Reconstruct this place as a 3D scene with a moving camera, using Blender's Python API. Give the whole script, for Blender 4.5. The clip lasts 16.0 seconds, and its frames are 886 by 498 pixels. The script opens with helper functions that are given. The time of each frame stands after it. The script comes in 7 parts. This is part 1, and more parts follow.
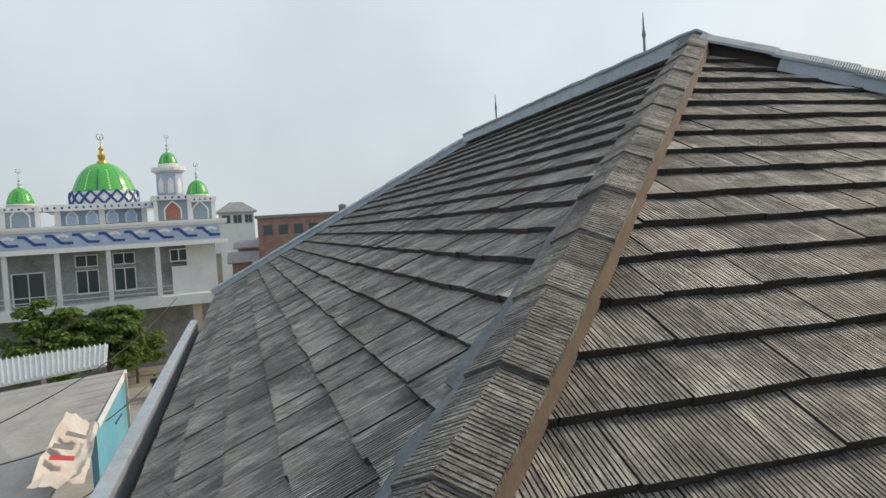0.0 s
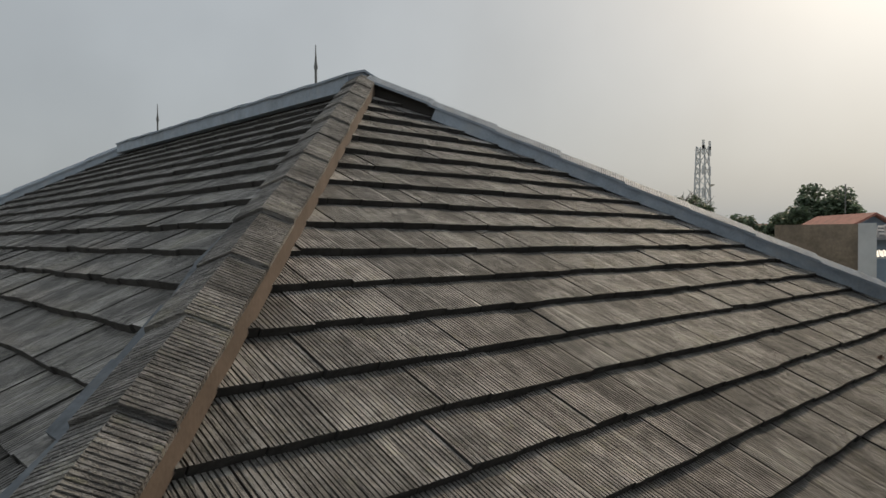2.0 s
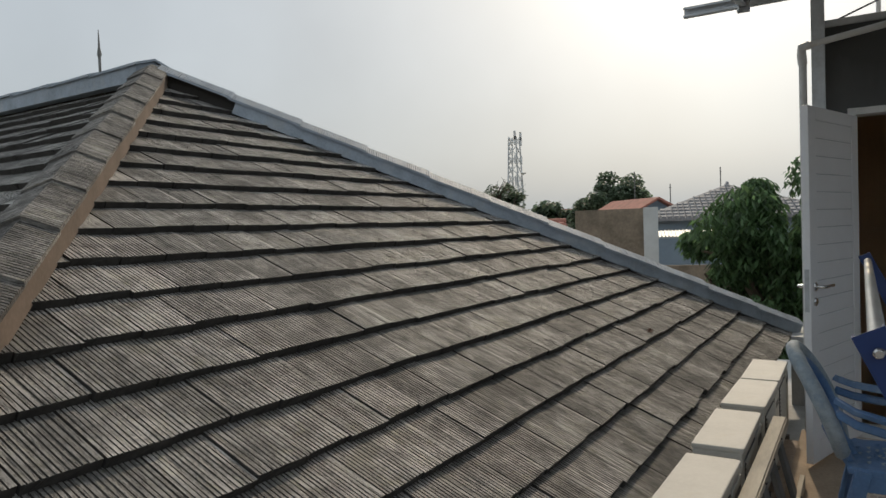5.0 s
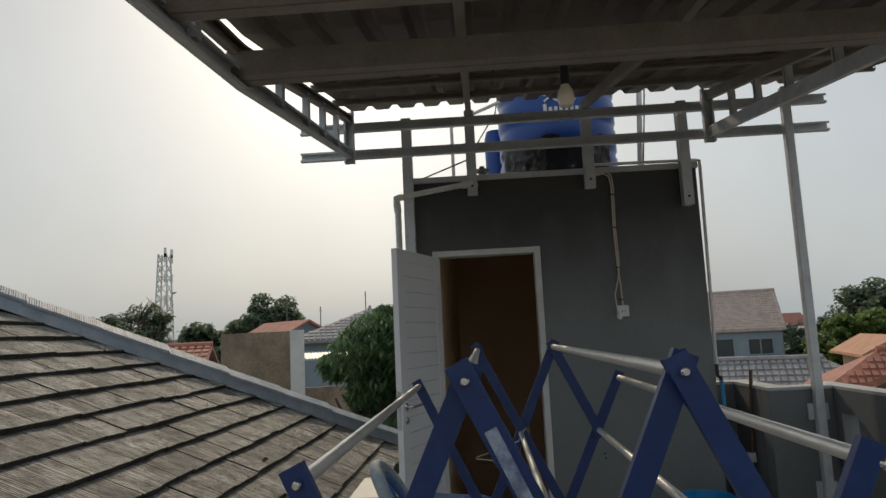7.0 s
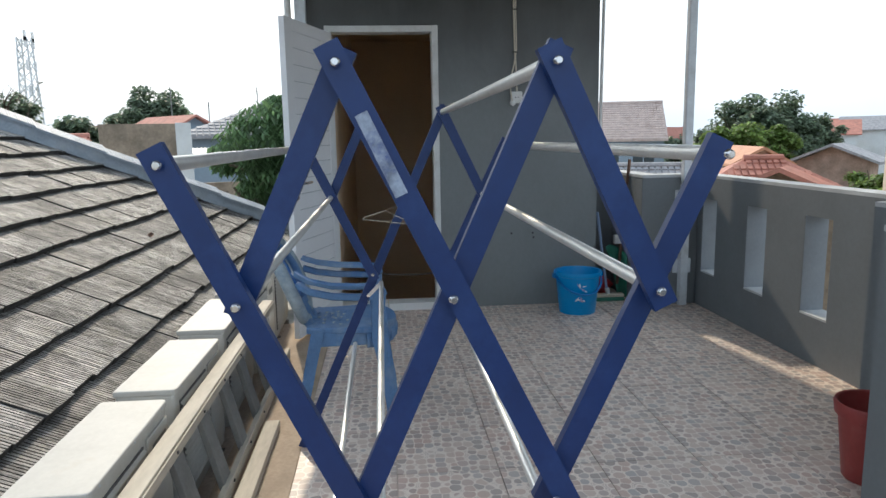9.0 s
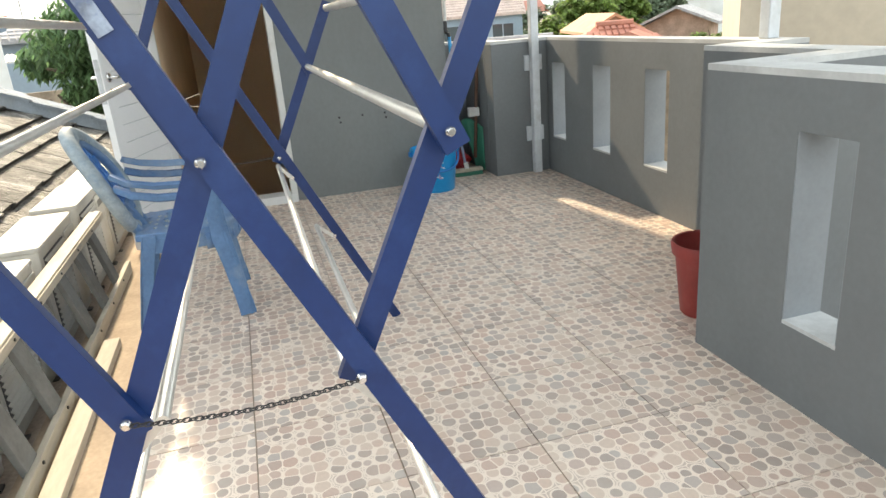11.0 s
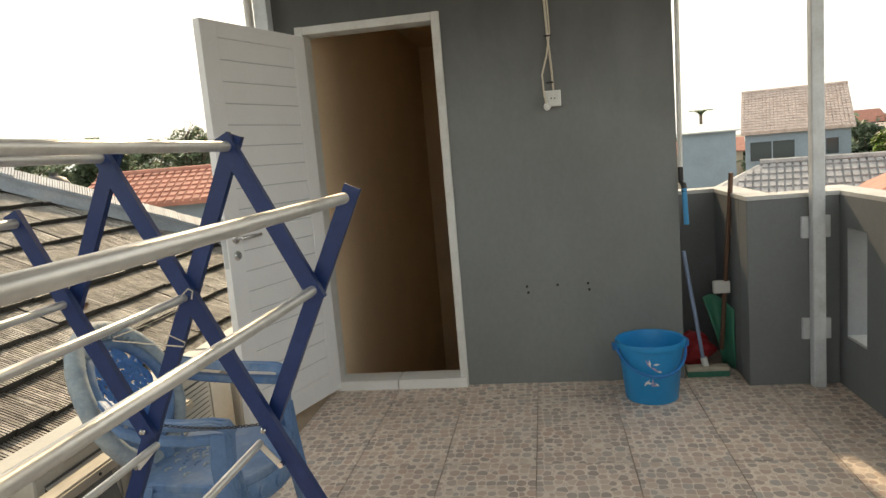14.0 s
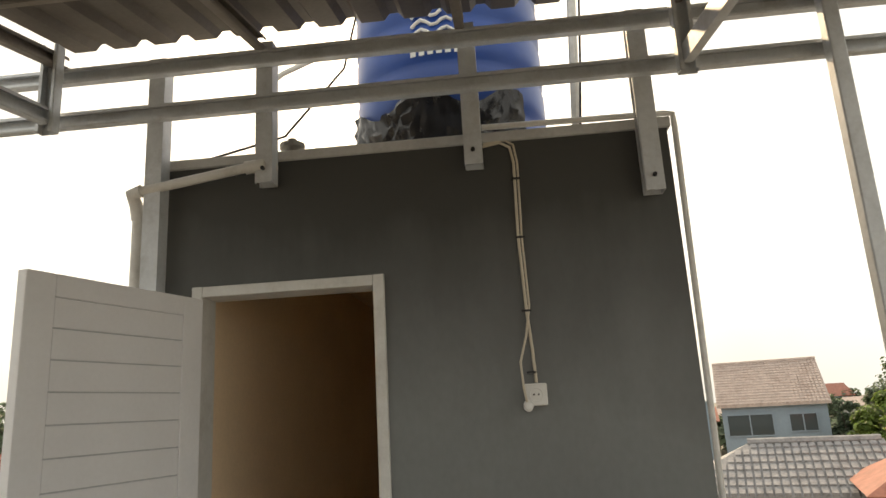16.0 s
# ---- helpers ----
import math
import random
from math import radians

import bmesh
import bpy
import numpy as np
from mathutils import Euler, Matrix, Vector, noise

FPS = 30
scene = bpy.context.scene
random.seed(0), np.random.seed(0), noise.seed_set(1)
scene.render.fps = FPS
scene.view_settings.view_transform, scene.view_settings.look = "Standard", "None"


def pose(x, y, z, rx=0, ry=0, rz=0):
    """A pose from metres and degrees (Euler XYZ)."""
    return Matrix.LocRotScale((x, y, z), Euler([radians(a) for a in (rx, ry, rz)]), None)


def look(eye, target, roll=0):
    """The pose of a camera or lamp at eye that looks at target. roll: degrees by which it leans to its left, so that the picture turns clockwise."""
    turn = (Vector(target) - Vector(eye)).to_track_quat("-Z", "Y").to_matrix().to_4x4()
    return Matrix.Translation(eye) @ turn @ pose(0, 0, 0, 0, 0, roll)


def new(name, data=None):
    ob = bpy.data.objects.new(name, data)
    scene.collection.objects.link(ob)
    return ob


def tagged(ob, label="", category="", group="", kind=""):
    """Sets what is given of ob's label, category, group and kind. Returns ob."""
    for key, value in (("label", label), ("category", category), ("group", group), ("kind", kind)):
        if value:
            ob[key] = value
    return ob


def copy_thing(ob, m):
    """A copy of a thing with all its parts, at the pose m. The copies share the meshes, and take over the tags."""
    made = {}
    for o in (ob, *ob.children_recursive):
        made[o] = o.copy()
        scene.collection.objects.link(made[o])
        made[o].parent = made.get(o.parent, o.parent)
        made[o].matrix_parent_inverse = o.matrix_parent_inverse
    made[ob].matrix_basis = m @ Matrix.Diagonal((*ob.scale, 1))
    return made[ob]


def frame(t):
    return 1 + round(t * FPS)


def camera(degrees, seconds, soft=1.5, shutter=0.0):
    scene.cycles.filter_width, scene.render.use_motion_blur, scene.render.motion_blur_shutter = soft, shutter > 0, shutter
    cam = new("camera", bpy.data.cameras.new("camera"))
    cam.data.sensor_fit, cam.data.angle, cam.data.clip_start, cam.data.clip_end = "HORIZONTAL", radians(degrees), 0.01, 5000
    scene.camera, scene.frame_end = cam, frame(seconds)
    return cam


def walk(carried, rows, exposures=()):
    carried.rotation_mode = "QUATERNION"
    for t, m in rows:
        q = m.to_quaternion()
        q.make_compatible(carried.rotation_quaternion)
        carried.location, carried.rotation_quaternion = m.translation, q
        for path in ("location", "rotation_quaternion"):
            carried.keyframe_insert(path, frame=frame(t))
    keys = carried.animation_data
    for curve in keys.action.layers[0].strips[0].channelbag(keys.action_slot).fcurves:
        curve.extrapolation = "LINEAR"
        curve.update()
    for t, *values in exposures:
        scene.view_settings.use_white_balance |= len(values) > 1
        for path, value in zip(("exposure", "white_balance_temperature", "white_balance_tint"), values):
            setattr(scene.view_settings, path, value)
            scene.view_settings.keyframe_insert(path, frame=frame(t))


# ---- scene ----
cam = camera(66.0, 16.0)
PATH = [
    (0, (0.179, 0.005, 1.396), (0.748, 1.92, 1.320), -3.5),
    (0.5, (0.211, 0.029, 1.421), (0.964, 1.881, 1.484), 1.8),
    (1, (0.248, 0.055, 1.450), (1.16, 1.832, 1.546), 1.4),
    (1.5, (0.266, 0.068, 1.436), (1.415, 1.704, 1.498), 0.4),
    (2, (0.285, 0.09, 1.383), (1.671, 1.531, 1.360), -0.1),
    (2.5, (0.297, 0.106, 1.358), (1.872, 1.334, 1.250), -1.1),
    (3, (0.316, 0.102, 1.329), (1.992, 1.178, 1.158), -1.4),
    (5.5, (0.351, -0.088, 1.430), (2.078, 0.921, 1.425), -2.1),
    (6, (0.314, -0.174, 1.410), (2.17, 0.569, 1.444), -2.5),
    (6.5, (0.307, -0.256, 1.418), (2.262, 0.143, 1.554), -2.7),
    (7, (0.301, -0.306, 1.457), (2.282, -0.2, 1.709), -2.7),
    (7.5, (0.305, -0.322, 1.480), (2.28, -0.331, 1.796), -2.4),
    (8, (0.319, -0.328, 1.435), (2.312, -0.39, 1.590), -1.9),
    (8.5, (0.323, -0.329, 1.365), (2.318, -0.448, 1.288), -1.1),
    (9, (0.324, -0.335, 1.289), (2.29, -0.504, 0.968), -1.0),
    (11.5, (0.522, -0.634, 1.201), (2.343, -1.14, 0.547), -5.1),
    (12, (0.651, -0.832, 1.243), (2.547, -1.18, 0.711), -4.7),
    (12.5, (0.842, -1.011, 1.279), (2.77, -1.248, 0.804), -3.7),
    (13, (1.132, -1.096, 1.290), (3.088, -1.167, 0.877), -4.8),
    (13.5, (1.405, -1.166, 1.310), (3.369, -1.031, 0.958), -5.3),
    (14, (1.65, -1.263, 1.337), (3.607, -0.957, 1.060), -4.9),
    (14.5, (1.945, -1.285, 1.342), (3.911, -0.978, 1.135), -3.5),
    (15, (2.228, -1.293, 1.372), (4.206, -1.003, 1.317), -2.4),
    (15.5, (2.487, -1.297, 1.450), (4.463, -1.042, 1.627), -2.1),
    (16, (2.712, -1.246, 1.531), (4.65, -1.075, 1.994), -3.2),
]
walk(cam, [(t, look(eye, target, roll)) for t, eye, target, roll in PATH],
     ((0, 0.2, 6100, 7), (0.5, -0.05, 6100, 7), (1.0, -0.45, 6100, 7), (1.5, -0.6, 6150, 7), (2.5, -0.35, 6400, 9), (3.0, -0.05, 6400, 9),
      (5.5, -0.35, 6100, 7), (7.0, -0.4, 6250, 7), (8.0, -0.36, 6300, 6), (8.5, -0.08, 6100, 6), (9.0, 0.85, 5600, 6), (11.5, 1.85, 6600, 5),
      (12.0, 1.62, 6600, 5), (12.5, 1.18, 6350, 5), (13.5, 1.12, 6400, 6), (14.5, 1.2, 8000, 7), (15.5, 1.3, 7700, 7), (16.0, 0.82, 7600, 9)))
# ---- world, sun, exposure ----
SUN = Vector((1.0, 0.19, 0.66)).normalized()
sun_data = bpy.data.lights.new("sun", "SUN")
sun_data.energy, sun_data.angle, sun_data.color = 1.9, radians(1.5), (1.0, 0.78, 0.54)
sun = new("sun", sun_data)
sun.matrix_world = look(SUN * 60, (0, 0, 0))

world = bpy.data.worlds.new("hazy_sky")
scene.world = world
world.use_nodes = True
wn, wl = world.node_tree.nodes, world.node_tree.links
wn.clear()
sky = wn.new("ShaderNodeTexSky")
sky.sky_type, sky.sun_disc = "NISHITA", False
sky.sun_elevation, sky.sun_rotation = math.asin(SUN.z), math.atan2(SUN.x, SUN.y)
sky.air_density, sky.dust_density, sky.ozone_density, sky.altitude = 1.0, 6.0, 1.0, 0
sky_bg = wn.new("ShaderNodeBackground")
sky_bg.inputs["Strength"].default_value = 0.024
wl.new(sky.outputs[0], sky_bg.inputs["Color"])
haze_bg = wn.new("ShaderNodeBackground")
haze_bg.inputs["Color"].default_value = (0.84, 0.87, 0.88, 1)
haze_bg.inputs["Strength"].default_value = 0.5
haze_add = wn.new("ShaderNodeAddShader")
cloud_co = wn.new("ShaderNodeTexCoord")
cloud = wn.new("ShaderNodeTexNoise")
cloud.inputs["Scale"].default_value, cloud.inputs["Detail"].default_value = 1.9, 5.0
wl.new(cloud_co.outputs["Generated"], cloud.inputs["Vector"])
cloud_range = wn.new("ShaderNodeMapRange")
cloud_range.inputs["From Min"].default_value, cloud_range.inputs["From Max"].default_value = 0.3, 0.7
cloud_range.inputs["To Min"].default_value, cloud_range.inputs["To Max"].default_value = 0.54, 0.74
wl.new(cloud.outputs["Fac"], cloud_range.inputs["Value"])
wl.new(cloud_range.outputs[0], haze_bg.inputs["Strength"])
wl.new(sky_bg.outputs[0], haze_add.inputs[0])
wl.new(haze_bg.outputs[0], haze_add.inputs[1])
world_out = wn.new("ShaderNodeOutputWorld")
wl.new(haze_add.outputs[0], world_out.inputs["Surface"])


# ---- materials ----
def ramp_node(nt, fac, stops):
    r = nt.nodes.new("ShaderNodeValToRGB")
    el = r.color_ramp.elements
    while len(el) < len(stops):
        el.new(0.5)
    for e, (p, c) in zip(el, stops):
        e.position, e.color = p, (*c, 1)
    nt.links.new(fac, r.inputs[0])
    return r.outputs[0]


def math_node(nt, op, a, b=None):
    m = nt.nodes.new("ShaderNodeMath")
    m.operation = op
    for i, v in enumerate((a, b)):
        if v is None:
            continue
        if isinstance(v, (int, float)):
            m.inputs[i].default_value = v
        else:
            nt.links.new(v, m.inputs[i])
    return m.outputs[0]


def noise_node(nt, scale, detail=4, stretch=None, rough=0.55, coord="Object"):
    tc = nt.nodes.new("ShaderNodeTexCoord")
    out = tc.outputs[coord]
    if stretch:
        mp = nt.nodes.new("ShaderNodeMapping")
        mp.inputs["Scale"].default_value = stretch
        nt.links.new(out, mp.inputs["Vector"])
        out = mp.outputs[0]
    n = nt.nodes.new("ShaderNodeTexNoise")
    n.inputs["Scale"].default_value, n.inputs["Detail"].default_value, n.inputs["Roughness"].default_value = scale, detail, rough
    nt.links.new(out, n.inputs["Vector"])
    return n.outputs["Fac"]


def mix_node(nt, fac, a, b, blend="MIX"):
    m = nt.nodes.new("ShaderNodeMix")
    m.data_type, m.blend_type = "RGBA", blend
    for sock, v in ((m.inputs["Factor"], fac), (m.inputs["A"], a), (m.inputs["B"], b)):
        if isinstance(v, (int, float)):
            sock.default_value = v
        elif isinstance(v, tuple):
            sock.default_value = (*v, 1)
        else:
            nt.links.new(v, sock)
    return m.outputs["Result"]


def base_mat(name):
    m = bpy.data.materials.new(name)
    m.use_nodes = True
    nt = m.node_tree
    return m, nt, nt.nodes["Principled BSDF"]


def bump_to(nt, b, height, strength, distance=0.01):
    bn = nt.nodes.new("ShaderNodeBump")
    bn.inputs["Strength"].default_value, bn.inputs["Distance"].default_value = strength, distance
    nt.links.new(height, bn.inputs["Height"])
    nt.links.new(bn.outputs[0], b.inputs["Normal"])


def plain(name, c, rough=0.6, metal=0.0, vary=0.16, scale=5.0, fine=60.0, bump=0.15, stretch=None, rand=0.0, stain=None, stain_amt=0.0):
    """A painted or raw surface: two scales of mottling, grain relief, optional stains."""
    m, nt, b = base_mat(name)
    big, small = noise_node(nt, scale, 5, stretch), noise_node(nt, fine, 3, stretch)
    both = math_node(nt, "ADD", math_node(nt, "MULTIPLY", big, 0.65), math_node(nt, "MULTIPLY", small, 0.35))
    lo, hi = tuple(v * (1 - vary) for v in c), tuple(min(1, v * (1 + vary)) for v in c)
    col = ramp_node(nt, both, ((0.32, lo), (0.68, hi)))
    if stain:
        s = noise_node(nt, scale * 0.6, 6, stretch, 0.7)
        col = mix_node(nt, math_node(nt, "MULTIPLY", ramp_node(nt, s, ((0.5, (0, 0, 0)), (0.72, (1, 1, 1)))), stain_amt), col, stain)
    if rand:
        oi = nt.nodes.new("ShaderNodeObjectInfo")
        f = math_node(nt, "ADD", math_node(nt, "MULTIPLY", oi.outputs["Random"], 2 * rand), 1 - rand)
        g = nt.nodes.new("ShaderNodeVectorMath")
        g.operation = "SCALE"
        nt.links.new(col, g.inputs[0])
        nt.links.new(f, g.inputs["Scale"])
        col = g.outputs[0]
    nt.links.new(col, b.inputs["Base Color"])
    b.inputs["Roughness"].default_value, b.inputs["Metallic"].default_value = rough, metal
    if bump:
        bump_to(nt, b, both, bump, 0.006)
    return m


def roof_tile_mat(name, tint):
    """Grooved concrete shingle: grain runs up the slope (object y), with lichen and dark damp blotches."""
    m, nt, b = base_mat(name)
    oi = nt.nodes.new("ShaderNodeObjectInfo")
    geo = nt.nodes.new("ShaderNodeNewGeometry")
    rnd = math_node(nt, "FRACT", math_node(nt, "ADD", oi.outputs["Random"], geo.outputs["Random Per Island"]))
    tc = nt.nodes.new("ShaderNodeTexCoord")
    shift = nt.nodes.new("ShaderNodeVectorMath")
    shift.operation = "ADD"
    comb = nt.nodes.new("ShaderNodeCombineXYZ")
    nt.links.new(math_node(nt, "MULTIPLY", rnd, 37.0), comb.inputs[0])
    nt.links.new(math_node(nt, "MULTIPLY", rnd, 11.0), comb.inputs[1])
    nt.links.new(tc.outputs["Object"], shift.inputs[0])
    nt.links.new(comb.outputs[0], shift.inputs[1])

    def tex(scale, stretch, detail, rough=0.6):
        mp = nt.nodes.new("ShaderNodeMapping")
        mp.inputs["Scale"].default_value = stretch
        nt.links.new(shift.outputs[0], mp.inputs["Vector"])
        n = nt.nodes.new("ShaderNodeTexNoise")
        n.inputs["Scale"].default_value, n.inputs["Detail"].default_value, n.inputs["Roughness"].default_value = scale, detail, rough
        nt.links.new(mp.outputs[0], n.inputs["Vector"])
        return n.outputs["Fac"]

    sepx = nt.nodes.new("ShaderNodeSeparateXYZ")
    nt.links.new(shift.outputs[0], sepx.inputs[0])
    one = nt.nodes.new("ShaderNodeTexNoise")
    one.noise_dimensions = "1D"
    one.inputs["Scale"].default_value, one.inputs["Detail"].default_value = 55.0, 2.0
    nt.links.new(sepx.outputs[0], one.inputs["W"])
    ragged = tex(90, (0.3, 1, 1), 2, 0.5)
    bent = math_node(nt, "ADD", math_node(nt, "ADD", sepx.outputs[0], math_node(nt, "MULTIPLY", one.outputs["Fac"], 0.030)), math_node(nt, "MULTIPLY", ragged, 0.004))
    band = math_node(nt, "SINE", math_node(nt, "MULTIPLY", bent, 2 * math.pi / 0.0165))
    band01 = math_node(nt, "ADD", math_node(nt, "MULTIPLY", band, 0.5), 0.5)
    streak = tex(70, (1, 0.06, 1), 3, 0.6)
    fleck = tex(240, (1, 0.25, 1), 2, 0.6)
    grain = math_node(nt, "ADD", math_node(nt, "ADD", math_node(nt, "MULTIPLY", band01, 0.10), math_node(nt, "MULTIPLY", streak, 0.62)), math_node(nt, "MULTIPLY", fleck, 0.40))
    blotch = tex(9, (1, 1, 1), 5)
    speck = tex(160, (1, 1, 1), 2)
    lichen = tex(22, (1, 0.8, 1), 6, 0.75)
    groove = ramp_node(nt, grain, ((0.40, (0, 0, 0)), (0.60, (1, 1, 1))))
    dark, light = tuple(v * 0.36 for v in tint), tuple(v * 1.62 for v in tint)
    col = mix_node(nt, groove, dark, light)
    col = mix_node(nt, ramp_node(nt, blotch, ((0.46, (0, 0, 0)), (0.66, (0.75, 0.75, 0.75)))), col, tuple(v * 0.30 for v in tint))
    col = mix_node(nt, ramp_node(nt, lichen, ((0.54, (0, 0, 0)), (0.66, (0.40, 0.40, 0.40)))), col, (0.42, 0.41, 0.27))
    col = mix_node(nt, ramp_node(nt, speck, ((0.58, (0, 0, 0)), (0.68, (0.75, 0.75, 0.75)))), col, (0.46, 0.45, 0.40))
    wide = nt.nodes.new("ShaderNodeTexNoise")
    wide.inputs["Scale"].default_value, wide.inputs["Detail"].default_value, wide.inputs["Roughness"].default_value = 2.6, 5.0, 0.65
    nt.links.new(geo.outputs["Position"], wide.inputs["Vector"])
    col = mix_node(nt, ramp_node(nt, wide.outputs["Fac"], ((0.45, (0, 0, 0)), (0.62, (0.72, 0.72, 0.72)))), col, tuple(v * 0.28 for v in tint))
    col = mix_node(nt, ramp_node(nt, wide.outputs["Fac"], ((0.30, (0.4, 0.4, 0.4)), (0.44, (0, 0, 0)))), col, (0.34, 0.32, 0.22))
    g = nt.nodes.new("ShaderNodeVectorMath")
    g.operation = "SCALE"
    nt.links.new(col, g.inputs[0])
    nt.links.new(math_node(nt, "ADD", math_node(nt, "MULTIPLY", rnd, 0.5), 0.78), g.inputs["Scale"])
    nt.links.new(g.outputs[0], b.inputs["Base Color"])
    b.inputs["Roughness"].default_value = 0.66
    b.inputs["Specular IOR Level"].default_value = 0.4
    h = math_node(nt, "ADD", math_node(nt, "MULTIPLY", groove, 0.8), math_node(nt, "MULTIPLY", speck, 0.4))
    bump_to(nt, b, h, 1.0, 0.006)
    return m


def pebble_mat(name):
    """Glazed floor tile printed with flat river pebbles in pale grout."""
    m, nt, b = base_mat(name)
    tc = nt.nodes.new("ShaderNodeTexCoord")
    oi = nt.nodes.new("ShaderNodeObjectInfo")
    add = nt.nodes.new("ShaderNodeVectorMath")
    add.operation = "ADD"
    comb = nt.nodes.new("ShaderNodeCombineXYZ")
    nt.links.new(math_node(nt, "MULTIPLY", oi.outputs["Random"], 53.0), comb.inputs[0])
    nt.links.new(tc.outputs["Object"], add.inputs[0])
    nt.links.new(comb.outputs[0], add.inputs[1])
    mp = nt.nodes.new("ShaderNodeMapping")
    mp.inputs["Scale"].default_value = (0.92, 0.98, 1.0)
    nt.links.new(add.outputs[0], mp.inputs["Vector"])
    vor = nt.nodes.new("ShaderNodeTexVoronoi")
    vor.feature = "DISTANCE_TO_EDGE"
    vor.inputs["Scale"].default_value, vor.inputs["Randomness"].default_value = 24.0, 0.5
    cell = nt.nodes.new("ShaderNodeTexVoronoi")
    cell.feature = "F1"
    cell.inputs["Scale"].default_value, cell.inputs["Randomness"].default_value = 24.0, 0.5
    for v in (vor, cell):
        nt.links.new(mp.outputs[0], v.inputs["Vector"])
    sep = nt.nodes.new("ShaderNodeSeparateColor")
    nt.links.new(cell.outputs["Color"], sep.inputs[0])
    stone = ramp_node(nt, sep.outputs[0], ((0.15, (0.30, 0.235, 0.205)), (0.35, (0.49, 0.325, 0.26)), (0.5, (0.37, 0.34, 0.32)), (0.65, (0.54, 0.36, 0.28)), (0.85, (0.60, 0.47, 0.38))))
    grain = noise_node(nt, 90, 4)
    stone = mix_node(nt, math_node(nt, "MULTIPLY", grain, 0.40), stone, (0.20, 0.165, 0.145))
    rim = ramp_node(nt, vor.outputs["Distance"], ((0.025, (0, 0, 0)), (0.06, (1, 1, 1))))
    round_ = ramp_node(nt, cell.outputs["Distance"], ((0.54, (1, 1, 1)), (0.585, (0, 0, 0))))
    chips = ramp_node(nt, cell.outputs["Distance"], ((0.65, (0, 0, 0)), (0.69, (1, 1, 1))))
    edge = math_node(nt, "MULTIPLY", rim, round_)
    grout = mix_node(nt, math_node(nt, "MULTIPLY", chips, rim), (0.70, 0.605, 0.52), (0.46, 0.37, 0.31))
    col = mix_node(nt, edge, grout, stone)
    dirt = noise_node(nt, 2.3, 6, None, 0.65)
    col = mix_node(nt, ramp_node(nt, dirt, ((0.36, (0.12, 0.12, 0.12)), (0.68, (0.6, 0.6, 0.6)))), col, (0.50, 0.445, 0.385))
    g = nt.nodes.new("ShaderNodeVectorMath")
    g.operation = "SCALE"
    nt.links.new(col, g.inputs[0])
    nt.links.new(math_node(nt, "ADD", math_node(nt, "MULTIPLY", oi.outputs["Random"], 0.14), 1.13), g.inputs["Scale"])
    nt.links.new(g.outputs[0], b.inputs["Base Color"])
    nt.links.new(math_node(nt, "ADD", math_node(nt, "MULTIPLY", dirt, 0.35), 0.36), b.inputs["Roughness"])
    bump_to(nt, b, edge, 0.25, 0.002)
    return m


def glass_mat(name, c=(0.05, 0.07, 0.08)):
    m, nt, b = base_mat(name)
    b.inputs["Base Color"].default_value = (*c, 1)
    b.inputs["Roughness"].default_value = 0.08
    return m


M_TILE = roof_tile_mat("roof_tile", (0.305, 0.29, 0.27))
M_CAP = roof_tile_mat("cap_tile", (0.205, 0.193, 0.18))
# tile edges near black: algae weathering with shade mixed into the colour
M_EDGE = plain("weathered_shaded_tile_edge", (0.05, 0.047, 0.043), 0.85, vary=0.4, scale=20, bump=0.4)
# near-black colour for shingle grooves and the bases of the cap tiles
M_TGROOVE = plain("dark_tile_groove", (0.050, 0.047, 0.042), 0.9, vary=0.5, scale=25, bump=0.4, stain=(0.10, 0.095, 0.08), stain_amt=0.7)
M_APRON = plain("dark_bitumen_coating", (0.115, 0.13, 0.145), 0.75, vary=0.4, scale=9, fine=50, bump=0.5, stain=(0.24, 0.25, 0.25), stain_amt=0.5)
M_MORTAR = plain("tan_mortar", (0.185, 0.14, 0.108), 0.9, vary=0.25, bump=0.4)
M_FLASH = plain("blue_grey_coating", (0.34, 0.39, 0.45), 0.6, vary=0.22, scale=7, bump=0.35, stain=(0.5, 0.5, 0.48), stain_amt=0.5)
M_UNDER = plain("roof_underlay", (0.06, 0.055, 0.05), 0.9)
M_GREYWALL = plain("grey_wall_paint", (0.172, 0.185, 0.194), 0.62, vary=0.10, scale=2.2, fine=45, bump=0.12, stain=(0.15, 0.155, 0.16), stain_amt=0.5)


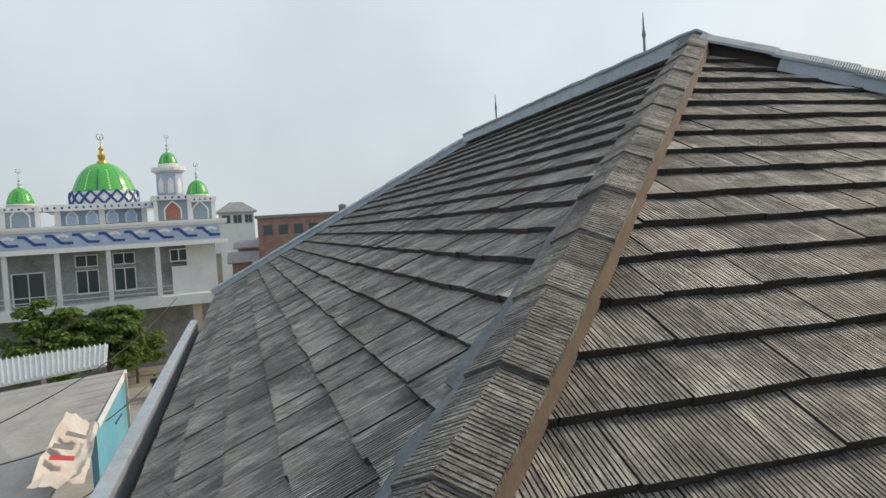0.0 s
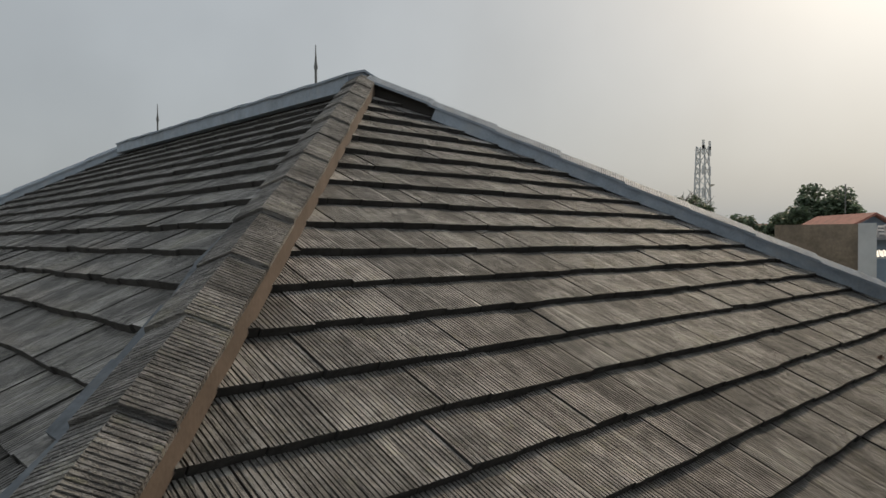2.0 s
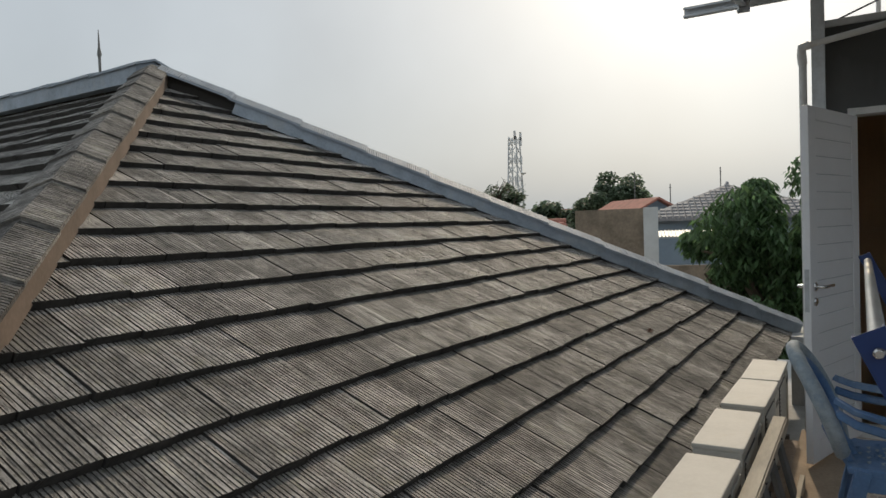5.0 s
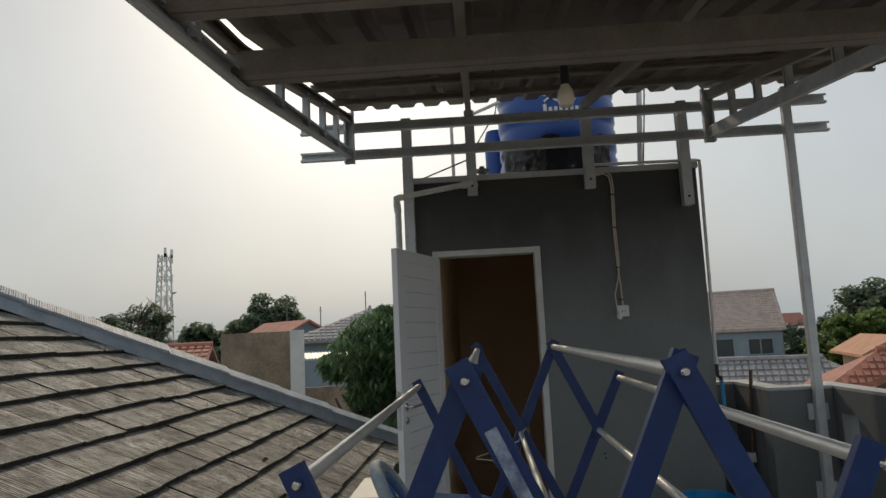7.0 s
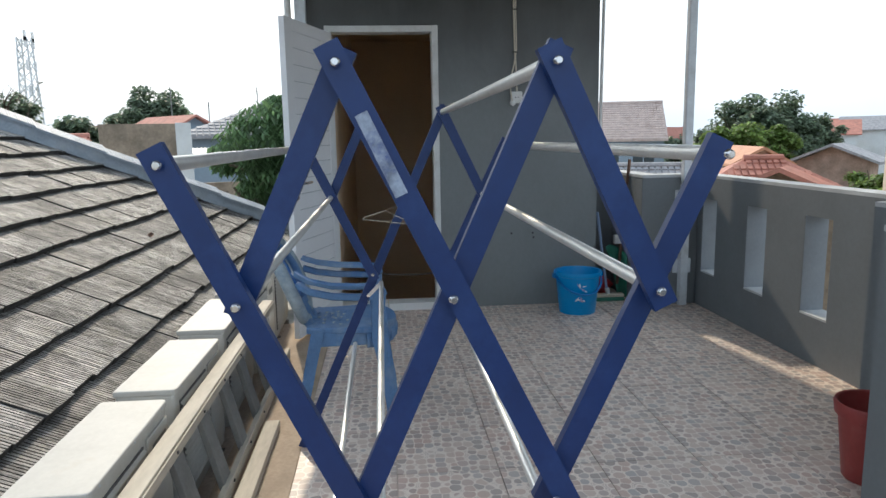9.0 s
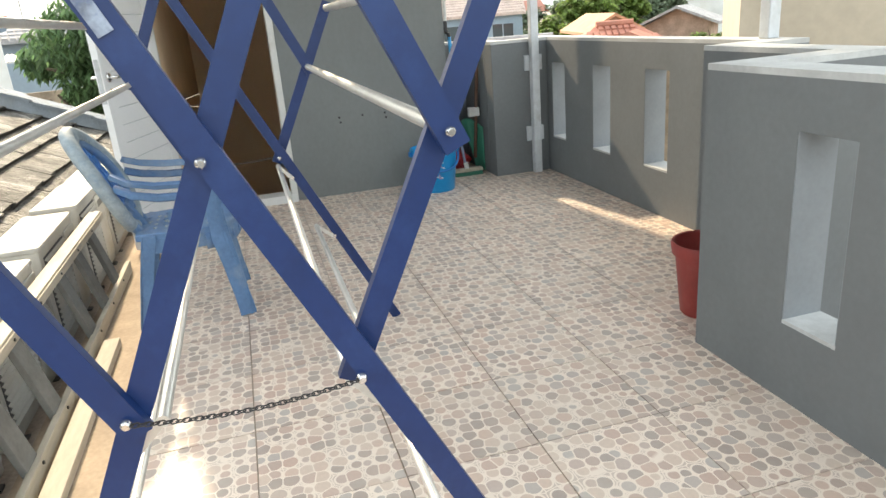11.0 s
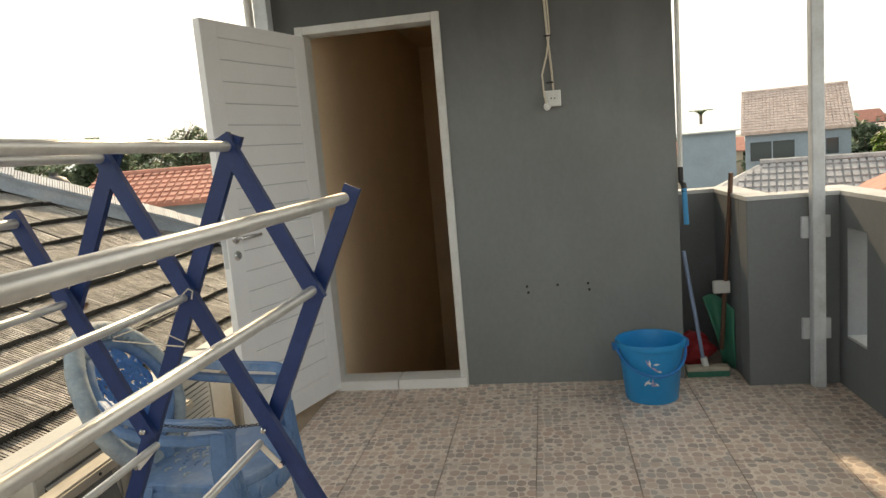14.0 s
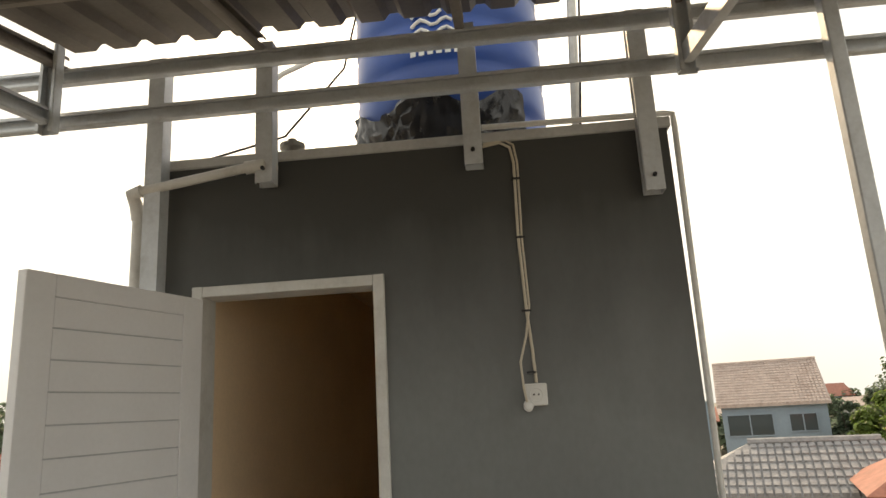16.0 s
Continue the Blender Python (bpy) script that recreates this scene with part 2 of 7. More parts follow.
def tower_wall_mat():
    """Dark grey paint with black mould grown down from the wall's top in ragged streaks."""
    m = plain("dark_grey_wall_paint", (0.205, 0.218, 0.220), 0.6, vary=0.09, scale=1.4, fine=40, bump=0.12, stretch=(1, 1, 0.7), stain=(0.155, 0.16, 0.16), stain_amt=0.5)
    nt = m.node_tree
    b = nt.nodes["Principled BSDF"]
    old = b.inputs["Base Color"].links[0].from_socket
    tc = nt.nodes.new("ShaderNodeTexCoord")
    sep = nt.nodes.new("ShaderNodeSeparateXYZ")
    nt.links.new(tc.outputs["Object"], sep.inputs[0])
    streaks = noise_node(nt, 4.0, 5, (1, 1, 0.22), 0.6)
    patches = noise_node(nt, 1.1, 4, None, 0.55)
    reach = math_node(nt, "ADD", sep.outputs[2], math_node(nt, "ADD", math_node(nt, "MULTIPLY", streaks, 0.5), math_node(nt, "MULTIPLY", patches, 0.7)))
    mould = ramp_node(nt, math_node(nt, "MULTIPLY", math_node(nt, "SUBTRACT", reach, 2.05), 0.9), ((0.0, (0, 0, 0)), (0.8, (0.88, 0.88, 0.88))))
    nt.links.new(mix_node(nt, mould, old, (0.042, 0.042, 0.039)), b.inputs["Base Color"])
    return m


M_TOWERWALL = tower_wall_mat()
M_TOPCOAT = plain("pale_wall_top", (0.52, 0.53, 0.53), 0.75, vary=0.15, scale=6, bump=0.2, stain=(0.32, 0.31, 0.29), stain_amt=0.4)
# slot sides paler than the wall; the light on them is in the colour
M_REVEAL = plain("lit_slot_side", (0.27, 0.29, 0.31), 0.7, vary=0.10, scale=6, bump=0.15)
M_FLOOR = pebble_mat("pebble_tile")
M_GROUT = plain("floor_grout", (0.42, 0.35, 0.29), 0.9, vary=0.5, scale=1.2, stain=(0.50, 0.44, 0.36), stain_amt=0.8)
M_STRIP = plain("sandy_mortar", (0.42, 0.33, 0.24), 0.9, vary=0.22, scale=5, bump=0.5, stain=(0.25, 0.20, 0.15), stain_amt=0.6)
M_WHITEDOOR = plain("white_door_paint", (0.89, 0.90, 0.92), 0.42, vary=0.04, scale=3, bump=0.04)
M_GROOVE = plain("door_groove", (0.56, 0.58, 0.61), 0.7, vary=0.05)
M_FRAME = plain("white_frame_paint", (0.70, 0.70, 0.68), 0.5, vary=0.08, scale=8, bump=0.1, stain=(0.42, 0.38, 0.33), stain_amt=0.45)
M_CREAM = plain("stairwell_plaster", (0.90, 0.71, 0.49), 0.85, vary=0.08, scale=1.5)
M_STAIRTILE = plain("tan_bounce_floor", (0.50, 0.42, 0.33), 0.6, vary=0.2, scale=6)
M_STEEL = plain("galvanised_steel", (0.60, 0.63, 0.66), 0.5, 0.12, vary=0.12, scale=9, bump=0.05, stain=(0.34, 0.33, 0.31), stain_amt=0.5)
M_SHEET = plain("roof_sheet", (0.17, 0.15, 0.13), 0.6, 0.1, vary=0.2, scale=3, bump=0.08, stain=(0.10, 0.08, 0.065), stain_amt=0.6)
# galvanised steel, darkened in colour for the dimmer light under the sheets
M_SHADEDSTEEL = plain("shaded_steel", (0.28, 0.255, 0.225), 0.6, 0.1, vary=0.2, scale=6, bump=0.08, stain=(0.2, 0.17, 0.14), stain_amt=0.6)
M_CHROME = plain("chrome", (0.70, 0.70, 0.70), 0.2, 1.0, vary=0.05, bump=0)
M_BLUEFRAME = plain("navy_enamel", (0.007, 0.027, 0.118), 0.42, vary=0.12, scale=14, bump=0.05, stain=(0.03, 0.07, 0.22), stain_amt=0.4)
M_TUBE = plain("aluminium_tube", (0.68, 0.67, 0.64), 0.34, 0.55, vary=0.10, scale=12, bump=0.04, stain=(0.45, 0.42, 0.38), stain_amt=0.5)
M_BLACK = plain("black_plastic", (0.02, 0.02, 0.022), 0.5, vary=0.3)
M_TANK = plain("blue_tank_plastic", (0.012, 0.065, 0.30), 0.35, vary=0.10, scale=3, bump=0.03)
M_WHITE = plain("white_paint", (0.78, 0.78, 0.76), 0.6, vary=0.06)
M_BUCKET = plain("blue_bucket_plastic", (0.01, 0.27, 0.62), 0.38, vary=0.08, scale=6, bump=0.03, stain=(0.08, 0.33, 0.60), stain_amt=0.4)
M_BUCKETDARK = plain("bucket_handle_plastic", (0.01, 0.17, 0.48), 0.4, vary=0.08)
M_POT = plain("dark_red_plastic", (0.28, 0.045, 0.04), 0.5, vary=0.12, scale=8, bump=0.05, stain=(0.35, 0.16, 0.13), stain_amt=0.3)
M_CHAIR = plain("faded_blue_plastic", (0.115, 0.215, 0.40), 0.55, vary=0.22, scale=7, bump=0.15, stain=(0.33, 0.39, 0.45), stain_amt=0.75)
M_CHAIRPALE = plain("bleached_plastic", (0.34, 0.40, 0.44), 0.7, vary=0.25, scale=20, bump=0.3, stain=(0.18, 0.26, 0.36), stain_amt=0.8)
M_PALEHANDLE = plain("lilac_blue_handle", (0.27, 0.35, 0.52), 0.5, vary=0.08)
M_CHAIRDARK = plain("bright_blue_plastic", (0.08, 0.23, 0.58), 0.5, vary=0.15, scale=9)
M_AC = plain("weathered_white_casing", (0.54, 0.53, 0.49), 0.6, vary=0.09, scale=5, bump=0.06, stain=(0.46, 0.41, 0.32), stain_amt=0.65)
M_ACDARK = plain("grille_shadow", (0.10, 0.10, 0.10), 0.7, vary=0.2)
M_RAIL = plain("weathered_cream_wood", (0.52, 0.47, 0.38), 0.75, vary=0.2, scale=8, stretch=(0.2, 1, 1), bump=0.25, stain=(0.26, 0.23, 0.19), stain_amt=0.6)
M_SLAT = plain("dull_grey_wood", (0.20, 0.20, 0.19), 0.8, vary=0.2, scale=8, bump=0.25)
M_CABLE = plain("pale_cable", (0.62, 0.56, 0.46), 0.6, vary=0.05)
M_GREENP = plain("green_plastic", (0.05, 0.22, 0.15), 0.5, vary=0.1)
M_REDP = plain("red_plastic", (0.42, 0.03, 0.04), 0.5, vary=0.1)
M_WOOD = plain("brown_wood_handle", (0.13, 0.07, 0.045), 0.6, vary=0.25, scale=12)
M_BLUEPIPE = plain("blue_pipe", (0.05, 0.30, 0.60), 0.45, vary=0.05)
M_BULB = plain("bulb_glass", (0.82, 0.76, 0.62), 0.25, vary=0.04, bump=0)


# ---- mesh helpers ----
class Mesh:
    """Collects points and faces of one part."""

    def __init__(self):
        self.v, self.f = [], []

    def box(self, x0, y0, z0, x1, y1, z1, m=None):
        c = [Vector((x, y, z)) for z in (z0, z1) for x, y in ((x0, y0), (x1, y0), (x1, y1), (x0, y1))]
        return self.hexa(c, m)

    def hexa(self, c, m=None):
        n = len(self.v)
        self.v += [m @ Vector(p) if m else Vector(p) for p in c]
        self.f += [tuple(n + i for i in q) for q in ((3, 2, 1, 0), (4, 5, 6, 7), (0, 1, 5, 4), (1, 2, 6, 5), (2, 3, 7, 6), (3, 0, 4, 7))]
        return self

    def prism(self, poly, low, high, m=None):
        """poly: 2D points, counter-clockwise; low, high: heights, or functions of the 2D point."""
        n, k = len(self.v), len(poly)
        lo = low if callable(low) else (lambda p: low)
        hi = high if callable(high) else (lambda p: high)
        pts = [Vector((p[0], p[1], lo(p))) for p in poly] + [Vector((p[0], p[1], hi(p))) for p in poly]
        self.v += [m @ p if m else p for p in pts]
        self.f += [tuple(n + i for i in reversed(range(k))), tuple(n + k + i for i in range(k))]
        self.f += [(n + i, n + (i + 1) % k, n + k + (i + 1) % k, n + k + i) for i in range(k)]
        return self

    def tube(self, path, r, sides=8, caps=True):
        """A round bar along a path; r: a radius or one a point."""
        path = [Vector(p) for p in path]
        n, k = len(self.v), len(path)
        up = None
        for i, p in enumerate(path):
            d = (path[min(i + 1, k - 1)] - path[max(i - 1, 0)]).normalized()
            if up is None:
                up = d.orthogonal().normalized()
            up = (up - d * up.dot(d)).normalized()
            side = d.cross(up)
            rr = r[i] if isinstance(r, (list, tuple)) else r
            self.v += [p + rr * (math.cos(a) * up + math.sin(a) * side) for a in (2 * math.pi * j / sides for j in range(sides))]
        for i in range(k - 1):
            for j in range(sides):
                a, b = n + i * sides + j, n + i * sides + (j + 1) % sides
                self.f.append((a, b, b + sides, a + sides))
        if caps:
            self.f += [tuple(n + j for j in reversed(range(sides))), tuple(n + (k - 1) * sides + j for j in range(sides))]
        return self

    def bar(self, p, q, w, h, up=(0, 0, 1)):
        """A flat bar from p to q, w across and h along up."""
        p, q, up = Vector(p), Vector(q), Vector(up)
        d = (q - p).normalized()
        s = d.cross(up).normalized()
        u = s.cross(d)
        s, u = s * w / 2, u * h / 2
        return self.hexa([p - s - u, p + s - u, q + s - u, q - s - u, p - s + u, p + s + u, q + s + u, q - s + u])

    def lathe(self, prof, centre=(0, 0, 0), sides=32, squash=1.0):
        """prof: (radius, height) from one end to the other."""
        n, k = len(self.v), len(prof)
        c = Vector(centre)
        for r, z in prof:
            self.v += [c + Vector((r * math.cos(a), r * squash * math.sin(a), z)) for a in (2 * math.pi * j / sides for j in range(sides))]
        for i in range(k - 1):
            for j in range(sides):
                a, b = n + i * sides + j, n + i * sides + (j + 1) % sides
                self.f.append((a, b, b + sides, a + sides))
        self.f += [tuple(n + j for j in reversed(range(sides))), tuple(n + (k - 1) * sides + j for j in range(sides))]
        return self

    def quad(self, a, b, c, d):
        n = len(self.v)
        self.v += [Vector(p) for p in (a, b, c, d)]
        self.f.append((n, n + 1, n + 2, n + 3))
        return self

    def data(self, name, material, smooth=False):
        me = bpy.data.meshes.new(name)
        me.from_pydata([tuple(p) for p in self.v], [], self.f)
        me.materials.append(material)
        if smooth:
            me.shade_smooth()
            me.set_sharp_from_angle(angle=radians(40))
        me.update()
        return me


def part(name, mesh, material, parent=None, label="", smooth=False, bevel=0.0):
    """Links a mesh as one object under a thing or a part (or on its own)."""
    ob = new(name, mesh.data(name, material, smooth))
    if parent:
        ob.parent = parent
    if bevel:
        mod = ob.modifiers.new("bevel", "BEVEL")
        mod.width, mod.segments, mod.limit_method, mod.angle_limit = bevel, 2, "ANGLE", radians(50)
    if label:
        tagged(ob, label)
    return ob


def thing(name, label, category, at=None, group="", kind=""):
    ob = new(name)
    ob.empty_display_size = 0.1
    if at is not None:
        ob.matrix_basis = at if isinstance(at, Matrix) else Matrix.Translation(at)
    return tagged(ob, label, category, group, kind)


def setting(name, mesh, material, label, bevel=0.0, smooth=False, category="wall"):
    return tagged(part(name, mesh, material, None, "", smooth, bevel), label, category, "", "structure")
# ---- terrace shell ----
WALL_X = 5.42
PAR_Z = 0.99
TH = 0.14


def wall_with_slots(name, p, q, t, z1, slots, label):
    """An upright wall from p to q (plan), t thick to the left of p-q, with slots (start, end, low, high) through it."""
    p, q = Vector((*p, 0)), Vector((*q, 0))
    d = (q - p).normalized()
    m = Matrix.Translation(p) @ Matrix(((d.x, -d.y, 0, 0), (d.y, d.x, 0, 0), (0, 0, 1, 0), (0, 0, 0, 1)))
    body, length, s0 = Mesh(), (q - p).length, 0.0
    for a, b, lo, hi in slots:
        body.box(s0, 0, -0.3, a, t, z1 - 0.02, m)
        body.box(a, 0, -0.3, b, t, lo - 0.012, m)
        body.box(a, 0, hi, b, t, z1 - 0.02, m)
        s0 = b
    body.box(s0, 0, -0.3, length, t, z1 - 0.02, m)
    ob = setting(name, body, M_GREYWALL, label)
    for a, b, lo, hi in slots:
        part("slot_sill", Mesh().box(a, 0.001, lo - 0.012, b, t - 0.001, lo, m), M_TOPCOAT, ob, "pale sill of the slot")
        part("lit_slot_side", Mesh().box(a, 0.002, lo, a + 0.004, t - 0.002, hi, m), M_REVEAL, ob)
        part("lit_slot_side", Mesh().box(b - 0.004, 0.002, lo, b, t - 0.002, hi, m), M_REVEAL, ob)
    part("coping", Mesh().box(0, 0, z1 - 0.02, length, t, z1, m), M_TOPCOAT, ob, "pale weathered top of the wall")
    return ob


SY = -2.70
wall_with_slots("parapet_south", (5.60, SY), (2.91, SY), TH, PAR_Z,
                ((0.41, 0.62, 0.275, 0.815), (1.03, 1.26, 0.275, 0.82), (1.65, 1.89, 0.275, 0.825)), "dark grey plastered parapet wall with three tall slots")
wall_with_slots("parapet_step_side", (3.05, SY), (3.05, -2.42 - TH), TH, PAR_Z, (), "dark grey plastered parapet jog")
wall_with_slots("parapet_step", (3.05, -2.42), (2.22, -2.42), TH, PAR_Z, (), "dark grey plastered stepped parapet wall")
wall_with_slots("parapet_near_side", (2.36, -2.42), (2.36, -1.93 - TH), TH, PAR_Z, (), "dark grey plastered parapet jog")
wall_with_slots("parapet_near", (2.36, -1.93), (-1.6, -1.93), TH, PAR_Z,
                ((0.40, 0.60, 0.26, 0.825), (1.05, 1.25, 0.26, 0.825), (1.70, 1.90, 0.26, 0.825)), "dark grey plastered parapet wall with tall slots")
wall_with_slots("parapet_west", (-1.6, -1.93), (-1.6, 0.25), TH, PAR_Z + 0.004, (), "dark grey plastered parapet wall")
# pillar and recess beside the tower
setting("pillar", Mesh().box(5.27, SY, -0.3, 5.42, -2.26, PAR_Z - 0.02), M_GREYWALL, "dark grey plastered corner pillar of the parapet", 0.006)
setting("recess_side", Mesh().box(5.42, -2.40, -0.3, 5.93, -2.26, PAR_Z - 0.02), M_GREYWALL, "dark grey plastered side of the broom recess")
setting("recess_back", Mesh().box(5.93, -2.40, -0.3, 6.07, -1.965, PAR_Z - 0.02), M_GREYWALL, "dark grey plastered back of the broom recess")
setting("pillar_top", Mesh().prism([(5.267, SY), (5.267, -2.257), (5.927, -2.257), (5.927, -1.965), (6.073, -1.965), (6.073, -2.403), (5.42, -2.403), (5.42, SY)][::-1], PAR_Z - 0.02, PAR_Z + 0.001), M_TOPCOAT, "pale weathered top of the parapet")

# floor
setting("floor", Mesh().box(-1.6, -2.9, -0.3, WALL_X, 0.047, -0.006).box(WALL_X, -2.9, -0.3, 6.1, -1.961, -0.006), M_GROUT, "grouted terrace floor of pebble-print tiles", category="floor")
setting("floor_edge", Mesh().box(-1.6, 0.047, -0.3, 5.42, 0.34, -0.002), M_STRIP, "bare sandy mortar strip along the terrace edge", category="floor")

# tower (stair house)
tw = Mesh()
T0, T1, TB, TZ = 0.20, -1.96, 6.40, 2.62
D0, D1, DZ = 0.005, -0.715, 2.045
FW = 0.045
tw.box(WALL_X, D0 + FW - 0.004, -0.3, WALL_X + 0.12, T0, TZ)
tw.box(WALL_X, T1, -0.3, WALL_X + 0.12, D1 - FW + 0.004, TZ)
tw.box(WALL_X, D1 - FW + 0.004, DZ + FW - 0.004, WALL_X + 0.12, D0 + FW - 0.004, TZ)
tw.box(WALL_X, D1 - FW + 0.004, -0.3, WALL_X + 0.12, D0 + FW - 0.004, -0.005)
tw.box(WALL_X + 0.12, T0 - 0.12, -0.3, TB, T0, TZ)
tw.box(WALL_X + 0.12, T1, -0.3, TB, T1 + 0.12, TZ)
tw.box(TB - 0.12, T1 + 0.12, -0.3, TB, -1.20, TZ)
TD = 9.4
tw.box(TB, T0 - 0.12, -0.3, TD, T0, TZ - 0.1)
tw.box(TB, -1.32, -0.3, TD, -1.20, TZ - 0.1)
tw.box(TD - 0.12, -1.20, -0.3, TD, T0 - 0.12, TZ - 0.1)
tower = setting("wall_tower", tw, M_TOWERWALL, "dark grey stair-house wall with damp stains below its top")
setting("tower_slab", Mesh().box(WALL_X - 0.015, T1 - 0.015, TZ, TB + 0.30, T0 + 0.015, TZ + 0.045).box(TB + 0.30, -1.335, TZ - 0.1, TD + 0.02, T0 + 0.015, TZ - 0.06), M_TOPCOAT, "thin pale concrete roof slab of the stair house", 0.006, category="roof")
inner = Mesh()
inner.box(WALL_X + 0.121, D0 + 0.005, -2.7, TD - 0.13, D0 + 0.035, TZ - 0.1)
inner.box(TD - 0.13, -1.16, -2.7, TD - 0.125, D0 + 0.03, TZ - 0.1)
inner.box(WALL_X + 0.121, -1.17, -2.7, TD - 0.13, -1.16, TZ - 0.1)
inner.box(WALL_X + 0.121, -1.16, -2.7, WALL_X + 0.126, D1 - FW, TZ - 0.1)
inner.box(WALL_X + 0.121, D1 - FW, -2.7, WALL_X + 0.126, D0 + 0.005, -0.01)
inner.box(WALL_X + 0.121, -1.17, TZ - 0.115, TD - 0.13, D0 + 0.035, TZ - 0.105)
setting("wall_stairwell", inner, M_CREAM, "dim tan plastered stairwell behind the door")
# unseen floor added to close the well, tan to bounce light upward
setting("floor_stairwell", Mesh().box(WALL_X + 0.12, -1.16, -1.8, TD - 0.13, D0 + 0.005, -1.7), M_STAIRTILE, "unseen tan floor closing the stairwell, pale to bounce light", category="floor")

# door frame, threshold
fr = thing("door_1", "white painted wooden door frame with a tiled threshold", "door frame", kind="structure")
part("frame_side", Mesh().box(WALL_X - 0.022, D0, 0.0, WALL_X + 0.12, D0 + FW, DZ + FW), M_FRAME, fr, bevel=0.004)
part("frame_side", Mesh().box(WALL_X - 0.022, D1 - FW, 0.0, WALL_X + 0.12, D1, DZ + FW), M_FRAME, fr, bevel=0.004)
part("frame_head", Mesh().box(WALL_X - 0.021, D1, DZ, WALL_X + 0.12, D0, DZ + FW - 0.001), M_FRAME, fr, bevel=0.004)
for a, b in ((D1 - 0.04, -0.352), (-0.348, D0 + 0.02)):
    part("threshold_tile", Mesh().box(WALL_X - 0.035, a, -0.004, WALL_X + 0.12, b, 0.055), M_WHITE, fr, bevel=0.004)

# open door leaf
HX, HY = WALL_X - 0.02, D0 + 0.01
leaf_dir = Vector((4.66, 0.247, 0)) - Vector((HX, HY, 0))
leaf = thing("door_leaf", "white painted wooden door standing wide open, with grooved boards", "door",
             Matrix.Translation((HX, HY, 0.02)) @ Matrix.Rotation(math.atan2(leaf_dir.y, leaf_dir.x), 4, "Z"))
LW, LH, LT = leaf_dir.length, 2.015, 0.04
part("stile", Mesh().box(0, -LT / 2, 0, 0.105, LT / 2, LH), M_WHITEDOOR, leaf, bevel=0.003)
part("stile", Mesh().box(LW - 0.105, -LT / 2, 0, LW, LT / 2, LH), M_WHITEDOOR, leaf, bevel=0.003)
part("bottom_rail", Mesh().box(0.105, -LT / 2, 0, LW - 0.105, LT / 2, 0.12), M_WHITEDOOR, leaf, bevel=0.003)
part("top_rail", Mesh().box(0.105, -LT / 2, LH - 0.075, LW - 0.105, LT / 2, LH), M_WHITEDOOR, leaf, bevel=0.003)
part("groove_panel", Mesh().box(0.105, -0.012, 0.12, LW - 0.105, 0.012, LH - 0.075), M_GROOVE, leaf)
nb = 18
for i in range(nb):
    z0 = 0.12 + (LH - 0.195) * i / nb
    part("board", Mesh().box(0.107, -LT / 2 + 0.003, z0 + 0.0025, LW - 0.107, LT / 2 - 0.003, z0 + (LH - 0.195) / nb - 0.0025), M_WHITEDOOR, leaf, bevel=0.002)
for s in (1, -1):
    hd = Mesh().tube([(LW - 0.055, s * (LT / 2 - 0.003), 1.0), (LW - 0.055, s * (LT / 2 + 0.05), 1.0), (LW - 0.075, s * (LT / 2 + 0.055), 1.0), (LW - 0.175, s * (LT / 2 + 0.055), 1.002)], 0.009, 10)
    part("lever_handle", hd, M_CHROME, leaf, "brushed steel lever handle", smooth=True)
    for z, r in ((1.0, 0.026), (0.915, 0.024)):
        ro = Mesh().lathe([(r, 0.0), (r, 0.006), (r * 0.7, 0.012)], (0, 0, 0), 20)
        o = part("rose", ro, M_CHROME, leaf, "round steel rose", smooth=True)
        o.matrix_local = Matrix.Translation((LW - 0.055, s * LT / 2, z)) @ Matrix.Rotation(radians(-90 * s), 4, "X")
part("lock_plate", Mesh().box(LW, -0.012, 0.86, LW + 0.0025, 0.012, 1.10), M_STEEL, leaf, "steel lock plate")

# ---- canopy ----
canopy = thing("canopy", "lightweight steel truss canopy with corrugated metal sheets over the terrace", "canopy", kind="structure")


KX = 2.92  # the fall eases west of here


def zt(x):
    return 3.10 + 0.20 * (max(x, KX) - 5.2) + 0.09 * (min(x, KX) - KX)


def zb(x):
    return 2.83 + 0.135 * (max(x, KX) - 5.2) + 0.07 * (min(x, KX) - KX)


def channel(mesh, p, q, w=0.045, h=0.075, lip=0.012, t=0.004, up=(0, 0, 1), flip=1):
    """A lipped C-section from p to q."""
    p, q, u = Vector(p), Vector(q), Vector(up)
    d = (q - p).normalized()
    s = d.cross(u).normalized() * flip
    u = s.cross(d) * flip
    for c, ww, hh in ((-s * (w / 2 - t / 2), t, h), (u * (h / 2 - t / 2), w - 2 * t, t), (-u * (h / 2 - t / 2), w - 2 * t, t),
                      (s * (w / 2 - t / 2) + u * (h / 2 - lip / 2 - t), t, lip), (s * (w / 2 - t / 2) - u * (h / 2 - lip / 2 - t), t, lip)):
        mesh.bar(p + c, q + c, ww, hh, u)
    return mesh


